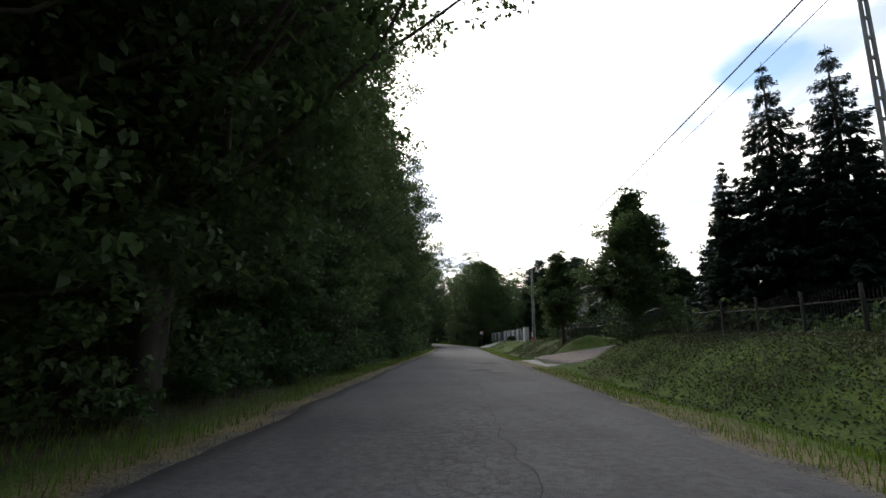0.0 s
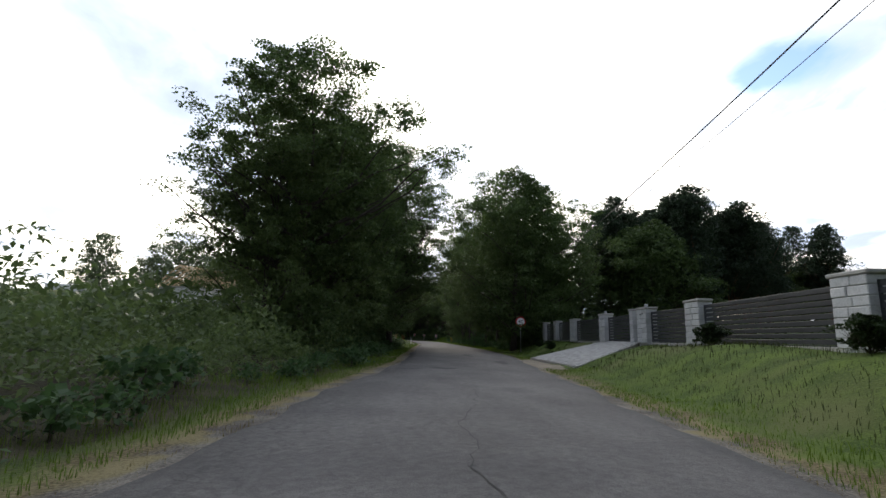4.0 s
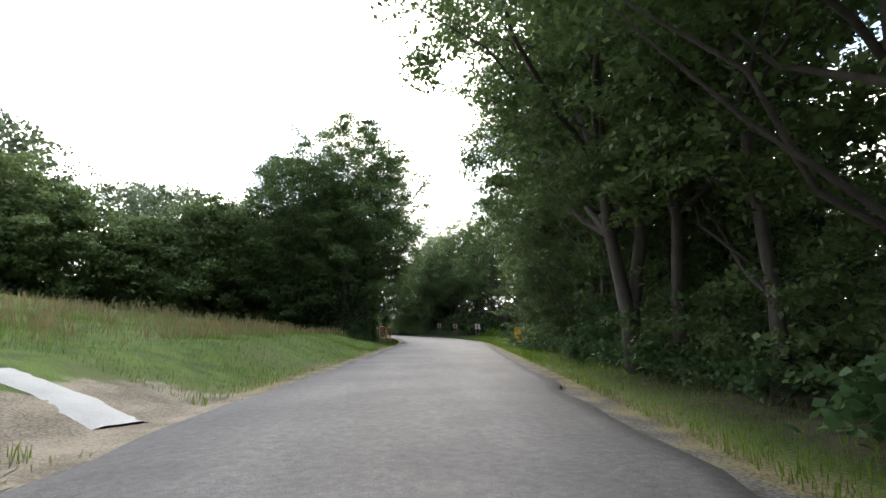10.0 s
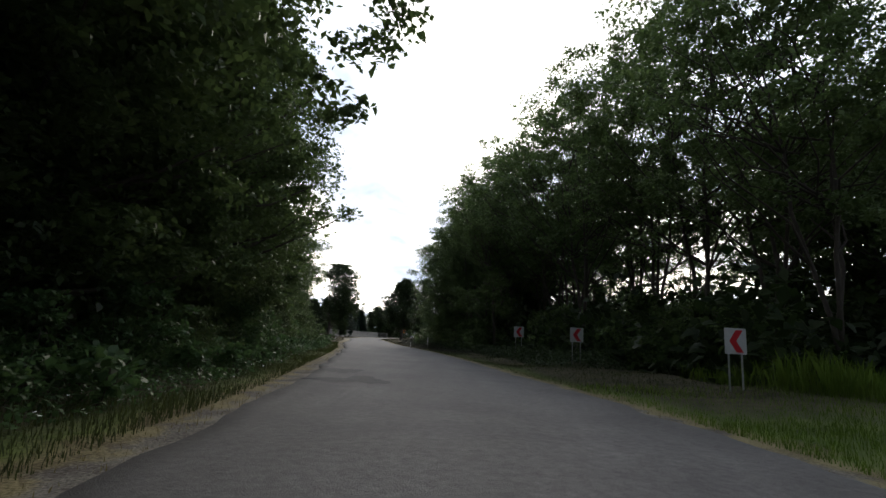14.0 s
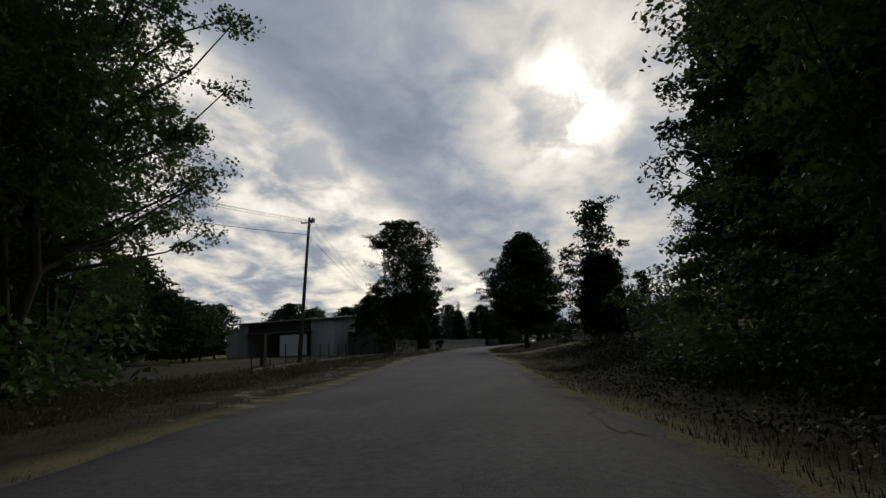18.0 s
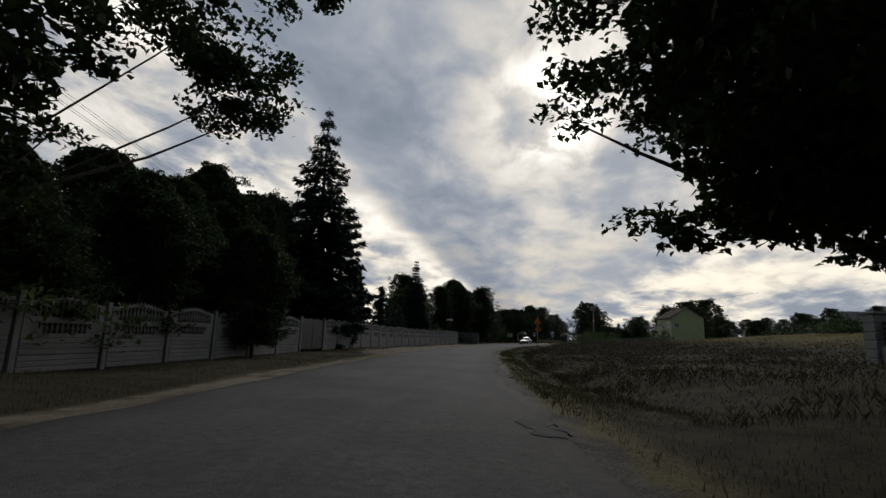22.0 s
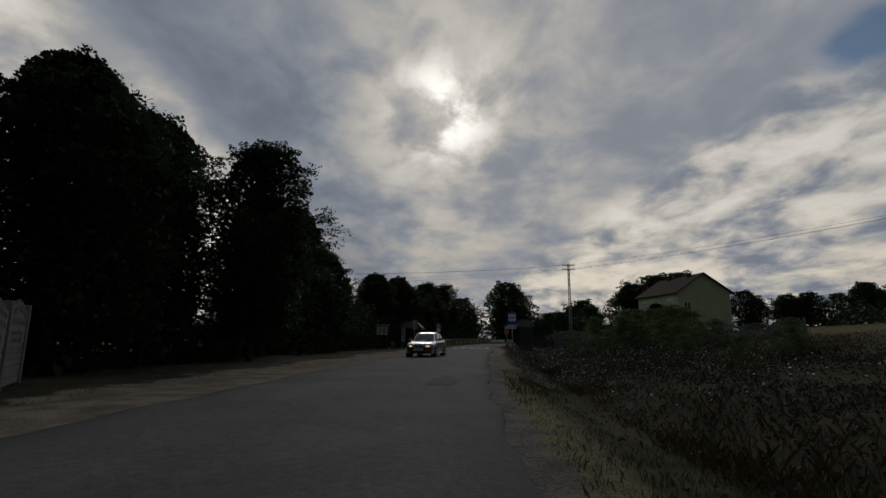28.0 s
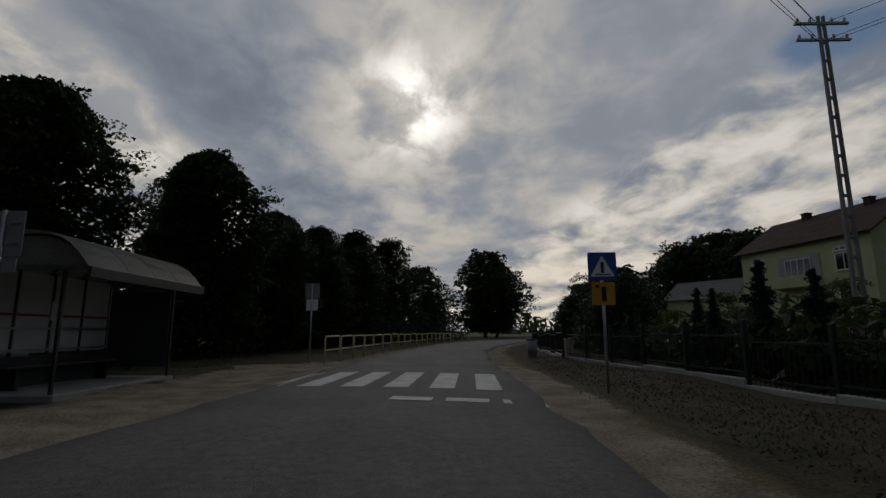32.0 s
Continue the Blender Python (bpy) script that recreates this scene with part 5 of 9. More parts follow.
def blades(name, label, y0, y1, side, s0, s1, count, height, width, mat, seed, lean=0.35, category="grass", bunch=1, thin=1.2):
    rng = np.random.default_rng(seed)
    n = count
    y = rng.uniform(y0, y1, n)
    s = s0 + (s1 - s0) * rng.uniform(0, 1, n) ** thin
    if bunch > 1:
        k = n // bunch
        y = np.repeat(y[:k], bunch) + rng.normal(0, 0.10, k * bunch)
        s = np.repeat(s[:k], bunch) + rng.normal(0, 0.10, k * bunch)
        n = k * bunch
    x = road_right(y) + s if side > 0 else road_left(y) - s
    keep = off_ways(x, y)
    x, y = x[keep], y[keep]
    n = len(x)
    z = land(x, y) - 0.02
    h = height * rng.uniform(0.35, 1.25, n) * (0.55 + 0.9 * (0.5 + 0.25 * np.sin(x * 1.1 + 1.7 * np.sin(y * 0.31)) + 0.25 * np.sin(y * 0.83 + 2.1 * np.sin(x * 0.47))))
    t = rng.uniform(0, 2 * np.pi, n)
    d = np.stack([np.cos(t), np.sin(t)], 1)
    a = rng.uniform(0, lean, n) * h
    w = width * rng.uniform(0.6, 1.3, n)
    p0 = np.stack([x - d[:, 1] * w / 2, y + d[:, 0] * w / 2, z], 1)
    p1 = np.stack([x + d[:, 1] * w / 2, y - d[:, 0] * w / 2, z], 1)
    p2 = np.stack([x + d[:, 0] * a * 0.35 + d[:, 1] * w * 0.3, y + d[:, 1] * a * 0.35 - d[:, 0] * w * 0.3, z + h * 0.62], 1)
    p3 = np.stack([x + d[:, 0] * a, y + d[:, 1] * a, z + h], 1)
    v = np.stack([p0, p1, p2, p3], 1).reshape(-1, 3)
    tagged(new(name, mesh_from(name, v, np.arange(4 * n).reshape(-1, 4), mat)), label, category, kind="stuff")


blades("verge_grass", "fresh green grass along the right-hand verge", -100, 14, 1, 0.35, 2.0, 34000, 0.10, 0.014, GRASS, 1)
blades("bank_grass", "dull green grass on the bank", -100, 14, 1, 1.9, 8.0, 40000, 0.13, 0.014, DULL_SHADED_GRASS, 31)
blades("verge_grass", "green grass along the left-hand verge", -100, 26, -1, 0.6, 3.2, 50000, 0.14, 0.013, GRASS, 2)
blades("dry_grass", "dry yellowed grass at the asphalt's edge", -100, 160, -1, 0.1, 0.6, 9000, 0.07, 0.012, STRAW, 3)
blades("dry_grass", "dry yellowed grass at the asphalt's edge", -100, 118, 1, 0.1, 0.7, 7000, 0.06, 0.012, STRAW, 4)
blades("meadow_grass", "tall meadow grass on the bank", 24, 88, -1, 0.6, 14, 90000, 0.12, 0.012, GRASS, 5)
blades("meadow_grass", "seeding meadow grass on the slope", 48, 88, -1, 4, 18, 9000, 0.5, 0.014, STRAW, 6, bunch=4)
blades("verge_grass", "shaded grass beside the wood", 14, 108, 1, 0.6, 3.4, 50000, 0.14, 0.013, GRASS, 7)
# darker blades put the trees' shade into this verge's colour
blades("verge_grass", "dull green grass beside the bend, tree shade in its colour", 84, 156, -1, 0.6, 3.4, 44000, 0.14, 0.014, DULL_SHADED_GRASS, 8)
blades("verge_grass", "green grass outside the bend", 84, 114, 1, 0.6, 7.0, 20000, 0.14, 0.014, GRASS, 9)
# past 112 the grass colour is darkened for the shade of the trees
blades("verge_grass", "dull grass outside the bend, tree shade in its colour", 112, 142, 1, 0.6, 7.0, 22000, 0.10, 0.014, DULL_SHADED_GRASS, 35)
# browner still here, where the tree shadow is deepest; painted with the blades
blades("verge_grass", "brown grass that paints tree shade on the verge", 140, 176, 1, 0.6, 7.0, 22000, 0.09, 0.014, WEED_BROWN, 43)
blades("tall_grass", "tall rank grass before the cottage", 92, 118, 1, 6.5, 15, 16000, 0.75, 0.02, GRASS, 10, bunch=3)
blades("verge_grass", "thin grass before the farmyard", 156, 236, -1, 1.2, 6.0, 26000, 0.10, 0.012, TALL, 11)
blades("verge_grass", "grass under the lime tree", 172, 232, 1, 0.6, 10, 34000, 0.10, 0.012, TALL, 12)
blades("field_weeds", "short dry weeds along the field's edge", 216, 303, 1, 0.45, 3.4, 46000, 0.11, 0.009, WEED_BANK, 13, lean=0.6, bunch=4)
blades("field_weeds", "tall dark weeds on the field's bank", 216, 318, 1, 2.4, 17, 60000, 0.17, 0.010, WEED_BROWN, 32, lean=0.9, bunch=5, thin=2.0)
blades("field_grass", "yellowing grass on the field", 216, 318, 1, 19, 60, 50000, 0.2, 0.022, STRAW, 14)
blades("verge_grass", "thin worn grass before the concrete fence", 236, 300, -1, 2.6, 4.2, 9000, 0.08, 0.012, TALL, 15)
blades("verge_grass", "worn grass by the bus stop", 318, 384, 1, 0.9, 9, 20000, 0.07, 0.012, TALL, 16)
blades("verge_grass", "worn grass behind the left-hand kerb", 312, 384, -1, 2.6, 10, 14000, 0.08, 0.012, TALL, 17)
blades("farm_weeds", "rough weeds at the edge of the farmyard", 156, 200, -1, 3.4, 9, 12000, 0.32, 0.014, TALL, 19, bunch=3)
row(["weed"], -1, -92, 22, 1.6, 3.0, 1.5, (0.6, 1.2), group="weeds by the first wood")
row(["weed"], 1, 14, 80, 1.7, 3.2, 1.3, (0.6, 1.3), group="weeds by the right-hand wood")
row(["weed"], -1, 100, 156, 1.6, 3.4, 1.5, (0.6, 1.2), group="weeds round the bend")
row(["weed"], -1, 24, 46, 2.6, 6.0, 0.8, (0.3, 0.5), group="weeds on the bank")
row(["weed"], 1, 82, 110, 2.4, 6.0, 2.0, (0.5, 1.0), group="weeds outside the bend")


# ---- things along the road ----
def road_yaw(y):
    c = lambda q: float(road_left(q) + road_right(q)) / 2
    return -math.degrees(math.atan2(c(y + 2) - c(y - 2), 4))


def stand(x, y, yaw=None, z=None):
    return pose(x, y, land_z(x, y) if z is None else z, 0, 0, road_yaw(y) if yaw is None else yaw)


def disc_bm(r, y0, y1, seg=36, ring=0.0):
    out = [(r * math.cos(2 * math.pi * k / seg), r * math.sin(2 * math.pi * k / seg)) for k in range(seg)]
    if not ring:
        return prism(out, y0, y1)
    bm = bmesh.new()
    q = ring / r
    loops = [[bm.verts.new((x * s, y, z * s)) for x, z in out] for y in (y0, y1) for s in (1, q)]
    for k in range(seg):
        j = (k + 1) % seg
        for a, b in ((0, 1), (1, 3), (3, 2), (2, 0)):
            bm.faces.new((loops[a][k], loops[a][j], loops[b][j], loops[b][k]))
    return bm


def rounded(points, r, n=5):
    """An outline with rounded corners."""
    out = []
    k = len(points)
    for i in range(k):
        p, a, b = Vector(points[i]), Vector(points[i - 1]), Vector(points[(i + 1) % k])
        u, v = (a - p).normalized(), (b - p).normalized()
        half = u.angle(v) / 2
        s, e = p + u * r / math.tan(half), p + v * r / math.tan(half)
        for q in range(n + 1):
            t = q / n
            w = s * (1 - t) ** 2 + p * 2 * t * (1 - t) + e * t * t
            out.append((w.x, w.y))
    return out


def plate(w, h, r=0.03):
    return rounded([(-w / 2, -h / 2), (w / 2, -h / 2), (w / 2, h / 2), (-w / 2, h / 2)], r)


def shift(outline, dz):
    return [(x, z + dz) for x, z in outline]


def post_part(root, h, r=0.03, mat=None, x=0.0, y=0.045):
    bm = tubes(([(x, y, -0.3), (x, y, h)], r), seg=10)
    return part("post", bm, mat or ZINC, root, "grey steel post", True)


def clamps(root, zs):
    for z in zs:
        part("clamp", boxes(((-0.05, 0.004, z - 0.02), (0.05, 0.085, z + 0.02)), bevel=0.004), ZINC, root)


# speed limit sign
def speed_sign():
    root = thing("speed_limit_sign", "round white speed limit sign on a thin grey post", "road sign", m=stand(4.82, 9.13))
    h = 2.44
    post_part(root, h + 0.3)
    clamps(root, (h - 0.2, h + 0.2))
    face = part("sign_face", disc_bm(0.40, -0.004, 0.004), SIGN_WHITE, root)
    face.matrix_basis = pose(0, 0, h)
    rim = part("rim", disc_bm(0.40, -0.010, -0.005, 36, 0.31), SIGN_RED, root, "red rim")
    rim.matrix_basis = pose(0, 0, h)
    lettering("numerals", "40", 0.44, SIGN_BLACK, root, pose(0, -0.008, h) @ FACE_Y)


speed_sign()


# fence of white stone piers and dark slats
def stone_fence():
    spots = [(-1.0, -28.6, 0.85), (0.9, -21.3, 0.95), (2.8, -14.2, 1.0), (3.75, -9.75, 1.05), (4.0, -8.55, 0.42), (5.05, -3.95, 1.05), (5.95, 1.7, 1.0), (6.65, 6.0, 0.9), (7.15, 9.4, 0.75)]
    root = thing("stone_fence", "fence of white split-stone piers with dark grey metal slats between them", "fence")
    yaw = -math.degrees(math.atan2(8.1, 38.0))
    block = bm_mesh("stone_block", boxes(((-0.25, -0.2, 0), (0.25, 0.2, 0.2)), bevel=0.018), STONE_WHITE)
    rnd = random.Random(4)
    for i, (x, y, w) in enumerate(spots):
        base = pose(x, y, 1.02, 0, 0, yaw)
        high = 1.45 if i < 6 else 1.38
        pier = part("pier", boxes(((-0.17, -w / 2 + 0.02, -0.5), (0.17, w / 2 - 0.02, high)), bevel=0.01), STONE_WHITE, root)
        pier.matrix_basis = base
        n = 2 if w > 0.6 else 1
        for c in range(7):
            for k in range(n):
                off = 0.06 * (1 if c % 2 else -1) if n == 2 else 0
                y0, y1 = (-w / 2, off - 0.006) if k == 0 and n == 2 else ((off + 0.006, w / 2) if n == 2 else (-w / 2, w / 2))
                q = piece("stone_block", block, pier, pose(rnd.uniform(-0.008, 0.008), (y0 + y1) / 2, c * high / 7 + 0.004) @ Matrix.Diagonal((0.98, (y1 - y0) / 0.4, high / 7 / 0.2 * 0.95, 1)))
        cap = part("cap", boxes(((-0.27, -w / 2 - 0.06, high), (0.27, w / 2 + 0.06, high + 0.09)), bevel=0.02), CONCRETE_PALE, pier, "pale capping slab")
        if i in (3, 5):
            for s in (-0.12, 0.12):
                part("letter_box", boxes(((-0.24, s - 0.08, high - 0.32), (-0.2, s + 0.08, high - 0.16)), bevel=0.006), SLAT, pier, "small dark letter box")
            part("lamp", boxes(((-0.06, -0.06, high + 0.09), (0.06, 0.06, high + 0.24)), bevel=0.02), ZINC, pier, "small lantern on the cap")
    slat = bm_mesh("slat", boxes(((-0.02, -0.5, 0), (0.02, 0.5, 0.115)), bevel=0.006), SLAT)
    for i in range(len(spots) - 1):
        (x0, y0, w0), (x1, y1, w1) = spots[i], spots[i + 1]
        L = math.hypot(x1 - x0, y1 - y0)
        ux, uy = (x1 - x0) / L, (y1 - y0) / L
        a, b = w0 / 2, L - w1 / 2
        cx, cy = x0 + ux * (a + b) / 2, y0 + uy * (a + b) / 2
        t = -math.degrees(math.atan2(ux, uy))
        panel = part("panel", boxes(((-0.01, -(b - a) / 2 + 0.06, 0.0), (0.01, (b - a) / 2 - 0.06, 0.03))), SLAT, root)
        panel.matrix_basis = pose(cx, cy, 1.05, 0, 0, t)
        for q in (-1, 1):
            part("upright", boxes(((-0.025, q * ((b - a) / 2 - 0.025) - 0.025, 0.02), (0.025, q * ((b - a) / 2 - 0.025) + 0.025, 1.30))), SLAT, panel)
        for k in range(9):
            piece("slat", slat, panel, pose(0, 0, 0.04 + k * 0.142) @ Matrix.Diagonal((1, b - a - 0.02, 1, 1)))
        plinth = part("plinth", boxes(((-0.12, -(b - a) / 2, -0.5), (0.12, (b - a) / 2, 0.0)), bevel=0.01), CONCRETE_PALE, root)
        plinth.matrix_basis = pose(cx, cy, 1.05, 0, 0, t)


stone_fence()


def sloping(name, label, corners, nx, ny, mat, edge_mat, pitch_z=0.0):
    """A paved drive of separate stones between four corners: near road start, near road end, far end, far start."""
    a, b, c, d = (Vector(p) for p in corners)
    root = tagged(new(name), label, "drive", kind="structure")

    def spot(u, v):
        return (a * (1 - u) + b * u) * (1 - v) + (d * (1 - u) + c * u) * v
    bm = bmesh.new()
    n = 14
    grid = [[bm.verts.new(spot(i / n, j / n) - Vector((0, 0, 0.03))) for i in range(n + 1)] for j in range(n + 1)]
    for j in range(n):
        for i in range(n):
            bm.faces.new((grid[j][i], grid[j][i + 1], grid[j + 1][i + 1], grid[j + 1][i]))
    low = [bm.verts.new(p - Vector((0, 0, 0.8))) for p in (a, b, c, d)]
    bed = part("bed", bm, CONCRETE, root)
    side, along = (spot(1, 0.5) - spot(0, 0.5)).length, (spot(0.5, 1) - spot(0.5, 0)).length
    stone = bm_mesh("paving_stone", boxes(((-0.485, -0.485, -0.05), (0.485, 0.485, 0.012)), bevel=0.02), mat)
    ux = (spot(1, 0.5) - spot(0, 0.5)).normalized()
    uy = (spot(0.5, 1) - spot(0.5, 0)).normalized()
    uz = ux.cross(uy)
    rot = Matrix((ux, uy, uz)).transposed().to_4x4()
    rest = bmesh.new()
    for j in range(ny):
        for i in range(nx):
            off = 0.5 if j % 2 else 0
            u = (i + 0.5 + off * 0.5) / (nx + 0.5)
            p = spot(u, (j + 0.5) / ny)
            q = Matrix.Translation(p + uz * PR.uniform(-0.004, 0.004)) @ rot @ Matrix.Diagonal((side / (nx + 0.5), along / ny, 1, 1))
            if j * nx + i < 300:
                piece("paving_stone", stone, root, q)
            else:
                box(rest, (-0.485, -0.485, -0.05), (0.485, 0.485, 0.012), 0, q)
    if rest.verts:
        tagged(part("further_paving", rest, mat, root), kind="stuff")
    for p, q in ((a, d), (b, c), (a, b)):
        L = (q - p).length
        m = Matrix.Translation((p + q) / 2) @ (q - p).to_track_quat("Y", "Z").to_matrix().to_4x4()
        part("kerb", boxes(((-0.07, -L / 2, -0.35), (0.07, L / 2, 0.03)), bevel=0.012), edge_mat, root).matrix_basis = m
    return root


sloping("drive_paved_grey", "sloping drive of pale grey paving stones up to the slatted gate", [(-0.1, -10.7, 0.05), (1.05, -2.9, 0.05), (5.05, -3.6, 1.02), (3.8, -9.0, 1.02)], 24, 22, PAVER, CONCRETE_PALE)
sloping("drive_paved_brown", "drive of brown paving stones to the iron gate", [(-12.2, -62.2, 0.10), (-10.7, -54.8, 0.10), (-3.9, -54.2, 0.95), (-5.3, -60.6, 0.95)], 34, 32, PAVER_BROWN, CONCRETE_PALE)


# black iron fence and gate before the first house
def iron_fence():
    root = thing("iron_fence", "black wrought-iron fence with pointed bars on the grass bank", "fence")
    bm = bmesh.new()
    for k in range(17):
        x = -1.12 + k * 0.14
        h = 1.28 + 0.12 * math.sin(k / 16 * math.pi)
        tube(bm, [(x, 0, 0.08), (x, 0, h), (x, 0, h + 0.10)], [0.009, 0.009, 0.002], 5)
    bars = bm_mesh("bar_panel", bm, IRON)
    bar = bm_mesh("bar", tubes(([(0, 0, 0.08), (0, 0, 1), (0, 0, 1.08)], [0.009, 0.009, 0.002]), seg=5), IRON)
    rail = bm_mesh("rail", boxes(((-1.2, -0.015, -0.02), (1.2, 0.015, 0.02)), bevel=0.004), IRON)
    post = bm_mesh("post", boxes(((-0.04, -0.04, -0.4), (0.04, 0.04, 1.55)), bevel=0.006), IRON)
    y = -96.0
    while y < -31:
        x = float(road_right(y)) + 8.6
        z = land_z(x, y)
        yaw = road_yaw(y) + 90
        if -61.2 < y < -53.4:
            y += 2.36
            continue
        m = pose(x, y, z, 0, 0, yaw)
        if -73 < y < -35:
            for k in range(17):
                piece("bar", bar, root, m @ pose(-1.12 + k * 0.14, 0, 0) @ Matrix.Diagonal((1, 1, 1.28 + 0.12 * math.sin(k / 16 * math.pi), 1)))
        else:
            tagged(piece("bar_panel", bars, root, m), kind="stuff")
        piece("rail", rail, root, m @ pose(0, 0, 0.18))
        piece("rail", rail, root, m @ pose(0, 0, 1.12))
        piece("post", post, root, m @ pose(-1.2, 0, 0))
        y += 2.36


iron_fence()


def iron_gate():
    """Two arched leaves of black bars between square posts at the end of the brown drive."""
    root = thing("iron_gate", "tall black wrought-iron double gate at the end of the brown drive", "gate", m=pose(-4.3, -57.4, 0.98, 0, 0, 78))
    for x in (-3.3, 3.3):
        part("gate_post", boxes(((x - 0.12, -0.12, -0.4), (x + 0.12, 0.12, 2.0)), bevel=0.012), IRON, root)
        part("post_cap", tubes(([(x, 0, 2.0), (x, 0, 2.06), (x, 0, 2.2)], [0.15, 0.12, 0.02])), IRON, root)
    bar = bm_mesh("bar", tubes(([(0, 0, 0.08), (0, 0, 1), (0, 0, 1.06)], [0.011, 0.011, 0.002]), seg=5), IRON)
    for s in (-1, 1):
        leaf = part("leaf", boxes(((min(0.05 * s, 3.12 * s), -0.025, 0.08), (max(0.05 * s, 3.12 * s), 0.025, 0.13)), ((min(0.05 * s, 3.12 * s), -0.02, 0.62), (max(0.05 * s, 3.12 * s), 0.02, 0.66))), IRON, root)
        arch = [(s * (0.05 + 3.07 * k / 10), 0, 1.85 - 0.42 * (k / 10) ** 2) for k in range(11)]
        part("top_rail", tubes((arch, 0.026), seg=6), IRON, leaf)
        for k in range(25):
            x = 0.1 + k * 0.123
            piece("bar", bar, leaf, pose(s * x, 0, 0) @ Matrix.Diagonal((1, 1, 1.93 - 0.42 * ((x - 0.05) / 3.07) ** 2, 1)))
            if k < 24:
                piece("bar", bar, leaf, pose(s * (x + 0.06), 0, 0) @ Matrix.Diagonal((1, 1, 0.72, 1)))


iron_gate()


# houses
def window(root, m, w, h, bars=1, frame_mat=None, sill=True):
    fm = frame_mat or PAINT_WHITE
    t = 0.07
    bm = boxes(((-w / 2, -0.05, -h / 2), (-w / 2 + t, 0.05, h / 2)), ((w / 2 - t, -0.05, -h / 2), (w / 2, 0.05, h / 2)), ((-w / 2 + t, -0.05, h / 2 - t), (w / 2 - t, 0.05, h / 2)), ((-w / 2 + t, -0.05, -h / 2), (w / 2 - t, 0.05, -h / 2 + t)))
    for k in range(bars):
        x = -w / 2 + w * (k + 1) / (bars + 1)
        box(bm, (x - t / 2, -0.045, -h / 2 + t), (x + t / 2, 0.045, h / 2 - t))
    win = part("window", bm, fm, root)
    win.matrix_basis = m
    part("pane", boxes(((-w / 2 + t, -0.01, -h / 2 + t), (w / 2 - t, 0.01, h / 2 - t))), PANE, win)
    if sill:
        part("sill", boxes(((-w / 2 - 0.06, -0.16, -h / 2 - 0.05), (w / 2 + 0.06, 0.0, -h / 2))), fm, win)
    return win


def house(name, label, m, w, d, eave, ridge, wall_mat, roof_mat, over=0.5, wins=(), chimneys=(), category="house", ribs=0.0, gable_mat=None, courses=0.32):
    """A gabled house, ridge along its own y, centred on its base."""
    root = thing(name, label, category, m=m)
    out = [(-w / 2, -0.8), (w / 2, -0.8), (w / 2, eave), (0, ridge), (-w / 2, eave)]
    part("wall", prism(out, -d / 2, d / 2), wall_mat, root)
    slope = math.atan2(ridge - eave, w / 2)
    L = (w / 2 + over) / math.cos(slope)
    for s in (-1, 1):
        roof = part("roof", boxes(((0, -d / 2 - over, 0.02), (L, d / 2 + over, 0.14))), roof_mat, root)
        if courses:
            n = int(L / courses)
            course = bm_mesh("roof_course", boxes(((0, -d / 2 - over - 0.01, 0.125), (L / n - 0.02, d / 2 + over + 0.01, 0.165)), bevel=0.008), roof_mat)
            for k in range(n):
                piece("roof_course", course, roof, pose(k * L / n, 0, 0.004 * (k % 2), 0, 1.2, 0))
        roof.matrix_basis = Matrix.Translation((0, 0, ridge)) @ pose(0, 0, 0, 0, math.degrees(slope), 0) if s > 0 else Matrix.Translation((0, 0, ridge)) @ pose(0, 0, 0, 0, 0, 180) @ pose(0, 0, 0, 0, math.degrees(slope), 0)
    part("ridge_cap", tubes(([(0, -d / 2 - over, ridge + 0.12), (0, d / 2 + over, ridge + 0.12)], 0.1), seg=8), roof_mat, root)
    for face, u, z, ww, hh, bars in wins:
        if face == "-y":
            q = pose(u, -d / 2 - 0.02, z)
        elif face == "-x":
            q = pose(-w / 2 - 0.02, u, z, 0, 0, -90)
        elif face == "+x":
            q = pose(w / 2 + 0.02, u, z, 0, 0, 90)
        else:
            q = pose(u, d / 2 + 0.02, z, 0, 0, 180)
        window(root, q, ww, hh, bars)
    for x, y, h in chimneys:
        ch = part("chimney", boxes(((x - 0.3, y - 0.3, ridge - 1.2), (x + 0.3, y + 0.3, ridge + h)), ((x - 0.36, y - 0.36, ridge + h - 0.12), (x + 0.36, y + 0.36, ridge + h)), bevel=0.01), roof_mat, root)
    return root


villa = house("house", "white villa with a steep grey tiled roof and a balcony", pose(10.4, -30.0, 1.0, 0, 0, -11), 9.4, 8.4, 3.3, 7.7, RENDER_WHITE, ROOF_ETERNIT, 0.8,
              [("-y", -2.2, 1.7, 1.4, 1.5, 1), ("-y", 2.2, 1.7, 1.4, 1.5, 1), ("-y", 0, 4.6, 1.3, 1.4, 1), ("-x", -2.6, 1.7, 1.5, 1.4, 1), ("-x", 1.6, 1.7, 1.5, 1.4, 1)], [(-0.6, 1.4, 0.8)])
part("balcony", boxes(((-6.0, -1.8, 2.7), (-4.6, 1.8, 2.85)), ((-6.0, -1.8, 2.85), (-5.9, 1.8, 3.75)), ((-5.9, -1.8, 2.85), (-4.6, -1.7, 3.75)), ((-5.9, 1.7, 2.85), (-4.6, 1.8, 3.75)), bevel=0.01), RENDER_WHITE, villa)
part("balcony_post", boxes(((-5.95, -1.75, -0.8), (-5.75, -1.55, 2.7))), RENDER_WHITE, villa)
part("balcony_post", boxes(((-5.95, 1.55, -0.8), (-5.75, 1.75, 2.7))), RENDER_WHITE, villa)
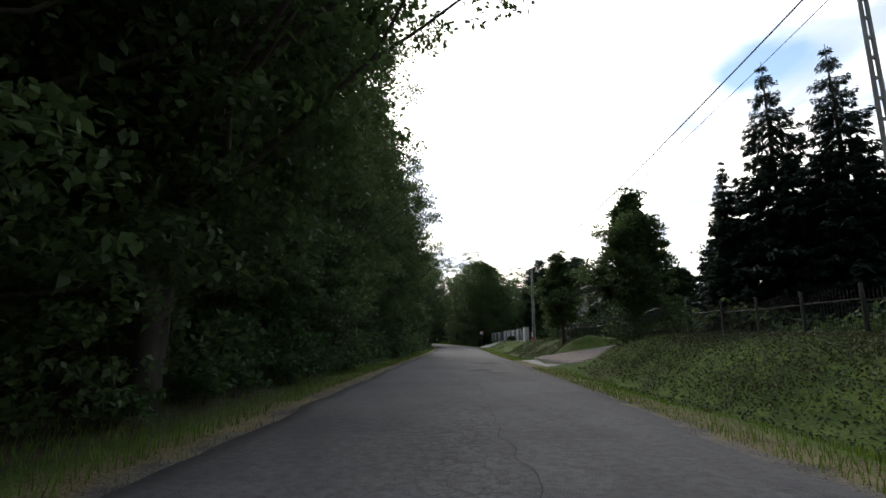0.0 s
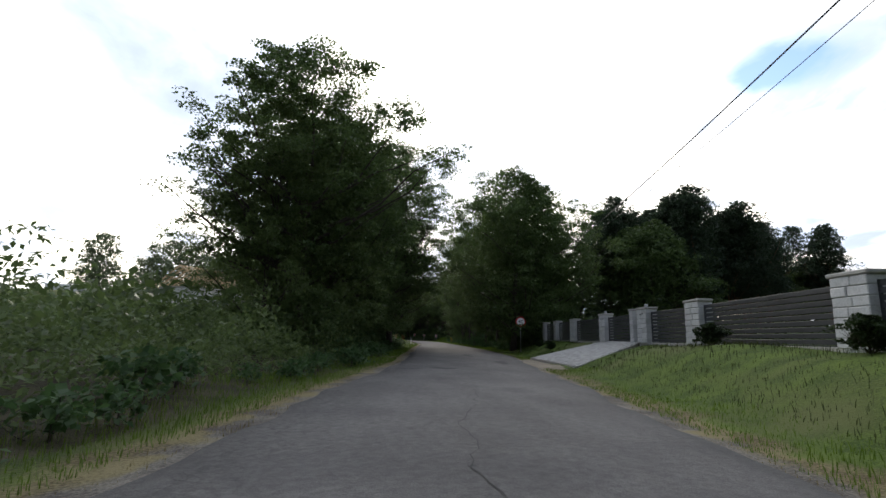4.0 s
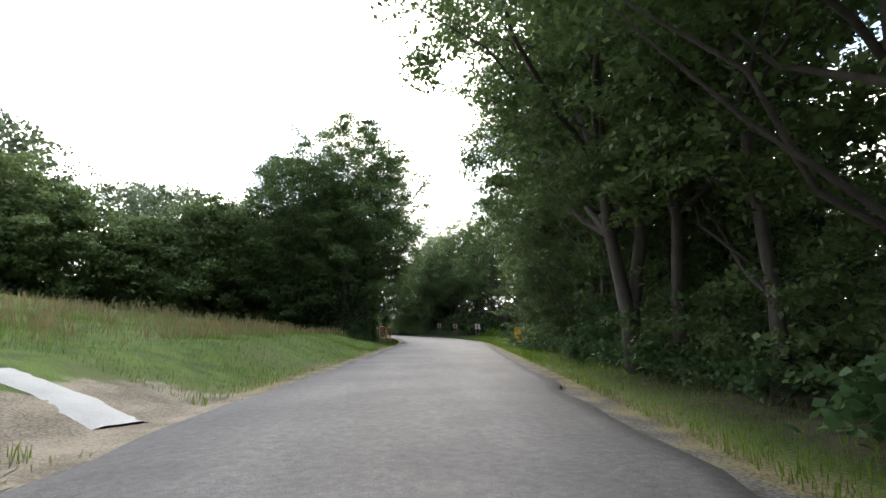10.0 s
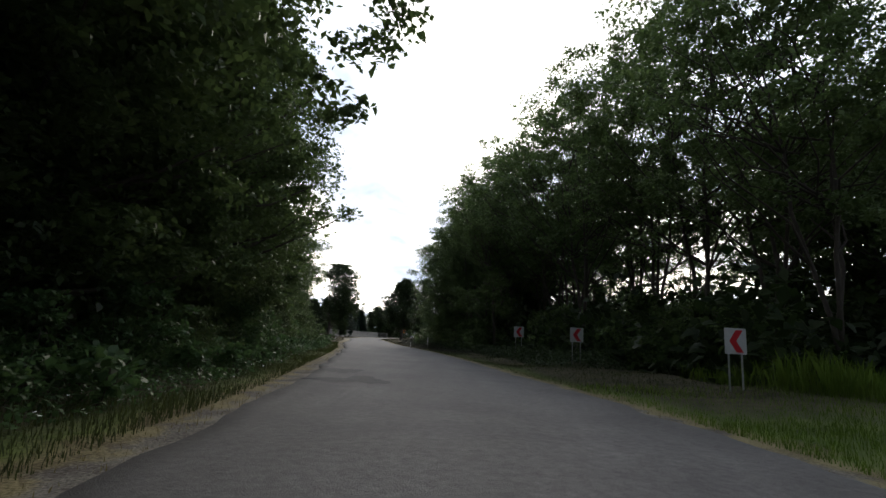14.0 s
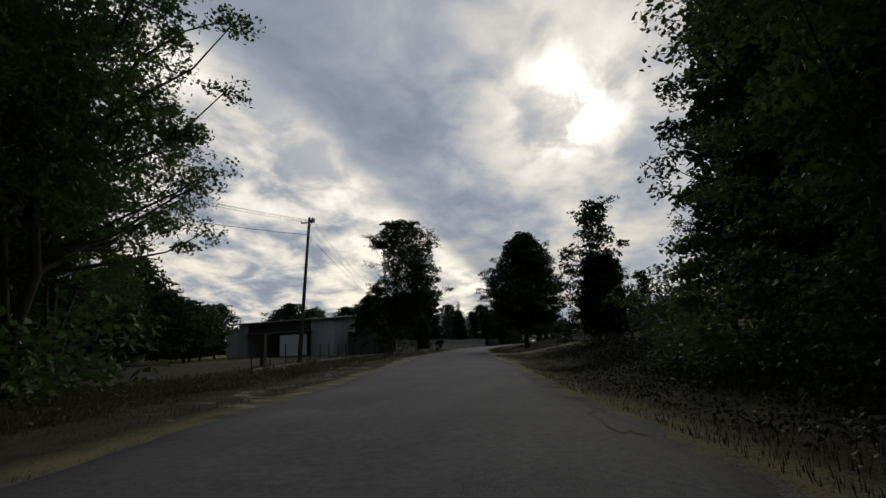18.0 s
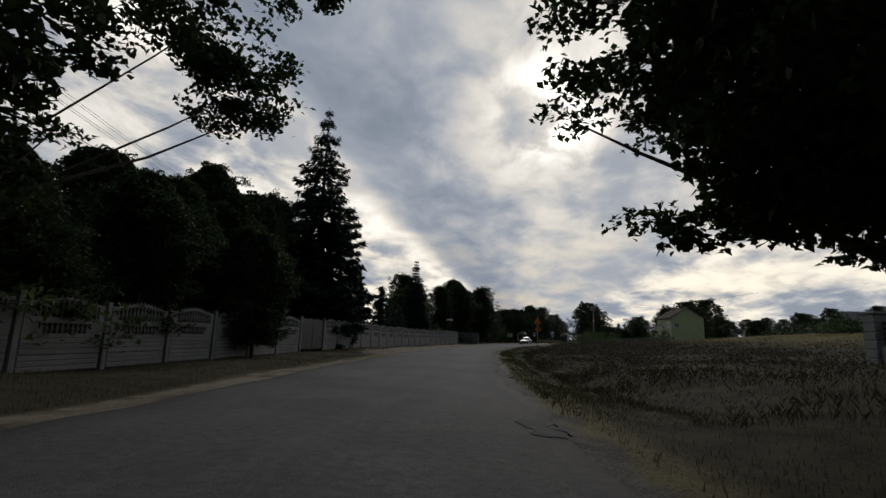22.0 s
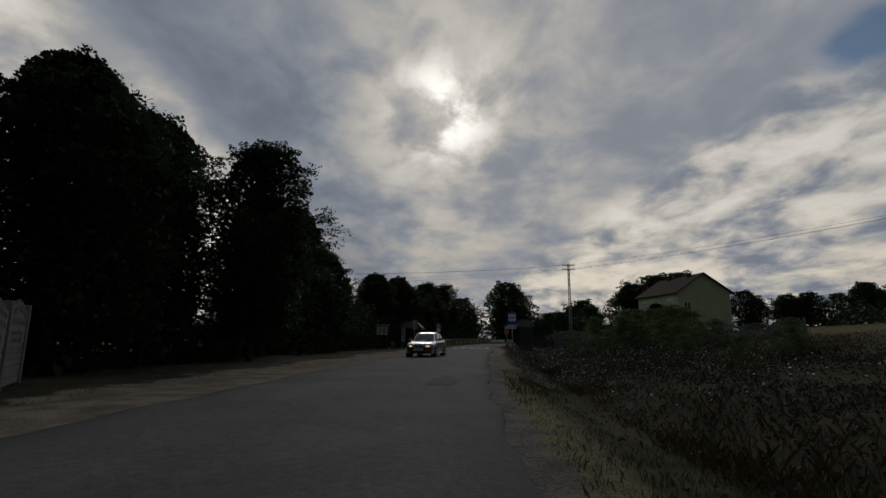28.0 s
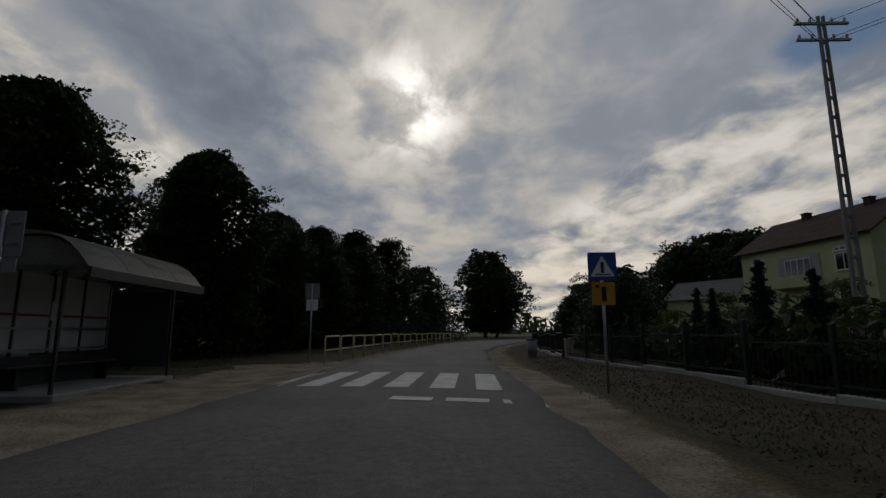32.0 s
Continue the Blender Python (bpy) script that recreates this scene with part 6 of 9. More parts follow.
part("dormer", prism([(-1.9, 3.0), (1.9, 3.0), (1.9, 5.3), (-1.9, 5.3)], -4.5, -0.6, pose(0, 0, 0, 0, 0, -90)), WOOD_DARK, villa)
part("dormer_roof", prism([(-2.3, 5.3), (2.3, 5.3), (2.3, 5.45), (-2.3, 5.45)], -5.2, -0.3, pose(0, 0, 0.15, 0, 0, -90) @ pose(0, 0, 0, -7, 0, 0)), ROOF_ETERNIT, villa)
window(villa, pose(-4.55, -0.2, 4.0, 0, 0, -90), 1.8, 1.9, 2)


def shell_house():
    """Unplastered house with an open rafter roof on the slope."""
    x, y = -30.75, 57.6
    root = thing("unfinished_house", "unfinished house of pale blocks under bare wooden rafters on the slope", "house", m=pose(x, y, 4.5, 0, 0, 60))
    w, d, h = 13.0, 9.0, 3.3
    walls = bmesh.new()
    front = [(-w / 2, -w / 2 + 3.2), (-w / 2 + 5.0, -w / 2 + 7.2), (w / 2 - 3.4, w / 2 - 2.9), (w / 2 - 0.7, w / 2)]
    for a, b in front:
        box(walls, (a, -d / 2, -1.5), (b, -d / 2 + 0.3, h))
    box(walls, (-w / 2, -d / 2 + 0.02, 2.5), (w / 2, -d / 2 + 0.28, h))
    box(walls, (-w / 2, -d / 2 + 0.02, -1.5), (w / 2, -d / 2 + 0.28, 0.0))
    box(walls, (-w / 2, d / 2 - 0.3, -1.5), (w / 2, d / 2, h))
    box(walls, (-w / 2, -d / 2, -1.5), (-w / 2 + 0.3, d / 2, h)), box(walls, (w / 2 - 0.3, -d / 2, -1.5), (w / 2, d / 2, h))
    part("wall", walls, BLOCK, root)
    block = bm_mesh("block", boxes(((-0.295, -0.02, 0), (0.295, 0.02, 0.23)), bevel=0.008), BLOCK)
    for r in range(13):
        for a, b in ((w / 2 - 3.4, w / 2 - 2.9), (w / 2 - 0.7, w / 2), (-w / 2 + 5.0, -w / 2 + 7.2)):
            n = max(1, round((b - a) / 0.6))
            for k in range(n):
                piece("block", block, root, pose(a + (k + 0.5) * (b - a) / n, -d / 2 - 0.012, r * 0.25 + 0.01) @ Matrix.Diagonal(((b - a) / n / 0.6, 1, 1, 1)))
    part("ring_beam", boxes(((-w / 2 - 0.03, -d / 2 - 0.03, h), (w / 2 + 0.03, d / 2 + 0.03, h + 0.28)), bevel=0.01), CONCRETE, root)
    rafter = bm_mesh("rafter", boxes(((-0.04, -6.2, -0.09), (0.04, 0, 0.09))), WOOD_NEW)
    slope = 33
    for k in range(15):
        xx = -w / 2 - 0.7 + k * (w + 1.4) / 14
        for s in (0, 180):
            piece("rafter", rafter, root, Matrix.Translation((xx, 0, h + 0.28 + 3.15)) @ pose(0, 0, 0, 0, 0, s) @ pose(0, 0, 0, slope, 0, 0))
    batten = bm_mesh("batten", boxes(((-w / 2 - 0.9, -0.03, 0.09), (w / 2 + 0.9, 0.03, 0.13))), WOOD_NEW)
    for k in range(15):
        for s in (0, 180):
            piece("batten", batten, root, Matrix.Translation((0, 0, h + 0.28 + 3.15)) @ pose(0, 0, 0, 0, 0, s) @ pose(0, 0, 0, slope, 0, 0) @ pose(0, -0.25 - k * 0.41, 0))
    part("fascia", boxes(((-w / 2 - 0.9, -5.25, h - 0.05), (w / 2 + 0.9, -5.2, h + 0.12))), WOOD_NEW, root, "pale fascia board")


shell_house()


def container():
    root = thing("site_container", "white site container standing on the grassy rise", "container", m=pose(-52.4, 58.6, land_z(-52.4, 58.6) - 0.1, 0, 0, 22))
    part("body", boxes(((-3.0, -1.2, 0.15), (3.0, 1.2, 2.6)), bevel=0.03), PAINT_WHITE, root)
    for x in (-2.98, 0, 2.98):
        part("rib", boxes(((x - 0.05, -1.24, 0.15), (x + 0.05, -1.2, 2.6))), PAINT_WHITE, root)
    part("door", boxes(((1.2, -1.23, 0.2), (2.1, -1.205, 2.2)), bevel=0.006), PLASTIC_GREY, root, "grey door")
    for x in (-2.6, 2.6):
        part("foot", boxes(((x - 0.2, -1.1, -0.4), (x + 0.2, 1.1, 0.16))), CONCRETE, root)


container()


# utility poles and their lines
def cable(name, a, b, sag, label, r=0.014):
    a, b = Vector(a), Vector(b)
    pts = [a.lerp(b, k / 20) - Vector((0, 0, sag * 4 * (k / 20) * (1 - k / 20))) for k in range(21)]
    tagged(new(name, bm_mesh(name, tubes((pts, r), seg=5), WIRE)), label, "cable", "overhead lines")


def lattice_pole(x, y, top, label, lamp_arm=None, lean=(0, 0), mat=None, arms=(0.3,), yaw=None):
    """A two-legged concrete pole with rungs, cross-arms with insulators and, where it has one, a street lamp."""
    z = land_z(x, y)
    root = thing("utility_pole", label, "utility pole", "utility poles", m=pose(x, y, z, lean[1], lean[0], road_yaw(y) if yaw is None else yaw))
    h = top - z
    mat = mat or CONCRETE
    for s in (-1, 1):
        part("leg", tubes(([(s * 0.13, 0, -0.4), (s * 0.07, 0, h)], [0.07, 0.05]), seg=6), mat, root)
    for k in range(int(h / 0.55)):
        q = 0.13 - 0.06 * k * 0.55 / h
        part("rung", boxes(((-q, -0.03, 0.3 + k * 0.55), (q, 0.03, 0.38 + k * 0.55))), mat, root)
    for a in arms:
        arm = part("cross_arm", boxes(((-0.75, -0.04, h - a), (0.75, 0.04, h - a + 0.07)), bevel=0.005), ZINC, root)
        for k in (-0.65, -0.3, 0.3, 0.65):
            part("insulator", tubes(([(k, 0, h - a + 0.07), (k, 0, h - a + 0.12), (k, 0, h - a + 0.2)], [0.02, 0.045, 0.03])), PAINT_WHITE, arm)
    if lamp_arm:
        dx, rise = lamp_arm
        part("lamp_arm", tubes(([(0, 0, h - 0.5), (dx * 0.5, 0, h - 0.5 + rise * 0.8), (dx, 0, h - 0.5 + rise)], 0.025)), ZINC, root)
        s = 1 if dx > 0 else -1
        part("lamp_head", prism(rounded([(dx, h - 0.56 + rise), (dx + s * 0.55, h - 0.52 + rise), (dx + s * 0.55, h - 0.44 + rise), (dx, h - 0.40 + rise)], 0.03), -0.12, 0.12), PLASTIC_GREY, root, "street lamp head")
    return root


def wood_pole(x, y, top, tip, label, r=0.13):
    z = land_z(x, y)
    root = thing("utility_pole", label, "utility pole", "utility poles", m=pose(x, y, z))
    h = top - z
    tx, ty = tip[0] - x, tip[1] - y
    part("pole", tubes(([(0, 0, -0.4), (tx / 2, ty / 2, h / 2), (tx, ty, h)], [r * 1.25, r, r * 0.8]), seg=10), WOOD_POLE, root, smooth=True)
    arm = part("cross_arm", boxes(((tx - 0.75, ty - 0.05, h - 0.45), (tx + 0.5, ty + 0.05, h - 0.36)), bevel=0.006), ZINC, root)
    for k in (-0.7, -0.35, 0.4):
        part("insulator", tubes(([(tx + k, ty, h - 0.36), (tx + k, ty, h - 0.30), (tx + k, ty, h - 0.2)], [0.02, 0.05, 0.03])), PAINT_WHITE, arm)
    part("lamp_arm", tubes(([(tx, ty, h - 0.9), (tx + 0.35, ty - 0.2, h - 0.35)], 0.025)), ZINC, root)
    part("lamp_head", tubes(([(tx + 0.3, ty - 0.18, h - 0.42), (tx + 0.55, ty - 0.3, h - 0.22)], [0.12, 0.17])), PLASTIC_GREY, root, "round street lamp head")
    part("cable_loop", tubes(([(tx * 0.86, ty * 0.86, h * 0.86), (tx * 0.84 + 0.3, ty * 0.84, h * 0.82), (tx * 0.8, ty * 0.8, h * 0.78)], 0.02)), WIRE, root)
    return root


lattice_pole(0.0, -28.5, 9.4, "concrete lamp post beside the stone fence", (-1.2, 0.45), arms=())
lattice_pole(-9.1, -73.4, 11.0, "concrete power pole on the grass bank", None)
lattice_pole(14.0, 24.0, 10.5, "concrete power pole among the trees", None)
lattice_pole(7.1, 340.1, 9.8, "concrete power pole by the bus stop", None, arms=(0.25, 0.75))
wood_pole(-17.6, 186.2, 11.8, (-18.7, 189.4), "leaning tarred wooden pole with a round lamp beside the farmyard")
lattice_pole(-38.0, 262.0, 11.0, "concrete power pole behind the garden houses", None, mat=WOOD_POLE)
for k, (dx, dz) in enumerate(((-0.3, 0.0), (0.3, -0.15))):
    cable("overhead_line", (-9.3 + dx, -73.4, 10.7 + dz), (0.0 + dx * 0.3, -28.5, 9.4 + dz * 4), 0.5, "black overhead cable between two concrete poles", 0.026 if k == 0 else 0.012)
    cable("overhead_line", (0.0 + dx * 0.3, -28.5, 9.4 + dz * 4), (14.0 + dx, 24, 10.2), 0.7, "black overhead cable between two concrete poles", 0.026 if k == 0 else 0.012)
    cable("overhead_line", (-9.3 + dx, -73.4, 10.7 + dz), (-20 + dx, -120, 9.6), 0.6, "black overhead cable between two concrete poles", 0.026 if k == 0 else 0.012)
for k in range(4):
    cable("overhead_line", (-19.4 + k * 0.35, 189.4, 11.6 - 0.18 * (k % 2)), (-30.5 + k * 0.35, 150, 11.4), 0.8, "thin line over the farmyard", 0.009)
    cable("overhead_line", (-19.4 + k * 0.35, 189.4, 11.6 - 0.18 * (k % 2)), (-38.5 + k * 0.35, 262, 10.8), 1.0, "thin line over the farmyard", 0.009)
cable("overhead_line", (-18.5, 188.8, 10.2), (-30, 150, 9.6), 0.9, "thick cable over the farmyard", 0.02)
lattice_pole(-27.6, 268.0, 7.0, "grey concrete pole behind the garden fence", None)
cable("overhead_line", (-24.0, 236.0, 9.0), (-27.6, 268.0, 6.8), 0.7, "thick cable along the gardens", 0.02)
cable("overhead_line", (-27.6, 268.0, 6.8), (-23.0, 315.0, 8.0), 0.7, "thick cable along the gardens", 0.02)
cable("overhead_line", (-18.5, 188.8, 10.2), (-38, 262, 9.4), 0.9, "thick cable over the farmyard", 0.016)
for k, z in enumerate((9.35, 8.85, 8.75)):
    cable("overhead_line", (6.9, 340.1, z + 0.3), (-18.5 - k * 0.3, 323.0, 6.0 - 0.4 * k), 0.25, "dark overhead line crossing the street", 0.014 if k == 0 else 0.008)
    cable("overhead_line", (7.3, 340.1, z + 0.3), (30.0, 300.0, 10.4), 0.6, "thin overhead line to the houses", 0.008)
tagged(new("marker_rod", bm_mesh("marker_rod", tubes(([(-21.2, -52.6, -0.2), (-21.15, -52.6, 3.1)], 0.022)), PAINT_PALE)), "thin pale rod standing at the wood's edge", "rod")
for x, y in ((-21.0, -55.4),):
    tagged(new("marker_rod", bm_mesh("marker_rod", tubes(([(x, y, -0.2), (x, y, 2.0)], 0.02)), PAINT_PALE)), "thin pale rod standing at the wood's edge", "rod")


# small things on the verges
def cabinet(x, y):
    root = thing("cable_cabinet", "grey plastic cable cabinet on the grassy bank", "cabinet", m=stand(x, y))
    part("body", boxes(((-0.3, -0.14, 0.15), (0.3, 0.14, 1.15)), bevel=0.02), PLASTIC_GREY, root)
    part("plinth", boxes(((-0.28, -0.12, -0.3), (0.28, 0.12, 0.16)), bevel=0.01), CONCRETE, root)
    part("roof", boxes(((-0.33, -0.17, 1.15), (0.33, 0.17, 1.2)), bevel=0.015), PLASTIC_GREY, root)
    part("door", boxes(((-0.26, -0.155, 0.2), (0.26, -0.141, 1.1)), bevel=0.004), PLASTIC_GREY, root)


cabinet(-5.2, 26.6)


def hydrant(x, y):
    root = thing("hydrant", "red and white hydrant on the lawn", "hydrant", m=stand(x, y))
    part("foot", tubes(([(0, 0, -0.1), (0, 0, 0.45)], 0.09), seg=12), SIGN_RED, root)
    part("barrel", tubes(([(0, 0, 0.45), (0, 0, 0.9)], 0.08), seg=12), PAINT_WHITE, root)
    part("cap", tubes(([(0, 0, 0.9), (0, 0, 0.98), (0, 0, 1.05)], [0.12, 0.12, 0.05]), seg=12), SIGN_RED, root)


hydrant(-2.6, -34.4)
tagged(new("marker_peg", bm_mesh("marker_peg", boxes(((0.5, 44.4, 0.0), (0.56, 44.46, 1.05)), bevel=0.01), PAINT_WHITE)), "grey-white marker peg in the grass", "peg")
for x, y, h in ((6.0, 154.9, 1.05), (3.9, 157.3, 0.6), (8.8, 158.4, 0.9)):
    z = land_z(x, y)
    tagged(new("marker_peg", bm_mesh("marker_peg", tubes(([(x, y, z - 0.1), (x, y, z + h)], 0.02)), PAINT_WHITE)), "thin white marker peg in the grass", "peg")


def track(name, pts, width, mat, label, lift=0.03):
    """A worn track that lies on the ground."""
    bm = bmesh.new()
    rnd = random.Random(8)
    last = None
    dense = []
    for (x0, y0), (x1, y1) in zip(pts, pts[1:]):
        dense += [(x0 + (x1 - x0) * k / 10, y0 + (y1 - y0) * k / 10) for k in range(10)]
    dense.append(pts[-1])
    for i, (x, y) in enumerate(dense):
        nx, ny = dense[min(i + 1, len(dense) - 1)], dense[max(i - 1, 0)]
        d = Vector((nx[0] - ny[0], nx[1] - ny[1])).normalized()
        ring = []
        for s in (-1, -0.5, 0, 0.5, 1):
            w = width * s * (0.5 + (rnd.uniform(-0.05, 0.05) if abs(s) == 1 else 0))
            px, py = x - d.y * w, y + d.x * w
            ring.append(bm.verts.new((px, py, land_z(px, py) + lift - (0.06 if abs(s) == 1 else 0))))
        if last:
            for a in range(4):
                bm.faces.new((last[a], last[a + 1], ring[a + 1], ring[a]))
        last = ring
    return tagged(new(name, bm_mesh(name, bm, mat, True)), label, "track", kind="structure")


track("sandy_track", CLEAR_WAYS[0][0], 3.0, SAND, "sandy track climbing the meadow")
track("culvert_edge", CLEAR_WAYS[1][0], 0.9, CONCRETE_PALE, "pale flat concrete culvert edge beside the track", 0.03)
track("gravel_apron", [(-0.95, -10.9), (-0.1, -6.8), (0.6, -2.7)], 1.5, SAND, "worn gravel apron before the grey drive", 0.02)
track("concrete_apron", [(-12.75, -62.0), (-12.0, -58.4), (-11.25, -54.9)], 0.95, CONCRETE, "strip of worn concrete along the brown drive", 0.03)
blot("track_mouth", 2.5, 48.8, 1.1, 2.6, 64, SAND, "sandy gravel mouth of the track at the road", 0.15)


# yellow tube barriers
def barrier(x0, y0, x1, y1, z0, z1, mat, label, group):
    a, b = Vector((x0, y0, z0)), Vector((x1, y1, z1))
    L = (b.xy - a.xy).length
    yaw = math.degrees(math.atan2(y1 - y0, x1 - x0))
    root = thing("tube_barrier", label, "barrier", group, m=pose(x0, y0, z0, 0, -math.degrees(math.atan2(z1 - z0, L)), yaw))
    H = 1.1
    out = [(0.03, 0, -0.35), (0.03, 0, H - 0.12), (0.06, 0, H - 0.04), (0.14, 0, H), (L - 0.14, 0, H), (L - 0.06, 0, H - 0.04), (L - 0.03, 0, H - 0.12), (L - 0.03, 0, -0.35)]
    part("frame", tubes((out, 0.032), seg=8), mat, root, smooth=True)
    part("bottom_rail", tubes(([(0.03, 0, 0.12), (L - 0.03, 0, 0.12)], 0.024)), mat, root)
    bar = bm_mesh("bar", tubes(([(0, 0, 0.12), (0, 0, H)], 0.009), seg=6), mat if mat is PAINT_YELLOW else RUST)
    n = int(L / 0.145)
    for k in range(1, n):
        piece("bar", bar, root, pose(k * L / n, 0, 0))


g1 = "yellow barriers beside the wood"
barrier(14.52, 79.4, 14.85, 81.75, 0.08, 0.10, PAINT_YELLOW, "bright yellow tube barrier in the grass", g1)
barrier(14.86, 81.85, 15.1, 84.2, 0.10, 0.12, PAINT_YELLOW, "bright yellow tube barrier in the grass", g1)
g2 = "rusty barriers at the bend"
barrier(5.44, 94.85, 4.98, 92.95, 0.22, 0.26, PAINT_RUST, "rusty yellow tube barrier under the trees", g2)
barrier(4.95, 92.87, 4.45, 91.0, 0.26, 0.32, PAINT_RUST, "rusty yellow tube barrier under the trees", g2)


# chevron boards
def chevron(x, y, z, size=0.72):
    g = land_z(x, y)
    root = thing("chevron_board", "white chevron board with a red arrow on two posts", "road sign", "chevron boards", m=pose(x, y, g, 0, 0, road_yaw(y) + 4))
    h = z - g
    for s in (-0.22, 0.22):
        part("post", tubes(([(s, 0.04, -0.3), (s, 0.04, h + 0.2)], 0.025)), ZINC, root)
    part("board", prism(shift(plate(size, size, 0.03), h), -0.004, 0.012), SIGN_SHADED_WHITE, root)
    q = size / 2
    arrow = [(-0.36 * q, 0), (0.28 * q, 0.86 * q), (0.92 * q, 0.86 * q), (0.28 * q, 0), (0.92 * q, -0.86 * q), (0.28 * q, -0.86 * q)]
    part("arrow", prism(shift([(x2 - 0.24 * q, z2) for x2, z2 in arrow], h), -0.009, -0.005), SIGN_RED, root)


for p in ((16.99, 113.5, 1.46), (15.24, 124.7, 1.62), (13.46, 133.8, 1.8)):
    chevron(*p)


# log cottage beyond the bend
def cottage():
    root = thing("log_cottage", "old dark log cottage with a grey sheet roof", "cottage", m=pose(34.3, 112.2, 0.3, 0, 0, 0))
    w, d, eave, ridge = 12.0, 7.0, 4.1, 6.95
    log = bm_mesh("log", tubes(([(-0.5, 0, 0), (0.5, 0, 0)], 0.135), seg=8), WOOD_DARK)
    for k in range(15):
        z = 0.14 + k * 0.262
        for s in (-1, 1):
            piece("log", log, root, pose(0, s * d / 2, z) @ Matrix.Diagonal((w + 0.3, 1, 1, 1)))
            piece("log", log, root, pose(s * w / 2, 0, z + 0.1, 0, 0, 90) @ Matrix.Diagonal((d + 0.3, 1, 1, 1)))
    part("lining", boxes(((-w / 2 + 0.05, -d / 2 + 0.05, -0.4), (w / 2 - 0.05, d / 2 - 0.05, eave))), WOOD_DARK, root)
    board = bm_mesh("gable_board", boxes(((-0.02, -0.085, 0), (0.02, 0.085, 1)), bevel=0.004), WOOD_GREY)
    for s in (-1, 1):
        for k in range(40):
            y = -d / 2 + 0.09 + k * 0.18
            hh = (ridge - eave) * (1 - abs(y) / (d / 2)) + 0.05
            piece("gable_board", board, root, pose(s * (w / 2 + 0.02), y, eave - 0.05) @ Matrix.Diagonal((1, 1, hh, 1)))
    slope = math.degrees(math.atan2(ridge - eave, d / 2))
    L = (d / 2 + 0.55) / math.cos(math.radians(slope))
    for s in (0, 180):
        m = Matrix.Translation((0, 0, ridge)) @ pose(0, 0, 0, 0, 0, s) @ pose(0, 0, 0, slope, 0, 0)
        part("roof", boxes(((-w / 2 - 0.5, -L, 0.0), (w / 2 + 0.5, 0, 0.05))), ROOF_GREY, root).matrix_basis = m
        rib = bm_mesh("roof_rib", boxes(((-0.02, -L, 0.052), (0.02, 0, 0.087))), ROOF_GREY)
        for k in range(26):
            piece("roof_rib", rib, root, m @ pose(-w / 2 - 0.45 + k * (w + 0.9) / 25, 0, 0))
    part("chimney", boxes(((1.4, -0.3, ridge - 0.6), (2.0, 0.3, ridge + 0.7)), ((1.34, -0.36, ridge + 0.6), (2.06, 0.36, ridge + 0.7)), bevel=0.01), CONCRETE, root)
    window(root, pose(-w / 2 - 0.16, -1.2, 1.75, 0, 0, -90), 0.95, 1.35, 1)
    window(root, pose(-w / 2 - 0.16, 1.6, 1.75, 0, 0, -90), 0.95, 1.35, 1)
    for x in (-3.5, 0.2, 3.5):
        window(root, pose(x, -d / 2 - 0.16, 1.75), 1.0, 1.35, 1)


cottage()


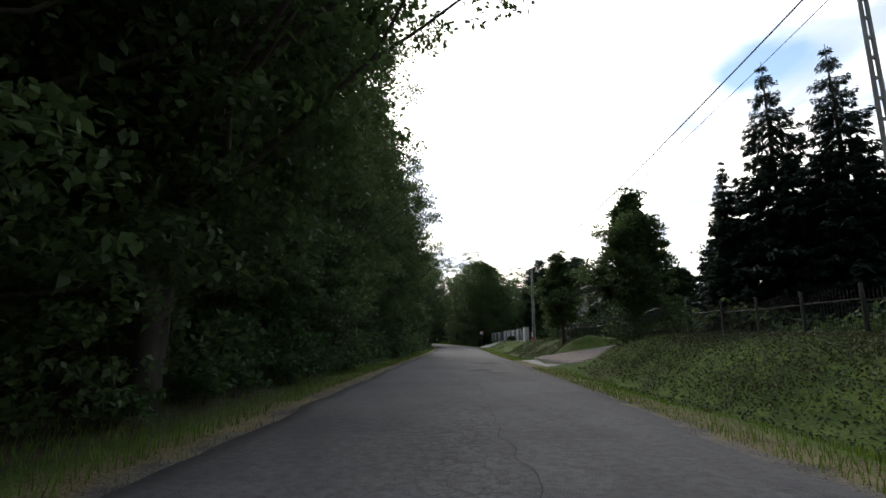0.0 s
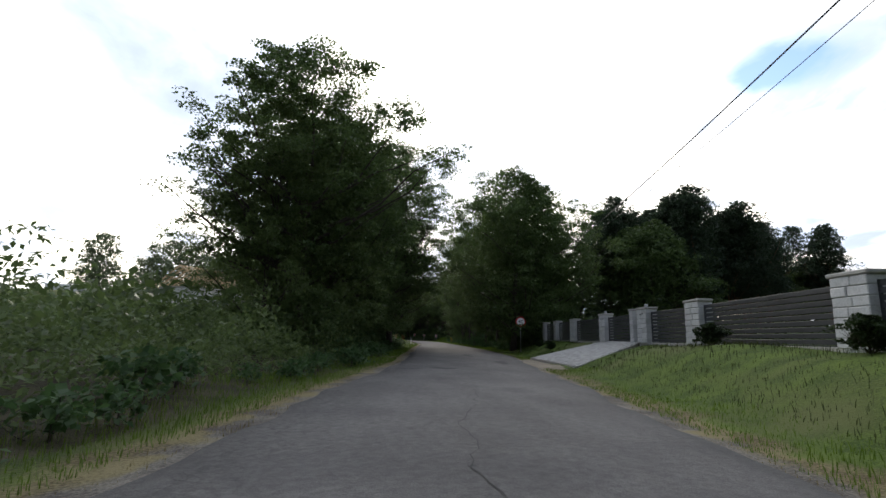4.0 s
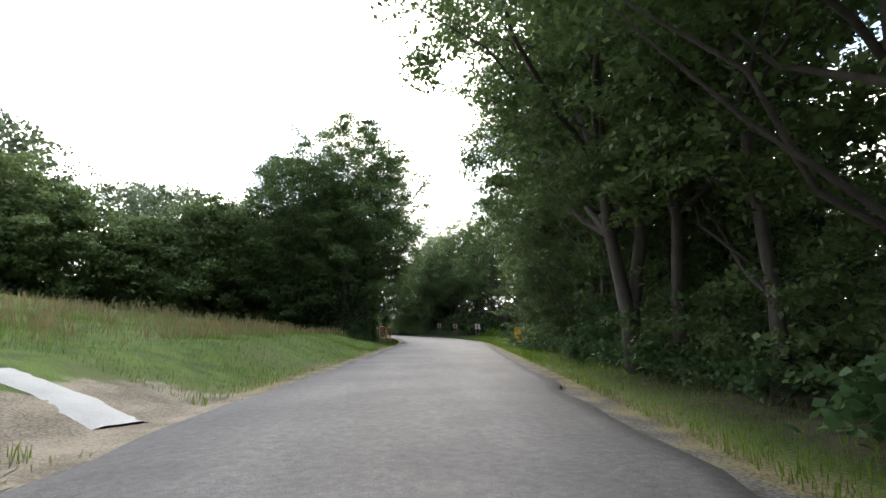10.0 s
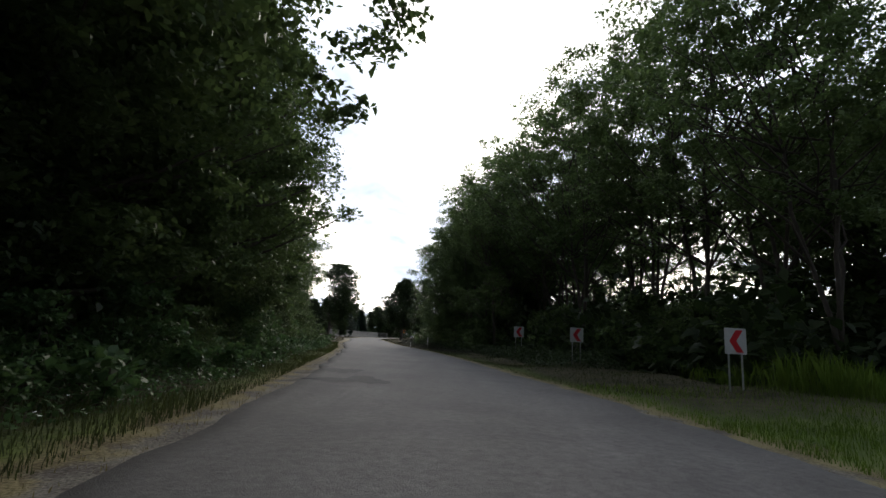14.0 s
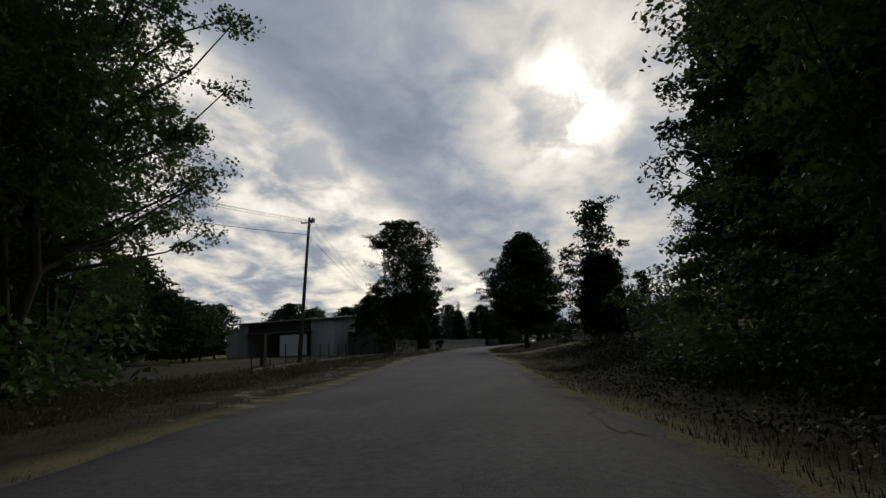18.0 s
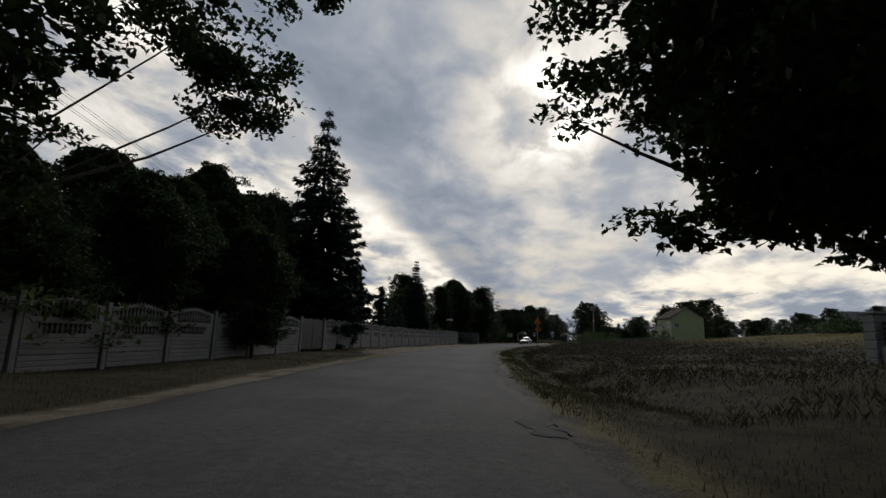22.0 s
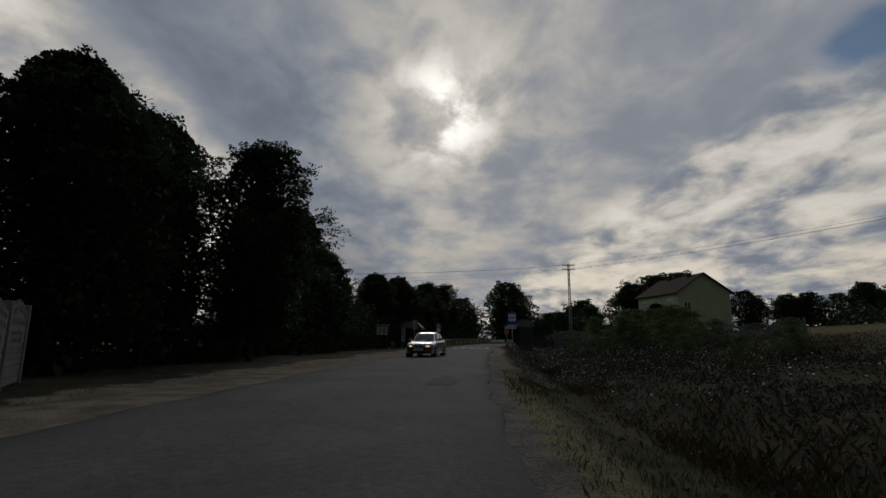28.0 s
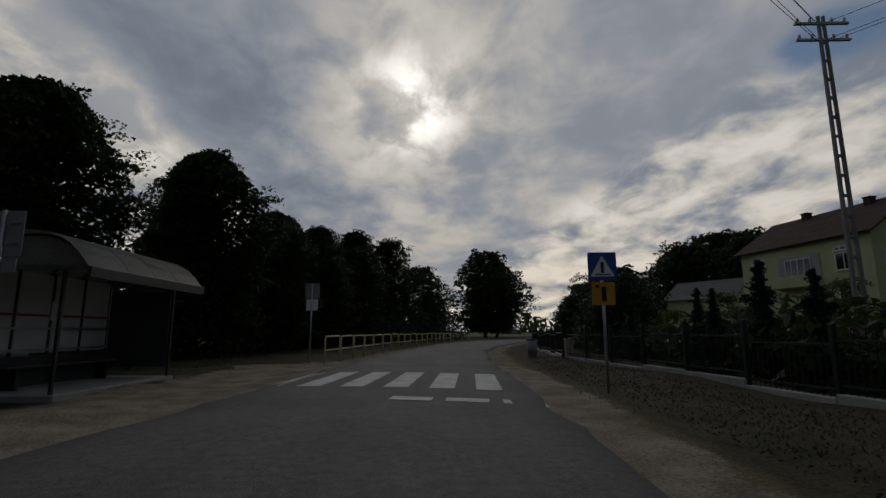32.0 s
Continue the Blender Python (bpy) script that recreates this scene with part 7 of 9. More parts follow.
# farmyard on the left
def barn():
    root = thing("barn", "grey rendered barn with block piers and an open dark doorway", "barn", m=pose(-42.4, 232.4, 0, 0, 0, -11) @ Matrix.Diagonal((1.33, 1.25, 1.12, 1)))
    w, d, h = 15.0, 10.0, 5.2
    for lo, hi in (((-w / 2, -d / 2, -0.5), (-w / 2 + 1.5, -d / 2 + 0.3, h)), ((w / 2 - 3.2, -d / 2, -0.5), (w / 2, -d / 2 + 0.3, h)), ((-w / 2, d / 2 - 0.3, -0.5), (w / 2, d / 2, h)),
                   ((-w / 2, -d / 2 + 0.3, -0.5), (-w / 2 + 0.3, d / 2 - 0.3, h)), ((w / 2 - 0.3, -d / 2 + 0.3, -0.5), (w / 2, d / 2 - 0.3, h))):
        part("wall", boxes((lo, hi)), RENDER_WHITE, root)
    part("lintel", boxes(((-w / 2 + 1.5, -d / 2 + 0.01, 3.4), (w / 2 - 3.2, -d / 2 + 0.28, h))), WOOD_DARK, root)
    part("canopy", boxes(((-w / 2 + 1.4, -d / 2 - 1.0, 3.45), (w / 2 - 3.0, -d / 2 + 0.1, 3.52)), bevel=0.01), ROOF_GREY, root, "grey sheet canopy over the doorway")
    block = bm_mesh("block", boxes(((-0.2, -0.03, 0), (0.2, 0.03, 0.2)), bevel=0.012), BLOCK)
    for r in range(23):
        for a, b in ((-w / 2, -w / 2 + 1.6), (w / 2 - 3.3, w / 2 - 1.4)):
            n = 4
            for k in range(n):
                off = 0.1 if r % 2 else -0.02
                piece("block", block, root, pose(a + (k + 0.5) * (b - a) / n + off * 0.6, -d / 2 - 0.02, r * 0.225) @ Matrix.Diagonal(((b - a) / n / 0.42, 1, 1, 1)))
    part("roof", boxes(((-w / 2 - 0.6, -d / 2 - 0.7, 0), (w / 2 + 0.6, d / 2 + 0.6, 0.16)), bevel=0.02), ROOF_GREY, root).matrix_basis = pose(0, 0, h + 0.25, 5, 0, 0)
    part("gate_leaf", boxes(((-1.9, -0.04, 0), (1.9, 0.04, 2.9)), ((-1.9, -0.06, 0.9), (1.9, -0.04, 0.98)), ((-1.9, -0.06, 1.9), (1.9, -0.04, 1.98)), bevel=0.008), PAINT_WHITE, root, "pale sheet gate leaf").matrix_basis = pose(2.1, -d / 2 - 0.7, 0.1, 0, 0, 6)
    window(root, pose(-w / 2 - 0.03, -1.0, 2.0, 0, 0, -90), 1.0, 1.0, 1)
    part("annex", boxes(((-w / 2 - 2.6, -d / 2 + 0.4, -0.5), (-w / 2 - 0.02, d / 2 - 1.5, 4.3)), bevel=0.02), RENDER_WHITE, root, "lower grey annex")
    part("annex_roof", boxes(((-w / 2 - 2.8, -d / 2 + 0.1, 4.3), (-w / 2 - 0.03, d / 2 - 1.3, 4.42)), bevel=0.02), ROOF_ETERNIT, root)
    part("lean_to", prism([(-2.2, -0.4), (2.2, -0.4), (2.2, 2.2), (-2.2, 3.2)], -3, 3), WOOD_GREY, root).matrix_basis = pose(w / 2 + 2.2, 1.0, 0)


barn()
house("shed", "low farm building with a brown roof and cream walls", pose(-37.5, 246, 0, 0, 0, 60), 6.5, 11, 3.0, 4.9, RENDER_CREAM, ROOF_BROWN, 0.5, [("-y", 0, 1.6, 1.0, 1.0, 1)], category="shed")
house("shed", "small weathered board shed beside the barn", pose(-28.5, 225.5, 0, 0, 0, 20), 3.6, 4.6, 2.3, 3.7, WOOD_GREY, ROOF_ETERNIT, 0.35, category="shed")


def tank():
    root = thing("water_tank", "pale cylindrical tank lying in the farmyard", "tank", m=pose(-66, 216, 0.3, 0, 0, 40))
    part("barrel", tubes(([(-2.3, 0, 1.4), (-2.2, 0, 1.4), (2.2, 0, 1.4), (2.3, 0, 1.4)], [0.8, 1.1, 1.1, 0.8]), seg=20), ZINC, root, smooth=True)
    for x in (-1.4, 1.4):
        part("cradle", boxes(((x - 0.1, -0.9, -0.3), (x + 0.1, 0.9, 0.6))), CONCRETE, root)


tank()


def yard_fence():
    root = thing("yard_fence", "low concrete plinth with dark posts and wires before the farmyard", "fence")
    pts = [(-14.4, 176), (-16.4, 184), (-18.2, 192), (-19.6, 200), (-20.3, 207.5), (-20.3, 214.6)]
    for (x0, y0), (x1, y1) in zip(pts, pts[1:]):
        L = math.hypot(x1 - x0, y1 - y0)
        t = -math.degrees(math.atan2(x1 - x0, y1 - y0))
        m = pose((x0 + x1) / 2, (y0 + y1) / 2, 0.0, 0, 0, t)
        part("plinth", boxes(((-0.09, -L / 2, -0.3), (0.09, L / 2, 0.22)), bevel=0.012), CONCRETE, root).matrix_basis = m
        for k in range(3):
            part("post", tubes(([(0, -L / 2 + k * L / 3, 0), (0, -L / 2 + k * L / 3, 1.45)], 0.035)), IRON, root).matrix_basis = m
        for z in (0.5, 0.85, 1.2, 1.4):
            part("wire", tubes(([(0, -L / 2, z), (0, L / 2, z)], 0.006), seg=4), IRON, root).matrix_basis = m
    part("gate_post", boxes(((-0.12, -0.12, -0.3), (0.12, 0.12, 2.0)), bevel=0.01), WOOD_POLE, root, "thick dark gate post").matrix_basis = pose(-14.8, 177.6, 0)


yard_fence()


# brown slatted fence with stone posts on the right
def brown_fence():
    root = thing("slatted_fence", "dark brown slatted fence with grey stone posts and a sliding gate", "fence")
    posts = [(2.35, 226.5, 2.3), (2.7, 222.6, 2.4), (3.0, 219.0, 2.5), (3.4, 215.3, 2.6), (4.0, 210.2, 2.75), (4.9, 203.0, 3.0), (5.6, 197.0, 3.2)]
    block = bm_mesh("stone_block", boxes(((-0.26, -0.26, 0), (0.26, 0.26, 0.255)), bevel=0.025), CONCRETE)
    for x, y, top in posts:
        z = land_z(x, y) - 0.1
        n = max(5, round((top - z) / 0.27))
        pier = part("pier", boxes(((-0.22, -0.22, -0.3), (0.22, 0.22, top - z))), CONCRETE, root)
        pier.matrix_basis = pose(x, y, z, 0, 0, 6)
        for k in range(n):
            piece("stone_block", block, pier, pose(0, 0, k * (top - z) / n) @ Matrix.Diagonal((1, 1, (top - z) / n / 0.268, 1)))
        part("cap", boxes(((-0.31, -0.31, top - z), (0.31, 0.31, top - z + 0.08)), bevel=0.015), CONCRETE, pier)
    slat = bm_mesh("slat", boxes(((-0.018, -0.5, 0), (0.018, 0.5, 0.13)), bevel=0.005), WOOD_BROWN)
    for i, ((x0, y0, t0), (x1, y1, t1)) in enumerate(zip(posts, posts[1:])):
        L = math.hypot(x1 - x0, y1 - y0) - 0.5
        yaw = -math.degrees(math.atan2(x1 - x0, y1 - y0))
        cx, cy = (x0 + x1) / 2, (y0 + y1) / 2
        base = land_z(cx, cy)
        wall = i < 4
        if wall:
            part("low_wall", boxes(((-0.14, -L / 2, -0.4), (0.14, L / 2, 0.45)), bevel=0.012), CONCRETE, root).matrix_basis = pose(cx, cy, base, 0, 0, yaw)
        z = base + (0.5 if wall else 0.12)
        k = 0
        while z + 0.13 < min(t0, t1) - 0.1:
            piece("slat", slat, root, pose(cx, cy, z, 0, 0, yaw) @ Matrix.Diagonal((1, L, 1, 1)))
            z += 0.158
            k += 1


brown_fence()
plant("spruce_thin", 8.4, 233, 0.52, 0, "small garden spruce beyond the slatted fence")


def picket_fence():
    root = thing("picket_fence", "dark wooden picket fence on the bank behind the thicket", "fence")
    picket = bm_mesh("picket", prism([(-0.045, 0), (0.045, 0), (0.045, 1.1), (0, 1.2), (-0.045, 1.1)], -0.012, 0.012), WOOD_DARK)
    n = 70
    for k in range(n):
        y = 172 + k * 0.15 * 1.0
        x = float(road_right(y)) + 7.2
        piece("picket", picket, root, pose(x, y, land_z(x, y) + 0.55, 0, 0, road_yaw(y) + 90))
    for z in (0.8, 1.45):
        y0, y1 = 172, 172 + n * 0.15
        x0, x1 = float(road_right(y0)) + 7.2, float(road_right(y1)) + 7.2
        part("rail", tubes(([(x0 + 0.04, y0, land_z(x0, y0) + z), (x1 + 0.04, y1, land_z(x1, y1) + z)], 0.03), seg=6), WOOD_DARK, root)
    for k in range(6):
        y = 172 + k * 2.1
        x = float(road_right(y)) + 7.3
        part("post", boxes(((x - 0.06, y - 0.06, land_z(x, y) - 0.3), (x + 0.06, y + 0.06, land_z(x, y) + 1.6))), WOOD_DARK, root)


picket_fence()


# concrete panel fences
def baluster(bm, x, z0, z1, r=0.045):
    h = z1 - z0
    tube(bm, [(x, 0, z0), (x, 0, z0 + 0.12 * h), (x, 0, z0 + 0.42 * h), (x, 0, z0 + 0.75 * h), (x, 0, z0 + 0.9 * h), (x, 0, z1)], [r * 0.9, r * 0.6, r * 1.15, r * 0.6, r * 0.95, r * 0.7], 6, False)


def fence_meshes(W):
    """Post, ribbed slab, lower panel with an arched row of balusters and top panel with a curved rail."""
    post = bm_mesh("post", boxes(((-0.08, -0.08, -0.4), (0.08, 0.08, 1.86)), bevel=0.012), AGED_CONCRETE)
    bm = boxes(((-W / 2, -0.02, 0), (W / 2, 0.02, 0.40)))
    for k in range(3):
        box(bm, (-W / 2 + 0.01, -0.042, 0.012 + k * 0.133), (W / 2 - 0.01, 0.042, 0.122 + k * 0.133), 0.012)
    slab = bm_mesh("slab", bm, AGED_CONCRETE)
    bm = boxes(((-W / 2, -0.03, 0), (W / 2, 0.03, 0.10)), ((-W / 2, -0.045, 0.36), (W / 2, 0.045, 0.45)), ((-W / 2, -0.04, 0.1), (-W / 2 + 0.42, 0.04, 0.36)), ((W / 2 - 0.42, -0.04, 0.1), (W / 2, 0.04, 0.36)),
               ((-W / 2 + 0.42, -0.035, 0.1), (-W / 2 + 0.56, 0.035, 0.22)), ((W / 2 - 0.56, -0.035, 0.1), (W / 2 - 0.42, 0.035, 0.22)))
    for k in range(10):
        baluster(bm, -W / 2 + 0.52 + k * (W - 1.04) / 9, 0.09, 0.37)
    arch = bm_mesh("arch_panel", bm, AGED_CONCRETE)
    bm = boxes(((-W / 2, -0.035, 0), (W / 2, 0.035, 0.05)), ((-W / 2, -0.04, 0.05), (-W / 2 + 0.2, 0.04, 0.36)), ((W / 2 - 0.2, -0.04, 0.05), (W / 2, 0.04, 0.36)))
    n = 13
    tops = []
    for k in range(n):
        x = -W / 2 + 0.27 + k * (W - 0.54) / (n - 1)
        h = 0.36 + 0.13 * math.cos(math.pi * x / (W * 0.95)) ** 2
        baluster(bm, x, 0.04, h)
    rail = [(-W / 2 + W * k / 16, 0, 0.38 + 0.13 * math.cos(math.pi * (-0.5 + k / 16) / 0.95) ** 2) for k in range(17)]
    tube(bm, rail, 0.045, 6)
    for k in range(n - 1):
        x = -W / 2 + 0.33 + k * (W - 0.66) / (n - 2)
        tube(bm, [(x, 0, 0.42 + 0.13 * math.cos(math.pi * x / (W * 0.95)) ** 2), (x, 0, 0.49 + 0.13 * math.cos(math.pi * x / (W * 0.95)) ** 2)], [0.035, 0.025], 5)
    top = bm_mesh("baluster_panel", bm, AGED_CONCRETE)
    return post, slab, arch, top


def concrete_fence(label, pts, W, meshes, skip=()):
    root = thing("concrete_fence", label, "fence", "concrete fences")
    post, slab, arch, top = meshes
    L = [math.hypot(b[0] - a[0], b[1] - a[1]) for a, b in zip(pts, pts[1:])]
    total = sum(L)
    n = round(total / W)

    def spot(d):
        for (a, b), l in zip(zip(pts, pts[1:]), L):
            if d <= l or b == pts[-1]:
                return (a[0] + (b[0] - a[0]) * d / l, a[1] + (b[1] - a[1]) * d / l)
            d -= l
    for k in range(n + 1):
        x, y = spot(total * k / n)
        a, b = spot(max(0, total * k / n - 0.5)), spot(min(total, total * k / n + 0.5))
        yaw = math.degrees(math.atan2(b[1] - a[1], b[0] - a[0]))
        piece("post", post, root, pose(x, y, land_z(x, y), 0, PR.uniform(-0.6, 0.6), yaw))
        if k < n:
            x1, y1 = spot(total * (k + 1) / n)
            yaw = math.degrees(math.atan2(y1 - y, x1 - x))
            wide = math.hypot(x1 - x, y1 - y) - 0.13
            z = min(land_z(x, y), land_z(x1, y1))
            m = pose((x + x1) / 2, (y + y1) / 2, z, 0, 0, yaw) @ Matrix.Diagonal((wide / W, 1, 1, 1))
            piece("slab", slab, root, m @ pose(0, 0, 0.06)), piece("slab", slab, root, m @ pose(0, 0, 0.47))
            piece("arch_panel", arch, root, m @ pose(0, 0, 0.88)), piece("baluster_panel", top, root, m @ pose(0, 0, 1.33))


FENCE = fence_meshes(2.45)
concrete_fence("grey precast concrete fence with baluster tops along the farm plot", [(-20.35, 214.8), (-20.9, 226.0), (-21.1, 233.0)], 2.6, FENCE)
concrete_fence("grey precast concrete fence with baluster tops along the gardens", [(-21.15, 236.1), (-21.7, 252.0), (-21.4, 266.0), (-20.95, 274.0), (-20.0, 284.8)], 2.6, FENCE)
concrete_fence("grey precast concrete fence at the edge of the yard", [(-17.6, 292.5), (-20.5, 297.5), (-26, 300)], 2.6, FENCE)


def solid_gate():
    root = thing("sheet_gate", "dark sheet metal garden gate between the concrete fences", "gate", m=pose(-21.1, 234.55, 0, 0, 0, 90))
    for x in (-1.45, 1.45):
        part("gate_post", boxes(((x - 0.06, -0.06, -0.3), (x + 0.06, 0.06, 1.9)), bevel=0.008), IRON, root)
    for s in (-1, 1):
        leaf = part("leaf", boxes(((min(0.02 * s, 1.38 * s), -0.02, 0.1), (max(0.02 * s, 1.38 * s), 0.02, 1.75)), bevel=0.01), IRON, root)
        for k in range(6):
            part("rib", boxes(((s * (0.15 + k * 0.22) - 0.012, 0.02, 0.12), (s * (0.15 + k * 0.22) + 0.012, 0.04, 1.72))), IRON, leaf)


solid_gate()


def mansard_house():
    """A tall cream house whose lower roof slopes are steep; its gable faces the road."""
    root = thing("house", "tall cream house with a steep dark mansard roof behind the fence", "house", m=pose(-49.1, 283.4, 0, 0, 0, 42))
    d = 10.0
    prof = [(5.75, 6.6), (3.2, 11.7), (0, 12.4), (-3.2, 11.7), (-5.75, 6.6)]
    part("wall", prism([(-5.6, -0.8), (5.6, -0.8)] + prof, -d / 2, d / 2), RENDER_YELLOW, root)
    for (x0, z0), (x1, z1) in zip(prof, prof[1:]):
        nx, nz = (z0 - z1), (x1 - x0)
        L = math.hypot(nx, nz)
        nx, nz = -nx / L, -nz / L
        ex, ez = (x1 - x0) / L * 0.12, (z1 - z0) / L * 0.12
        part("roof", prism([(x0 - ex + nx * 0.02, z0 - ez + nz * 0.02), (x1 + ex + nx * 0.02, z1 + ez + nz * 0.02), (x1 + ex + nx * 0.3, z1 + ez + nz * 0.3), (x0 - ex + nx * 0.3, z0 - ez + nz * 0.3)], -d / 2 - 0.7, d / 2 + 0.6), ROOF_BROWN, root)
    for s in (-1, 1):
        part("barge_board", tubes(([(s * 5.95, -d / 2 - 0.7, 6.5), (s * 3.35, -d / 2 - 0.7, 11.85), (0, -d / 2 - 0.7, 12.6)], 0.12), seg=6), WOOD_DARK, root)
    window(root, pose(3.4, -d / 2 - 0.02, 7.3), 1.2, 2.1, 1, WOOD_DARK)
    window(root, pose(-3.4, -d / 2 - 0.02, 7.3), 1.2, 2.1, 1, WOOD_DARK)
    window(root, pose(0, -d / 2 - 0.02, 2.2), 1.6, 1.4, 1, WOOD_DARK)
    part("chimney", boxes(((-0.9, 1.6, 11.5), (-0.2, 2.3, 13.4)), bevel=0.02), CONCRETE, root)


mansard_house()


def garden_lamp():
    root = thing("garden_board", "small pale name board fixed on a thin post behind the fence", "board", m=pose(-21.7, 286.8, 0))
    part("post", tubes(([(0, 0, -0.3), (0, 0, 3.6)], 0.03)), IRON, root)
    part("board", prism(shift(rounded([(-0.5, -0.11), (0.5, -0.11), (0.5, 0.06), (0.15, 0.14), (-0.15, 0.14), (-0.5, 0.06)], 0.02), 3.68), -0.015, 0.015), SIGN_WHITE, root)


garden_lamp()


# warning signs by the field
def triangle_signs():
    x, y = -8.1, 263.9
    root = thing("warning_sign", "two yellow triangular warning signs with black marks on one post", "road sign", m=pose(x, y, land_z(x, y), 0, 0, road_yaw(y)))
    g = land_z(x, y)
    post_part(root, 2.75 - g)
    side = 0.80
    hgt = side * 0.866
    tri = [(-side / 2, 0), (side / 2, 0), (0, hgt)]
    inner = [(-side / 2 + 0.075, 0.042), (side / 2 - 0.075, 0.042), (0, hgt - 0.09)]
    for k, (z, dx) in enumerate(((2.80 - g, 0.0), (2.04 - g, 0.05))):
        face = part("sign_face", prism(rounded([(px + dx, pz + z) for px, pz in tri], 0.045), -0.004, 0.006), SIGN_RED, root, "red-edged triangular plate")
        part("field", prism(rounded([(px + dx, pz + z) for px, pz in inner], 0.03), -0.009, -0.005), SIGN_YELLOW, face, "yellow field")
        bars = (((-0.05, 0.13), (0.05, 0.44)), ((-0.27, 0.075), (0.27, 0.10)), ((-0.2, 0.15), (0.2, 0.17))) if k == 0 else (((-0.14, 0.10), (-0.05, 0.30)), ((0.04, 0.10), (0.14, 0.42)))
        bm = bmesh.new()
        for (x0, z0), (x1, z1) in bars:
            box(bm, (x0 + dx, -0.013, z0 + z), (x1 + dx, -0.010, z1 + z))
        part("mark", bm, SIGN_BLACK, face, "plain black marks")


triangle_signs()


# the bus stops
def bus_sign():
    x, y = -4.22, 316.0
    root = thing("bus_stop_sign", "blue bus stop sign over a white name plate on a post", "road sign", m=stand(x, y))
    z = land_z(x, y)
    post_part(root, 2.85 - z)
    clamps(root, (2.0 - z, 2.6 - z))
    c = 2.40 - z
    face = part("sign_face", prism(shift(plate(0.60, 0.78, 0.04), c), -0.004, 0.006), SIGN_BLUE, root)
    part("white_field", prism(shift(plate(0.46, 0.46, 0.02), c + 0.05), -0.009, -0.005), SIGN_WHITE, face)
    bus = boxes(((-0.18, -0.013, c + 0.0), (0.18, -0.010, c + 0.11)))
    part("bus_mark", bus, SIGN_BLACK, face, "black bus mark")
    for k in range(4):
        part("bus_window", boxes(((-0.165 + k * 0.085, -0.016, c + 0.045), (-0.165 + k * 0.085 + 0.065, -0.014, c + 0.095))), SIGN_WHITE, face)
    for k in (-0.1, 0.1):
        w = part("bus_wheel", disc_bm(0.028, -0.014, -0.010, 14), SIGN_BLACK, face)
        w.matrix_basis = pose(k, 0, c - 0.005)
    name = part("name_plate", prism(shift(plate(0.56, 0.25, 0.02), c - 0.55), -0.004, 0.006), SIGN_WHITE, root)
    lettering("name_lettering", "Szkoła", 0.20, SIGN_BLACK, name, pose(0, -0.007, c - 0.55) @ FACE_Y)


bus_sign()


def crossing_sign():
    x, y = -0.72, 337.9
    root = thing("crossing_sign", "blue pedestrian crossing sign above a yellow plate on a post", "road sign", m=stand(x, y))
    z = land_z(x, y)
    post_part(root, 2.6 - z)
    c = 2.33 - z
    face = part("sign_face", prism(shift(plate(0.55, 0.55, 0.03), c), -0.004, 0.006), SIGN_BLUE, root)
    part("white_triangle", prism(rounded([(-0.235, c - 0.2), (0.235, c - 0.2), (0, c + 0.21)], 0.02), -0.009, -0.005), SIGN_WHITE, face)
    part("mark", boxes(((-0.03, -0.013, c - 0.13), (0.03, -0.010, c + 0.08)), ((-0.15, -0.013, c - 0.17), (0.15, -0.010, c - 0.15))), SIGN_BLACK, face)
    low = part("lower_plate", prism(shift(plate(0.44, 0.44, 0.03), c - 0.53), -0.004, 0.006), SIGN_YELLOW, root, "yellow plate")
    part("mark", boxes(((-0.04, -0.013, c - 0.68), (0.05, -0.010, c - 0.40)), ((-0.15, -0.013, c - 0.42), (-0.08, -0.010, c - 0.36))), SIGN_BLACK, low)


crossing_sign()


def back_sign(x, y, top, w, h, w2, h2, label):
    root = thing("bus_stop_sign", label, "road sign", m=stand(x, y))
    z = land_z(x, y)
    post_part(root, top - z, y=-0.045)
    part("sign_back", prism(shift(plate(w, h, 0.04), top - z - h / 2), -0.006, 0.006), SIGN_BACK, root)
    part("stiffener", boxes(((-w / 2 + 0.05, -0.02, top - z - h * 0.3), (w / 2 - 0.05, -0.006, top - z - h * 0.3 + 0.03)), ((-w / 2 + 0.05, -0.02, top - z - h * 0.75), (w / 2 - 0.05, -0.006, top - z - h * 0.75 + 0.03))), ZINC, root)
    part("plate_back", prism(shift(plate(w2, h2, 0.02), top - z - h - h2 / 2 - 0.03), -0.006, 0.006), SIGN_WHITE if h2 > 0.3 else SIGN_BACK, root)


back_sign(-10.75, 337.0, 2.95, 0.60, 0.72, 0.50, 0.22, "grey back of a bus stop sign beside the shelter")
back_sign(-7.75, 348.4, 2.95, 0.55, 0.60, 0.45, 0.42, "grey back of a sign with a white plate at the railing")


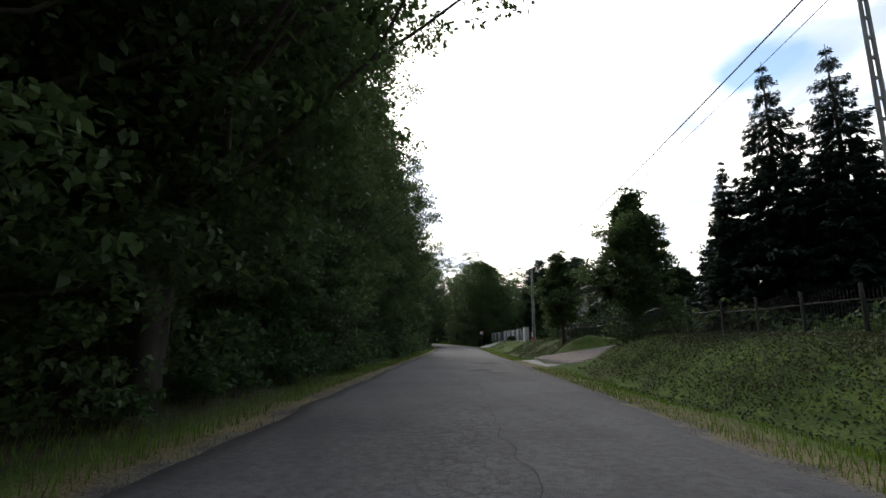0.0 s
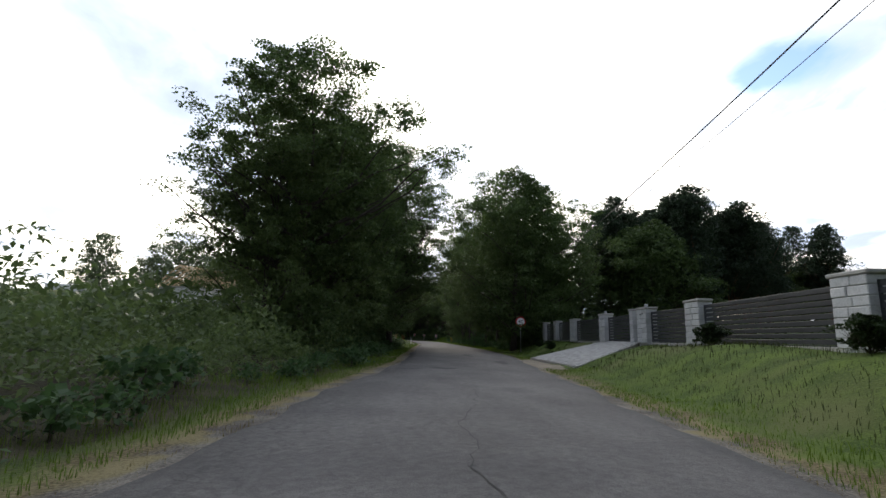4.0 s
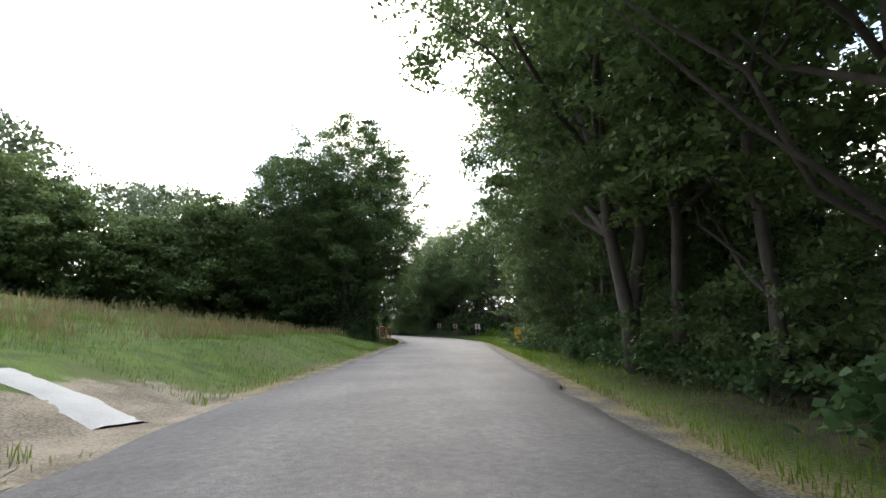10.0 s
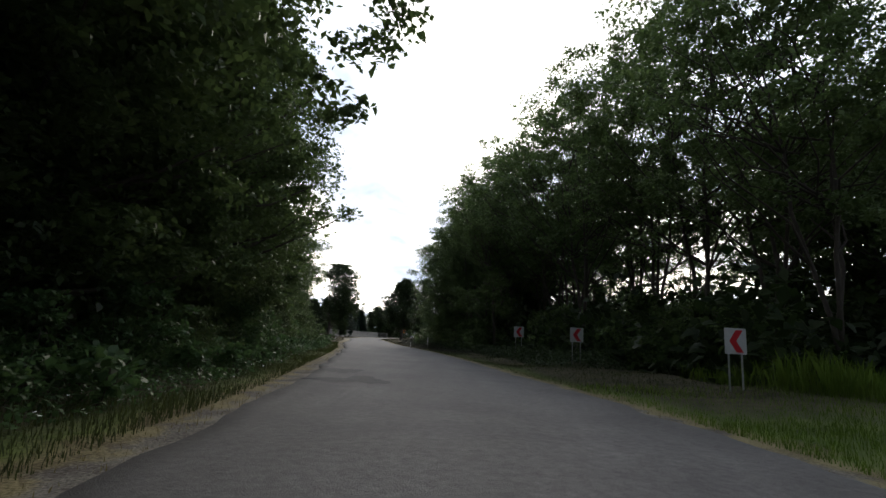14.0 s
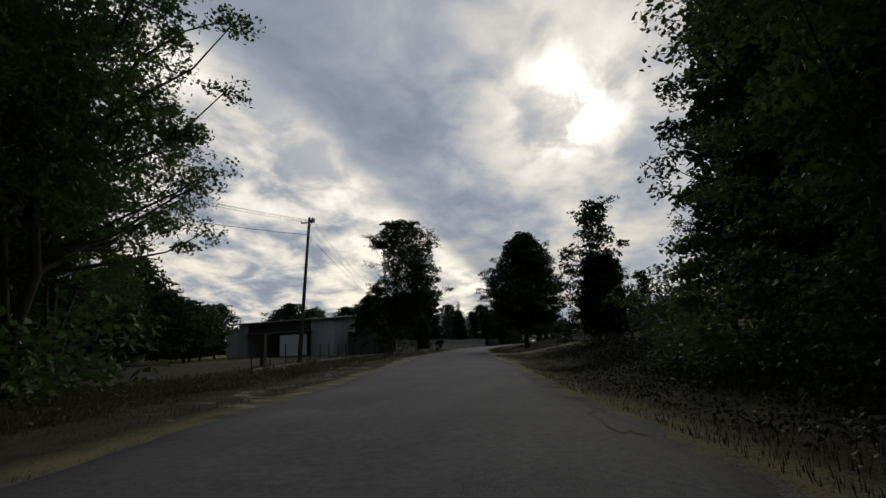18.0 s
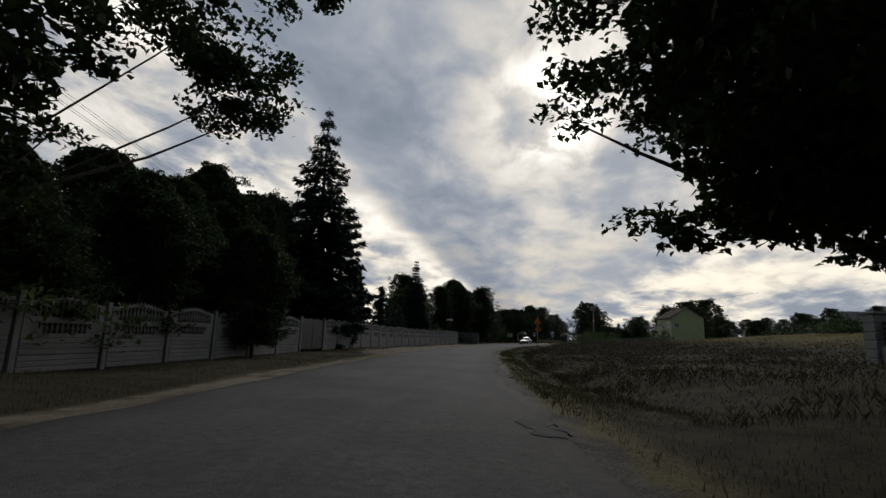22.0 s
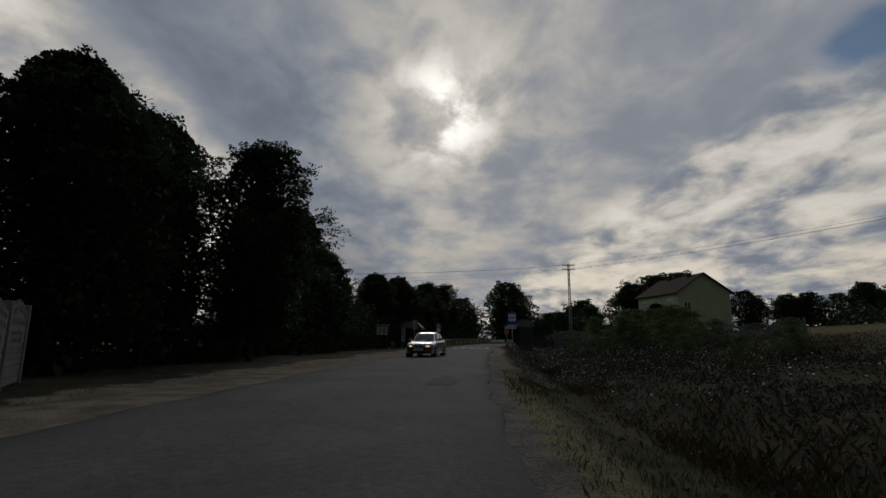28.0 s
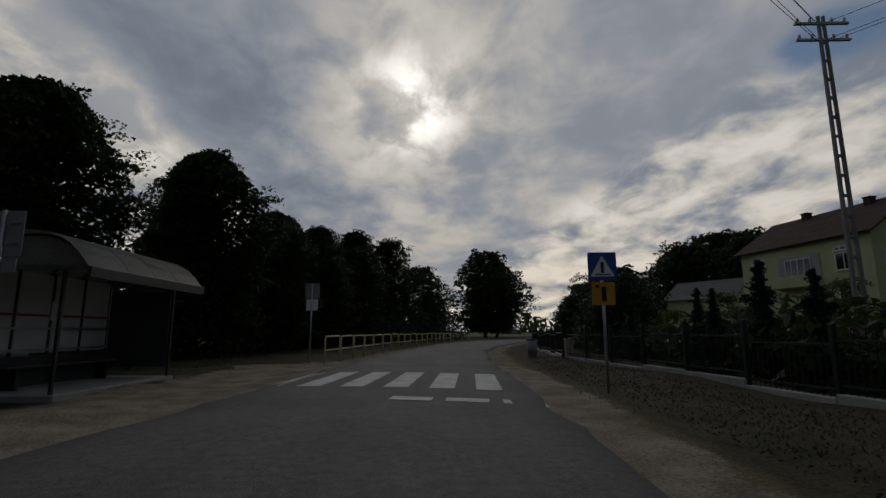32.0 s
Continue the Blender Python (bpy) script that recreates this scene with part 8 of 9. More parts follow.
def shelter(x, y, yaw, L, D, H, flip, label, back_mat):
    """A bus shelter with a curved translucent roof; its open side looks to its own -x."""
    root = thing("bus_shelter", label, "bus shelter", "bus shelters", m=pose(x, y, land_z(x, y), 0, 0, yaw))
    n = 4
    for k in range(n + 1):
        yy = -L / 2 + L * k / n
        part("back_post", boxes(((D - 0.03, yy - 0.03, -0.2), (D + 0.03, yy + 0.03, H)), bevel=0.006), IRON, root)
        if k in (0, n):
            part("front_post", boxes(((-0.03, yy - 0.03, -0.2), (0.03, yy + 0.03, H)), bevel=0.006), IRON, root)
        arc = [(-0.55 + (D + 0.75) * q / 10, yy, H - 0.16 + 0.66 * (1 - abs(2 * q / 10 - 1) ** 2.6)) for q in range(11)]
        part("roof_rib", tubes((arc, 0.03), seg=6), IRON, root)
    for k in range(n):
        y0, y1 = -L / 2 - (0.25 if k == 0 else -0.03) , -L / 2 + L * (k + 1) / n + (0.25 if k == n - 1 else -0.0)
        y0 = -L / 2 - 0.25 if k == 0 else -L / 2 + L * k / n
        bm = bmesh.new()
        rows = []
        for q in range(13):
            t = q / 12
            xx, zz = -0.6 + (D + 0.85) * t, H - 0.12 + 0.68 * (1 - abs(2 * t - 1) ** 2.6)
            rows.append([bm.verts.new((xx, y0 + 0.008, zz)), bm.verts.new((xx, y1 - 0.008, zz))])
        for a, b in zip(rows, rows[1:]):
            bm.faces.new((a[0], a[1], b[1], b[0]))
        bmesh.ops.solidify(bm, geom=bm.faces[:], thickness=0.012)
        part("roof_panel", bm, ROOF_MILK, root, "milky curved roof panel", True)
        if flip:
            part("back_band", boxes(((D - 0.035, -L / 2 + L * k / n + 0.05, 1.42), (D - 0.02, -L / 2 + L * (k + 1) / n - 0.05, 1.47))), RED_TAPE, root, "thin dark red band")
            # the back is dark up to 0.62, pale above
            part("plinth", boxes(((D - 0.05, -L / 2 + L * k / n + 0.002, -0.1), (D + 0.05, -L / 2 + L * (k + 1) / n - 0.002, 0.62))), SLAT, root, "dark lower strip of the back")
        part("back_panel", boxes(((D - 0.012, -L / 2 + L * k / n + 0.04, 0.68 if flip else 0.25), (D + 0.012, -L / 2 + L * (k + 1) / n - 0.04, H - 0.05))), back_mat, root)
    for z in (0.72, 1.15) if back_mat is not PLASTIC_GREY else (0.85,):
        part("back_rail", boxes(((D - 0.07, -L / 2, z), (D - 0.035, L / 2, z + 0.05)), bevel=0.004), ZINC, root)
    for s in (-1, 1):
        part("end_panel", boxes(((0.06, s * L / 2 - 0.01, 0.25), (D - 0.05, s * L / 2 + 0.01, H - 0.25))), end_mats[(flip, s)], root)
        part("gable", prism([(-0.5, H - 0.05)] + [(-0.5 + (D + 0.65) * q / 10, H - 0.14 + 0.62 * (1 - abs(2 * q / 10 - 1) ** 2.6)) for q in range(11)] + [(D + 0.15, H - 0.05)], s * (L / 2 + 0.05) - 0.008, s * (L / 2 + 0.05) + 0.008), ROOF_MILK, root)
    part("gutter", boxes(((-0.64, -L / 2 - 0.25, H - 0.30), (-0.56, L / 2 + 0.25, H - 0.10)), bevel=0.006), IRON, root)
    part("bench", boxes(((D - 0.55, -L / 2 + 0.3, 0.42), (D - 0.12, L / 2 - 0.3, 0.47)), bevel=0.01), WOOD_DARK, root)
    for yy in (-L / 2 + 0.6, L / 2 - 0.6):
        part("bench_leg", boxes(((D - 0.5, yy - 0.03, -0.1), (D - 0.2, yy + 0.03, 0.42))), IRON, root)
    part("timetable", boxes(((D - 0.06, -0.25, 1.35), (D - 0.03, 0.05, 1.75)), bevel=0.005), PAPER, root, "white timetable sheet")
    part("slab", boxes(((-0.12, -L / 2 - 0.1, -0.2), (D + 0.12, L / 2 + 0.1, 0.03)), bevel=0.02), CONCRETE, root)
    return root


ROOF_MILK = ROOF_DULL
end_mats = {(0, -1): SLAT, (0, 1): CLEAR, (1, -1): SLAT, (1, 1): CLEAR}
shelter(-1.22, 328.8, road_yaw(328) + 1, 4.2, 1.1, 2.24, 0, "bus shelter with a curved milky roof and dark end panel", PLASTIC_GREY)
shelter(-10.45, 340.2, road_yaw(340) + 182, 3.7, 1.6, 2.35, 1, "bus shelter with a curved roof and pale panelled back", BLOCK)


def notice_board():
    root = thing("notice_board", "notice board covered with paper bills beside the bus stop", "notice board", m=pose(-13.9, 333.7, 0, 0, 0, -6))
    for s in (-0.5, 0.5):
        part("post", boxes(((s - 0.04, -0.04, -0.3), (s + 0.04, 0.04, 2.4)), bevel=0.006), WOOD_DARK, root)
    part("board", boxes(((-0.62, -0.05, 1.35), (0.62, 0.02, 2.3)), bevel=0.01), WOOD_GREY, root)
    part("cap", boxes(((-0.7, -0.15, 2.3), (0.7, 0.1, 2.38)), bevel=0.01), ZINC, root)
    rnd = random.Random(3)
    for k in range(9):
        x, z = -0.42 + (k % 3) * 0.38 + rnd.uniform(-0.03, 0.03), 1.5 + (k // 3) * 0.28 + rnd.uniform(-0.02, 0.02)
        part("paper_bill", boxes(((x - 0.14, -0.056, z - 0.11), (x + 0.14, -0.052, z + 0.12))), PAPER_YELLOW if k in (0, 4) else PAPER, root)


notice_board()


def bin_can(x, y, label):
    root = thing("litter_bin", label, "litter bin", "litter bins", m=stand(x, y))
    part("body", tubes(([(0, 0, 0.05), (0, 0, 0.75)], [0.2, 0.24]), seg=14), PLASTIC_GREY, root, smooth=True)
    part("rim", tubes(([(0, 0, 0.74), (0, 0, 0.79)], 0.26), seg=14), IRON, root)
    part("foot", boxes(((-0.18, -0.18, -0.1), (0.18, 0.18, 0.06))), CONCRETE, root)


bin_can(-13.2, 341.2, "grey litter bin beside the shelter")
bin_can(1.6, 350.6, "dark litter bin on the verge past the crossing")


def railing():
    root = thing("railing", "pale yellow tube railing along the pavement", "railing")
    y = 347.4
    k = 0
    while y < 381:
        x0, x1 = float(road_left(y)) - 1.05, float(road_left(y + 2)) - 1.05
        z = land_z(x0, y)
        yaw = math.degrees(math.atan2(2, x1 - x0))
        sec = part("section", tubes(([(0, 0, -0.2), (0, 0, 0.9), (0.08, 0, 1.0), (1.82, 0, 1.0), (1.9, 0, 0.9), (1.9, 0, -0.2)], 0.03)), PAINT_PALE, root, smooth=True)
        sec.matrix_basis = pose(x0, y, z, 0, 0, yaw)
        part("mid_rail", tubes(([(0, 0, 0.5), (1.9, 0, 0.5)], 0.022)), PAINT_PALE, sec)
        y += 2.05
        k += 1


railing()


def crossing():
    root = tagged(new("zebra_crossing"), "worn white zebra crossing and dashed stop line on the asphalt", "road marking", kind="structure")
    for k in range(6):
        x, y = -2.95 - k * 0.86, 338.1 + k * 0.27
        bm = bmesh.new()
        vs = [(x - 0.24, y), (x + 0.24, y - 0.06), (x + 0.24 + 0.57, y + 3.3), (x - 0.24 + 0.57, y + 3.38)]
        top = [bm.verts.new((px, py, road_z(px, py) + 0.010)) for px, py in vs]
        low = [bm.verts.new((px, py, road_z(px, py) - 0.02)) for px, py in vs]
        bm.faces.new(top)
        for i in range(4):
            bm.faces.new((top[i], top[(i + 1) % 4], low[(i + 1) % 4], low[i]))
        part("stripe", bm, MARKING, root)
    for k in range(3):
        x, y = -2.72 - k * 0.87, 336.35 + k * 0.22
        vs = [(x - 0.36, y + 0.05), (x + 0.30, y - 0.12), (x + 0.38, y + 0.28), (x - 0.28, y + 0.46)]
        bm = bmesh.new()
        top = [bm.verts.new((px, py, road_z(px, py) + 0.010)) for px, py in vs]
        low = [bm.verts.new((px, py, road_z(px, py) - 0.02)) for px, py in vs]
        bm.faces.new(top)
        for i in range(4):
            bm.faces.new((top[i], top[(i + 1) % 4], low[(i + 1) % 4], low[i]))
        part("stop_dash", bm, MARKING, root)


crossing()


# two-storey green house, its fence and hedge
green = house("house", "pale green two-storey house with a brown roof and balcony", pose(35.6, 368.2, 1.9, 0, 0, 3.0), 9.0, 13.0, 6.9, 9.85, RENDER_GREEN, ROOF_BROWN, 0.5,
              [("-x", -4.2, 4.7, 1.5, 1.4, 1), ("-x", -4.2, 5.75, 1.5, 0.35, 2), ("-x", 4.4, 4.7, 1.5, 1.4, 1), ("-x", -4.2, 1.7, 1.5, 1.2, 1), ("-x", 4.4, 1.7, 1.5, 1.2, 1), ("-x", 4.4, 5.75, 1.5, 0.35, 2), ("-y", -3, 4.6, 1.2, 1.3, 1)], [(-0.4, -3.5, 0.5), (-0.4, 2.5, 0.5)])
part("balcony_recess", boxes(((-4.56, -2.1, 3.2), (-4.52, 2.1, 5.7))), RENDER_GREY, green)
part("balcony", boxes(((-5.6, -2.3, 2.9), (-4.5, 2.3, 3.05)), ((-5.6, -2.3, 3.05), (-5.52, 2.3, 3.9)), bevel=0.01), RENDER_GREEN, green)
window(green, pose(-4.6, 0.0, 4.4, 0, 0, -90), 2.6, 2.1, 3)
house("house", "small pale green house with a grey roof behind the trees", pose(37.2, 388.5, 2.2, 0, 0, 24), 6.5, 9, 3.0, 5.2, RENDER_GREEN, ROOF_ETERNIT, 0.4, [("-y", 0, 1.8, 1.1, 1.2, 1)])
house("house", "grey farmhouse with a low roof beyond the field", pose(78, 352, 5.2, 0, 0, 70), 8, 16, 3.0, 5.8, RENDER_GREY, ROOF_ETERNIT, 0.4, [("-y", 0, 1.8, 1.1, 1.2, 1), ("-x", -3, 1.8, 1.1, 1.2, 1)])
house("house", "long grey roofed building behind the field's hedge", pose(112, 322, 5.4, 0, 0, 65), 8, 22, 2.8, 5.4, RENDER_GREY, ROOF_ETERNIT, 0.4)


def bar_fence():
    root = thing("bar_fence", "dark metal bar fence on a low concrete plinth beside the pavement", "fence")
    bar = bm_mesh("bar", tubes(([(0, 0, 0.1), (0, 0, 1.12), (0, 0, 1.2)], [0.012, 0.012, 0.003]), seg=5), IRON)
    rail = bm_mesh("rail", boxes(((-1.06, -0.015, -0.02), (1.06, 0.015, 0.02)), bevel=0.004), IRON)
    plinth = bm_mesh("plinth", boxes(((-1.06, -0.09, -0.5), (1.06, 0.09, 0.12)), bevel=0.015), CONCRETE_PALE)
    post = bm_mesh("post", boxes(((-0.05, -0.05, -0.3), (0.05, 0.05, 1.35)), bevel=0.008), IRON)
    y = 327.0
    while y < 366:
        x = 2.7 + max(0, (y - 350)) * 0.22
        z = land_z(x, y)
        yaw = 90 - (12 if y > 350 else 0)
        m = pose(x, y, z, 0, 0, yaw)
        piece("plinth", plinth, root, m)
        for k in range(16):
            piece("bar", bar, root, m @ pose(-1.0 + k * 0.133, 0, 0))
        piece("rail", rail, root, m @ pose(0, 0, 0.25)), piece("rail", rail, root, m @ pose(0, 0, 1.0)), piece("post", post, root, m @ pose(-1.06, 0, 0))
        y += 2.12


bar_fence()
for x, y, s in ((4.2, 338.3, 0.46), (4.3, 340.1, 0.54), (4.2, 341.8, 0.44), (4.4, 342.8, 0.46), (4.6, 347.3, 0.42)):
    plant("thuja", x, y, s, PR.uniform(0, 360), "dark cone-shaped thuja behind the bar fence", "thujas behind the bar fence")
for x, y, k, s in ((6.5, 352, "round_far", 0.34), (9, 357, "round_far", 0.42), (5.6, 346, "shrub_dark", 0.7), (5.4, 340, "shrub_dark", 0.6), (12, 362, "round_far", 0.46), (5.2, 334, "shrub_dark", 0.7), (8, 337, "shrub_dark", 0.7), (15, 356, "shrub_dark", 1.2), (19, 352, "shrub_dark", 1.2), (13, 342, "shrub_dark", 0.8), (16, 372, "round_far", 0.5),
                   (5.0, 331, "shrub_dark", 0.7), (24, 350, "shrub_dark", 1.3), (28, 356, "shrub_dark", 1.2), (17, 346, "shrub_dark", 1.0), (10, 348, "shrub_dark", 0.8)):
    plant(k, x, y, s, PR.uniform(0, 360), group="garden shrubs by the bar fence")
concrete_fence("grey precast concrete fence at the corner of the field", [(1.1, 325.0), (6.4, 324.5), (14.0, 324.2), (22.0, 324.0)], 2.6, FENCE)
for x, y, s in ((0.6, 318.6, 0.3), (2.4, 317.4, 0.34), (1.2, 314.6, 0.36), (4.0, 319.4, 0.36), (0.9, 315.2, 0.86), (2.6, 313.8, 0.95), (4.6, 315.0, 1.0), (1.4, 312.0, 0.8), (3.4, 310.2, 0.9), (5.6, 313.0, 0.9), (7.8, 316.0, 0.9), (-1.0, 308.0, 0.4)):
    plant("shrub_dark", x, y, s, PR.uniform(0, 360), "dark bramble bush beside the field", "bramble bushes by the field")
for k in range(26):
    y = 226 + k * 3.5
    x = float(road_right(y)) + 58 + 8 * math.sin(k)
    plant("shrub_dark", x, y, PR.uniform(0.8, 1.2), PR.uniform(0, 360), "dark hedge bush along the top of the field", "hedge beyond the field")


# the silver saloon car
def saloon():
    root = thing("saloon_car", "silver four-door saloon car with its headlamps lit on the road", "car", m=pose(-9.77, 314.54, 0.02, 0, 0, 166.6))
    # cross-sections from the nose back: y, half width, sill, shoulder and top heights
    bm = bmesh.new()

    stations = [(2.235, 0.74, 0.24, 0.60, 0.68), (2.12, 0.80, 0.19, 0.67, 0.75), (1.85, 0.84, 0.17, 0.74, 0.81), (1.3, 0.86, 0.17, 0.80, 0.86), (0.75, 0.87, 0.17, 0.84, 0.95), (0.0, 0.87, 0.17, 0.86, 0.95), (-0.8, 0.87, 0.17, 0.87, 0.96),
                (-1.4, 0.86, 0.18, 0.88, 0.99), (-1.95, 0.82, 0.22, 0.86, 1.02), (-2.16, 0.74, 0.28, 0.78, 0.98), (-2.235, 0.62, 0.34, 0.70, 0.88)]
    curve = {2.235: 0.34, 2.12: 0.30, 1.85: 0.16}
    rings = []
    for y, w, z0, zs, zt in stations:
        half = [(w * 0.88, z0), (w, z0 + 0.16), (w, zs * 0.78), (w * 0.985, zs), (w * 0.90, (zs + zt) / 2 + 0.03), (w * 0.55, zt + 0.005), (0, zt + 0.02)]
        full = half + [(-x, z) for x, z in reversed(half[:-1])]
        c = curve.get(y, 0.0)
        rings.append([bm.verts.new((px, y - c * (abs(px) / 0.85) ** 2.2, pz)) for px, pz in full])
    n = len(rings[0])
    for a, b in zip(rings, rings[1:]):
        for k in range(n):
            bm.faces.new((a[k], a[(k + 1) % n], b[(k + 1) % n], b[k]))
    bm.faces.new(rings[0]), bm.faces.new(rings[-1][::-1])
    body = part("body", bm, CAR_SILVER, root, "silver bodywork", True)
    mod = body.modifiers.new("smooth", "SUBSURF")
    mod.levels = mod.render_levels = 2

    def nose(x, z, out=0.0):
        return 2.20 + out - 0.34 * (abs(x) / 0.85) ** 2.2 - 0.55 * max(0.0, z - 0.56) ** 1.3 - 0.5 * max(0.0, 0.32 - z)

    def on_nose(outline, depth=0.06, out=0.012):
        """A closed outline in x and z wrapped onto the nose."""
        b2 = bmesh.new()
        front = [b2.verts.new((px, nose(px, pz, out), pz)) for px, pz in outline]
        rear = [b2.verts.new((px, nose(px, pz, out) - depth, pz)) for px, pz in outline]
        cx2, cz2 = sum(p[0] for p in outline) / len(outline), sum(p[1] for p in outline) / len(outline)
        mid = b2.verts.new((cx2, nose(cx2, cz2, out + 0.006), cz2))
        for k in range(len(front)):
            j = (k + 1) % len(front)
            b2.faces.new((front[k], front[j], mid)), b2.faces.new((rear[k], rear[j], front[j], front[k]))
        return b2

    def wrap(x1, z0, z1, out, nx=24, nz=5):
        """A panel that follows the nose's curve from side to side."""
        b3 = bmesh.new()
        grid = [[b3.verts.new((-x1 + 2 * x1 * i / nx, nose(-x1 + 2 * x1 * i / nx, z0 + (z1 - z0) * j / nz, out), z0 + (z1 - z0) * j / nz)) for i in range(nx + 1)] for j in range(nz + 1)]
        for j in range(nz):
            for i in range(nx):
                b3.faces.new((grid[j][i], grid[j][i + 1], grid[j + 1][i + 1], grid[j + 1][i]))
        bmesh.ops.solidify(b3, geom=b3.faces[:], thickness=0.05)
        return b3
    part("bumper", wrap(0.83, 0.20, 0.47, 0.02), CAR_SILVER, root, "silver front bumper", True)
    # cabin: a rounded glass house under a domed roof
    def cabin(u, th, out=0.0):
        c, q = math.cos(th), math.sin(th)
        w, front, rear = 0.755 - 0.19 * u ** 1.25, 1.04 - 0.84 * u ** 0.92, -1.86 + 0.74 * u ** 1.1
        return Vector(((w + out) * math.copysign(abs(c) ** 0.42, c), (front + rear) / 2 + ((front - rear) / 2 + out) * math.copysign(abs(q) ** 0.42, q), 0.90 + 0.475 * math.sin(u * 1.45) / math.sin(1.45)))

    def patch(t0, t1, u0, u1, out=0.006, nt=10, nu=8, closed=False):
        b4 = bmesh.new()
        count = nt if closed else nt + 1
        grid = [[b4.verts.new(cabin(u0 + (u1 - u0) * j / nu, math.radians(t0 + (t1 - t0) * i / nt), out)) for i in range(count)] for j in range(nu + 1)]
        for j in range(nu):
            for i in range(nt):
                b4.faces.new((grid[j][i], grid[j][(i + 1) % count], grid[j + 1][(i + 1) % count], grid[j + 1][i]))
        return b4, grid
    part("glass", patch(0, 360, 0, 0.97, 0.0, 72, 8, True)[0], PANE, root, "dark window glass", True)
    roof, grid = patch(0, 360, 0.90, 1.0, 0.008, 72, 2, True)
    last = grid[-1]
    for k, (shrink, z) in enumerate(((0.90, 1.400), (0.66, 1.418), (0.3, 1.428))):
        mid_y = sum(v.co.y for v in grid[-1]) / 72
        level = [roof.verts.new((v.co.x * shrink, mid_y + (v.co.y - mid_y) * shrink, z)) for v in grid[-1]]
        for i in range(72):
            roof.faces.new((last[i], last[(i + 1) % 72], level[(i + 1) % 72], level[i]))
        last = level
    roof.faces.new(last)
    part("roof", roof, CAR_SILVER, root, "silver roof", True)
    for s in (-1, 1):
        def turn(t):
            return t if s > 0 else 180 - t
        part("pillar", patch(turn(46), turn(57), 0, 0.97, 0.008)[0], CAR_SILVER, root, "", True)
        part("centre_pillar", patch(turn(-1.2), turn(0.8), 0, 0.95, 0.008, 4)[0], PLASTIC_BLACK, root)
        part("rear_pillar", patch(turn(-62), turn(-27), 0, 0.97, 0.008)[0], CAR_SILVER, root, "", True)
        part("window_trim", tubes(([cabin(0.01, math.radians(turn(t)), 0.012) for t in range(-44, 46, 6)], 0.014), seg=5), PLASTIC_BLACK, root)
        part("quarter_trim", tubes(([cabin(u / 6, math.radians(turn(-18)), 0.008) for u in range(7)], 0.012), seg=5), PLASTIC_BLACK, root)
        part("side_moulding", boxes(((0.872 * s - 0.012, -1.0, 0.565), (0.872 * s + 0.012, 0.95, 0.600)), bevel=0.005), PLASTIC_BLACK, root, "black side moulding")
        part("sill", boxes(((0.84 * s - 0.03, -1.0, 0.17), (0.84 * s + 0.03, 0.95, 0.27)), bevel=0.02), CAR_SILVER, root)
        for y in (0.20, -0.72):
            part("door_handle", boxes(((0.872 * s - 0.015, y - 0.1, 0.80), (0.872 * s + 0.015, y + 0.1, 0.84)), bevel=0.008), CAR_SILVER, root)
        for y in (0.86, -0.38, -1.22):
            part("door_gap", boxes(((0.866 * s - 0.008, y - 0.003, 0.30), (0.866 * s + 0.008, y + 0.003, 0.90))), PLASTIC_BLACK, root)
        mirror = part("mirror", prism(rounded([(0, 0), (0.2, 0.01), (0.2, 0.12), (0, 0.13)], 0.03), -0.06, 0.06), CAR_SILVER, root)
        mirror.matrix_basis = pose(0.78 * s - (0.2 if s < 0 else 0), 0.72, 0.93)
        hl = part("headlamp", on_nose([(s * px, pz) for px, pz in rounded([(0.30, 0.575), (0.40, 0.55), (0.50, 0.545), (0.56, 0.57), (0.68, 0.575), (0.81, 0.645), (0.80, 0.69), (0.66, 0.705), (0.40, 0.70)], 0.025)]), LAMP_CLEAR, root, "dark-rimmed lit headlamp")
        for k, (px, r) in enumerate(((0.44, 0.040), (0.545, 0.050))):
            part("lamp_bulb", on_nose([(s * px + r * math.cos(t * 0.45), 0.625 + r * math.sin(t * 0.45)) for t in range(14)], 0.03, 0.022), LAMP_ON, hl, "warm lit lamp")
        part("indicator", on_nose([(s * px, pz) for px, pz in ((0.62, 0.59), (0.69, 0.60), (0.785, 0.655), (0.77, 0.68), (0.62, 0.69))], 0.03, 0.02), PLASTIC_GREY, hl, "clear indicator lens")
        outline = rounded([(0.035, 0.52), (0.24, 0.53), (0.27, 0.67), (0.06, 0.69)], 0.04)
        gr = part("grille", on_nose([(s * px, pz) for px, pz in outline], 0.08, 0.02), PLASTIC_BLACK, root, "black grille with a chrome edge")
        edge = [(s * px, nose(px, pz, 0.028), pz) for px, pz in outline]
        part("grille_rim", tubes((edge + edge[:1], 0.010), seg=5), CHROME, gr)
        part("fog_lamp", on_nose([(s * 0.60 + 0.05 * math.cos(t * 0.45), 0.35 + 0.05 * math.sin(t * 0.45)) for t in range(14)], 0.05, 0.026), PLASTIC_BLACK, root)
        part("tail_lamp", boxes(((0.62 * s - 0.09, -2.21, 0.70), (0.62 * s + 0.09, -2.10, 0.86)), bevel=0.02), SIGN_RED, root)
    part("bumper_strip", wrap(0.81, 0.445, 0.50, 0.035, 24, 2), PLASTIC_BLACK, root)
    part("bumper_lip", wrap(0.81, 0.50, 0.53, 0.024, 24, 2), CAR_SILVER, root)
    part("lower_intake", wrap(0.52, 0.23, 0.30, 0.028, 20, 2), PLASTIC_BLACK, root)
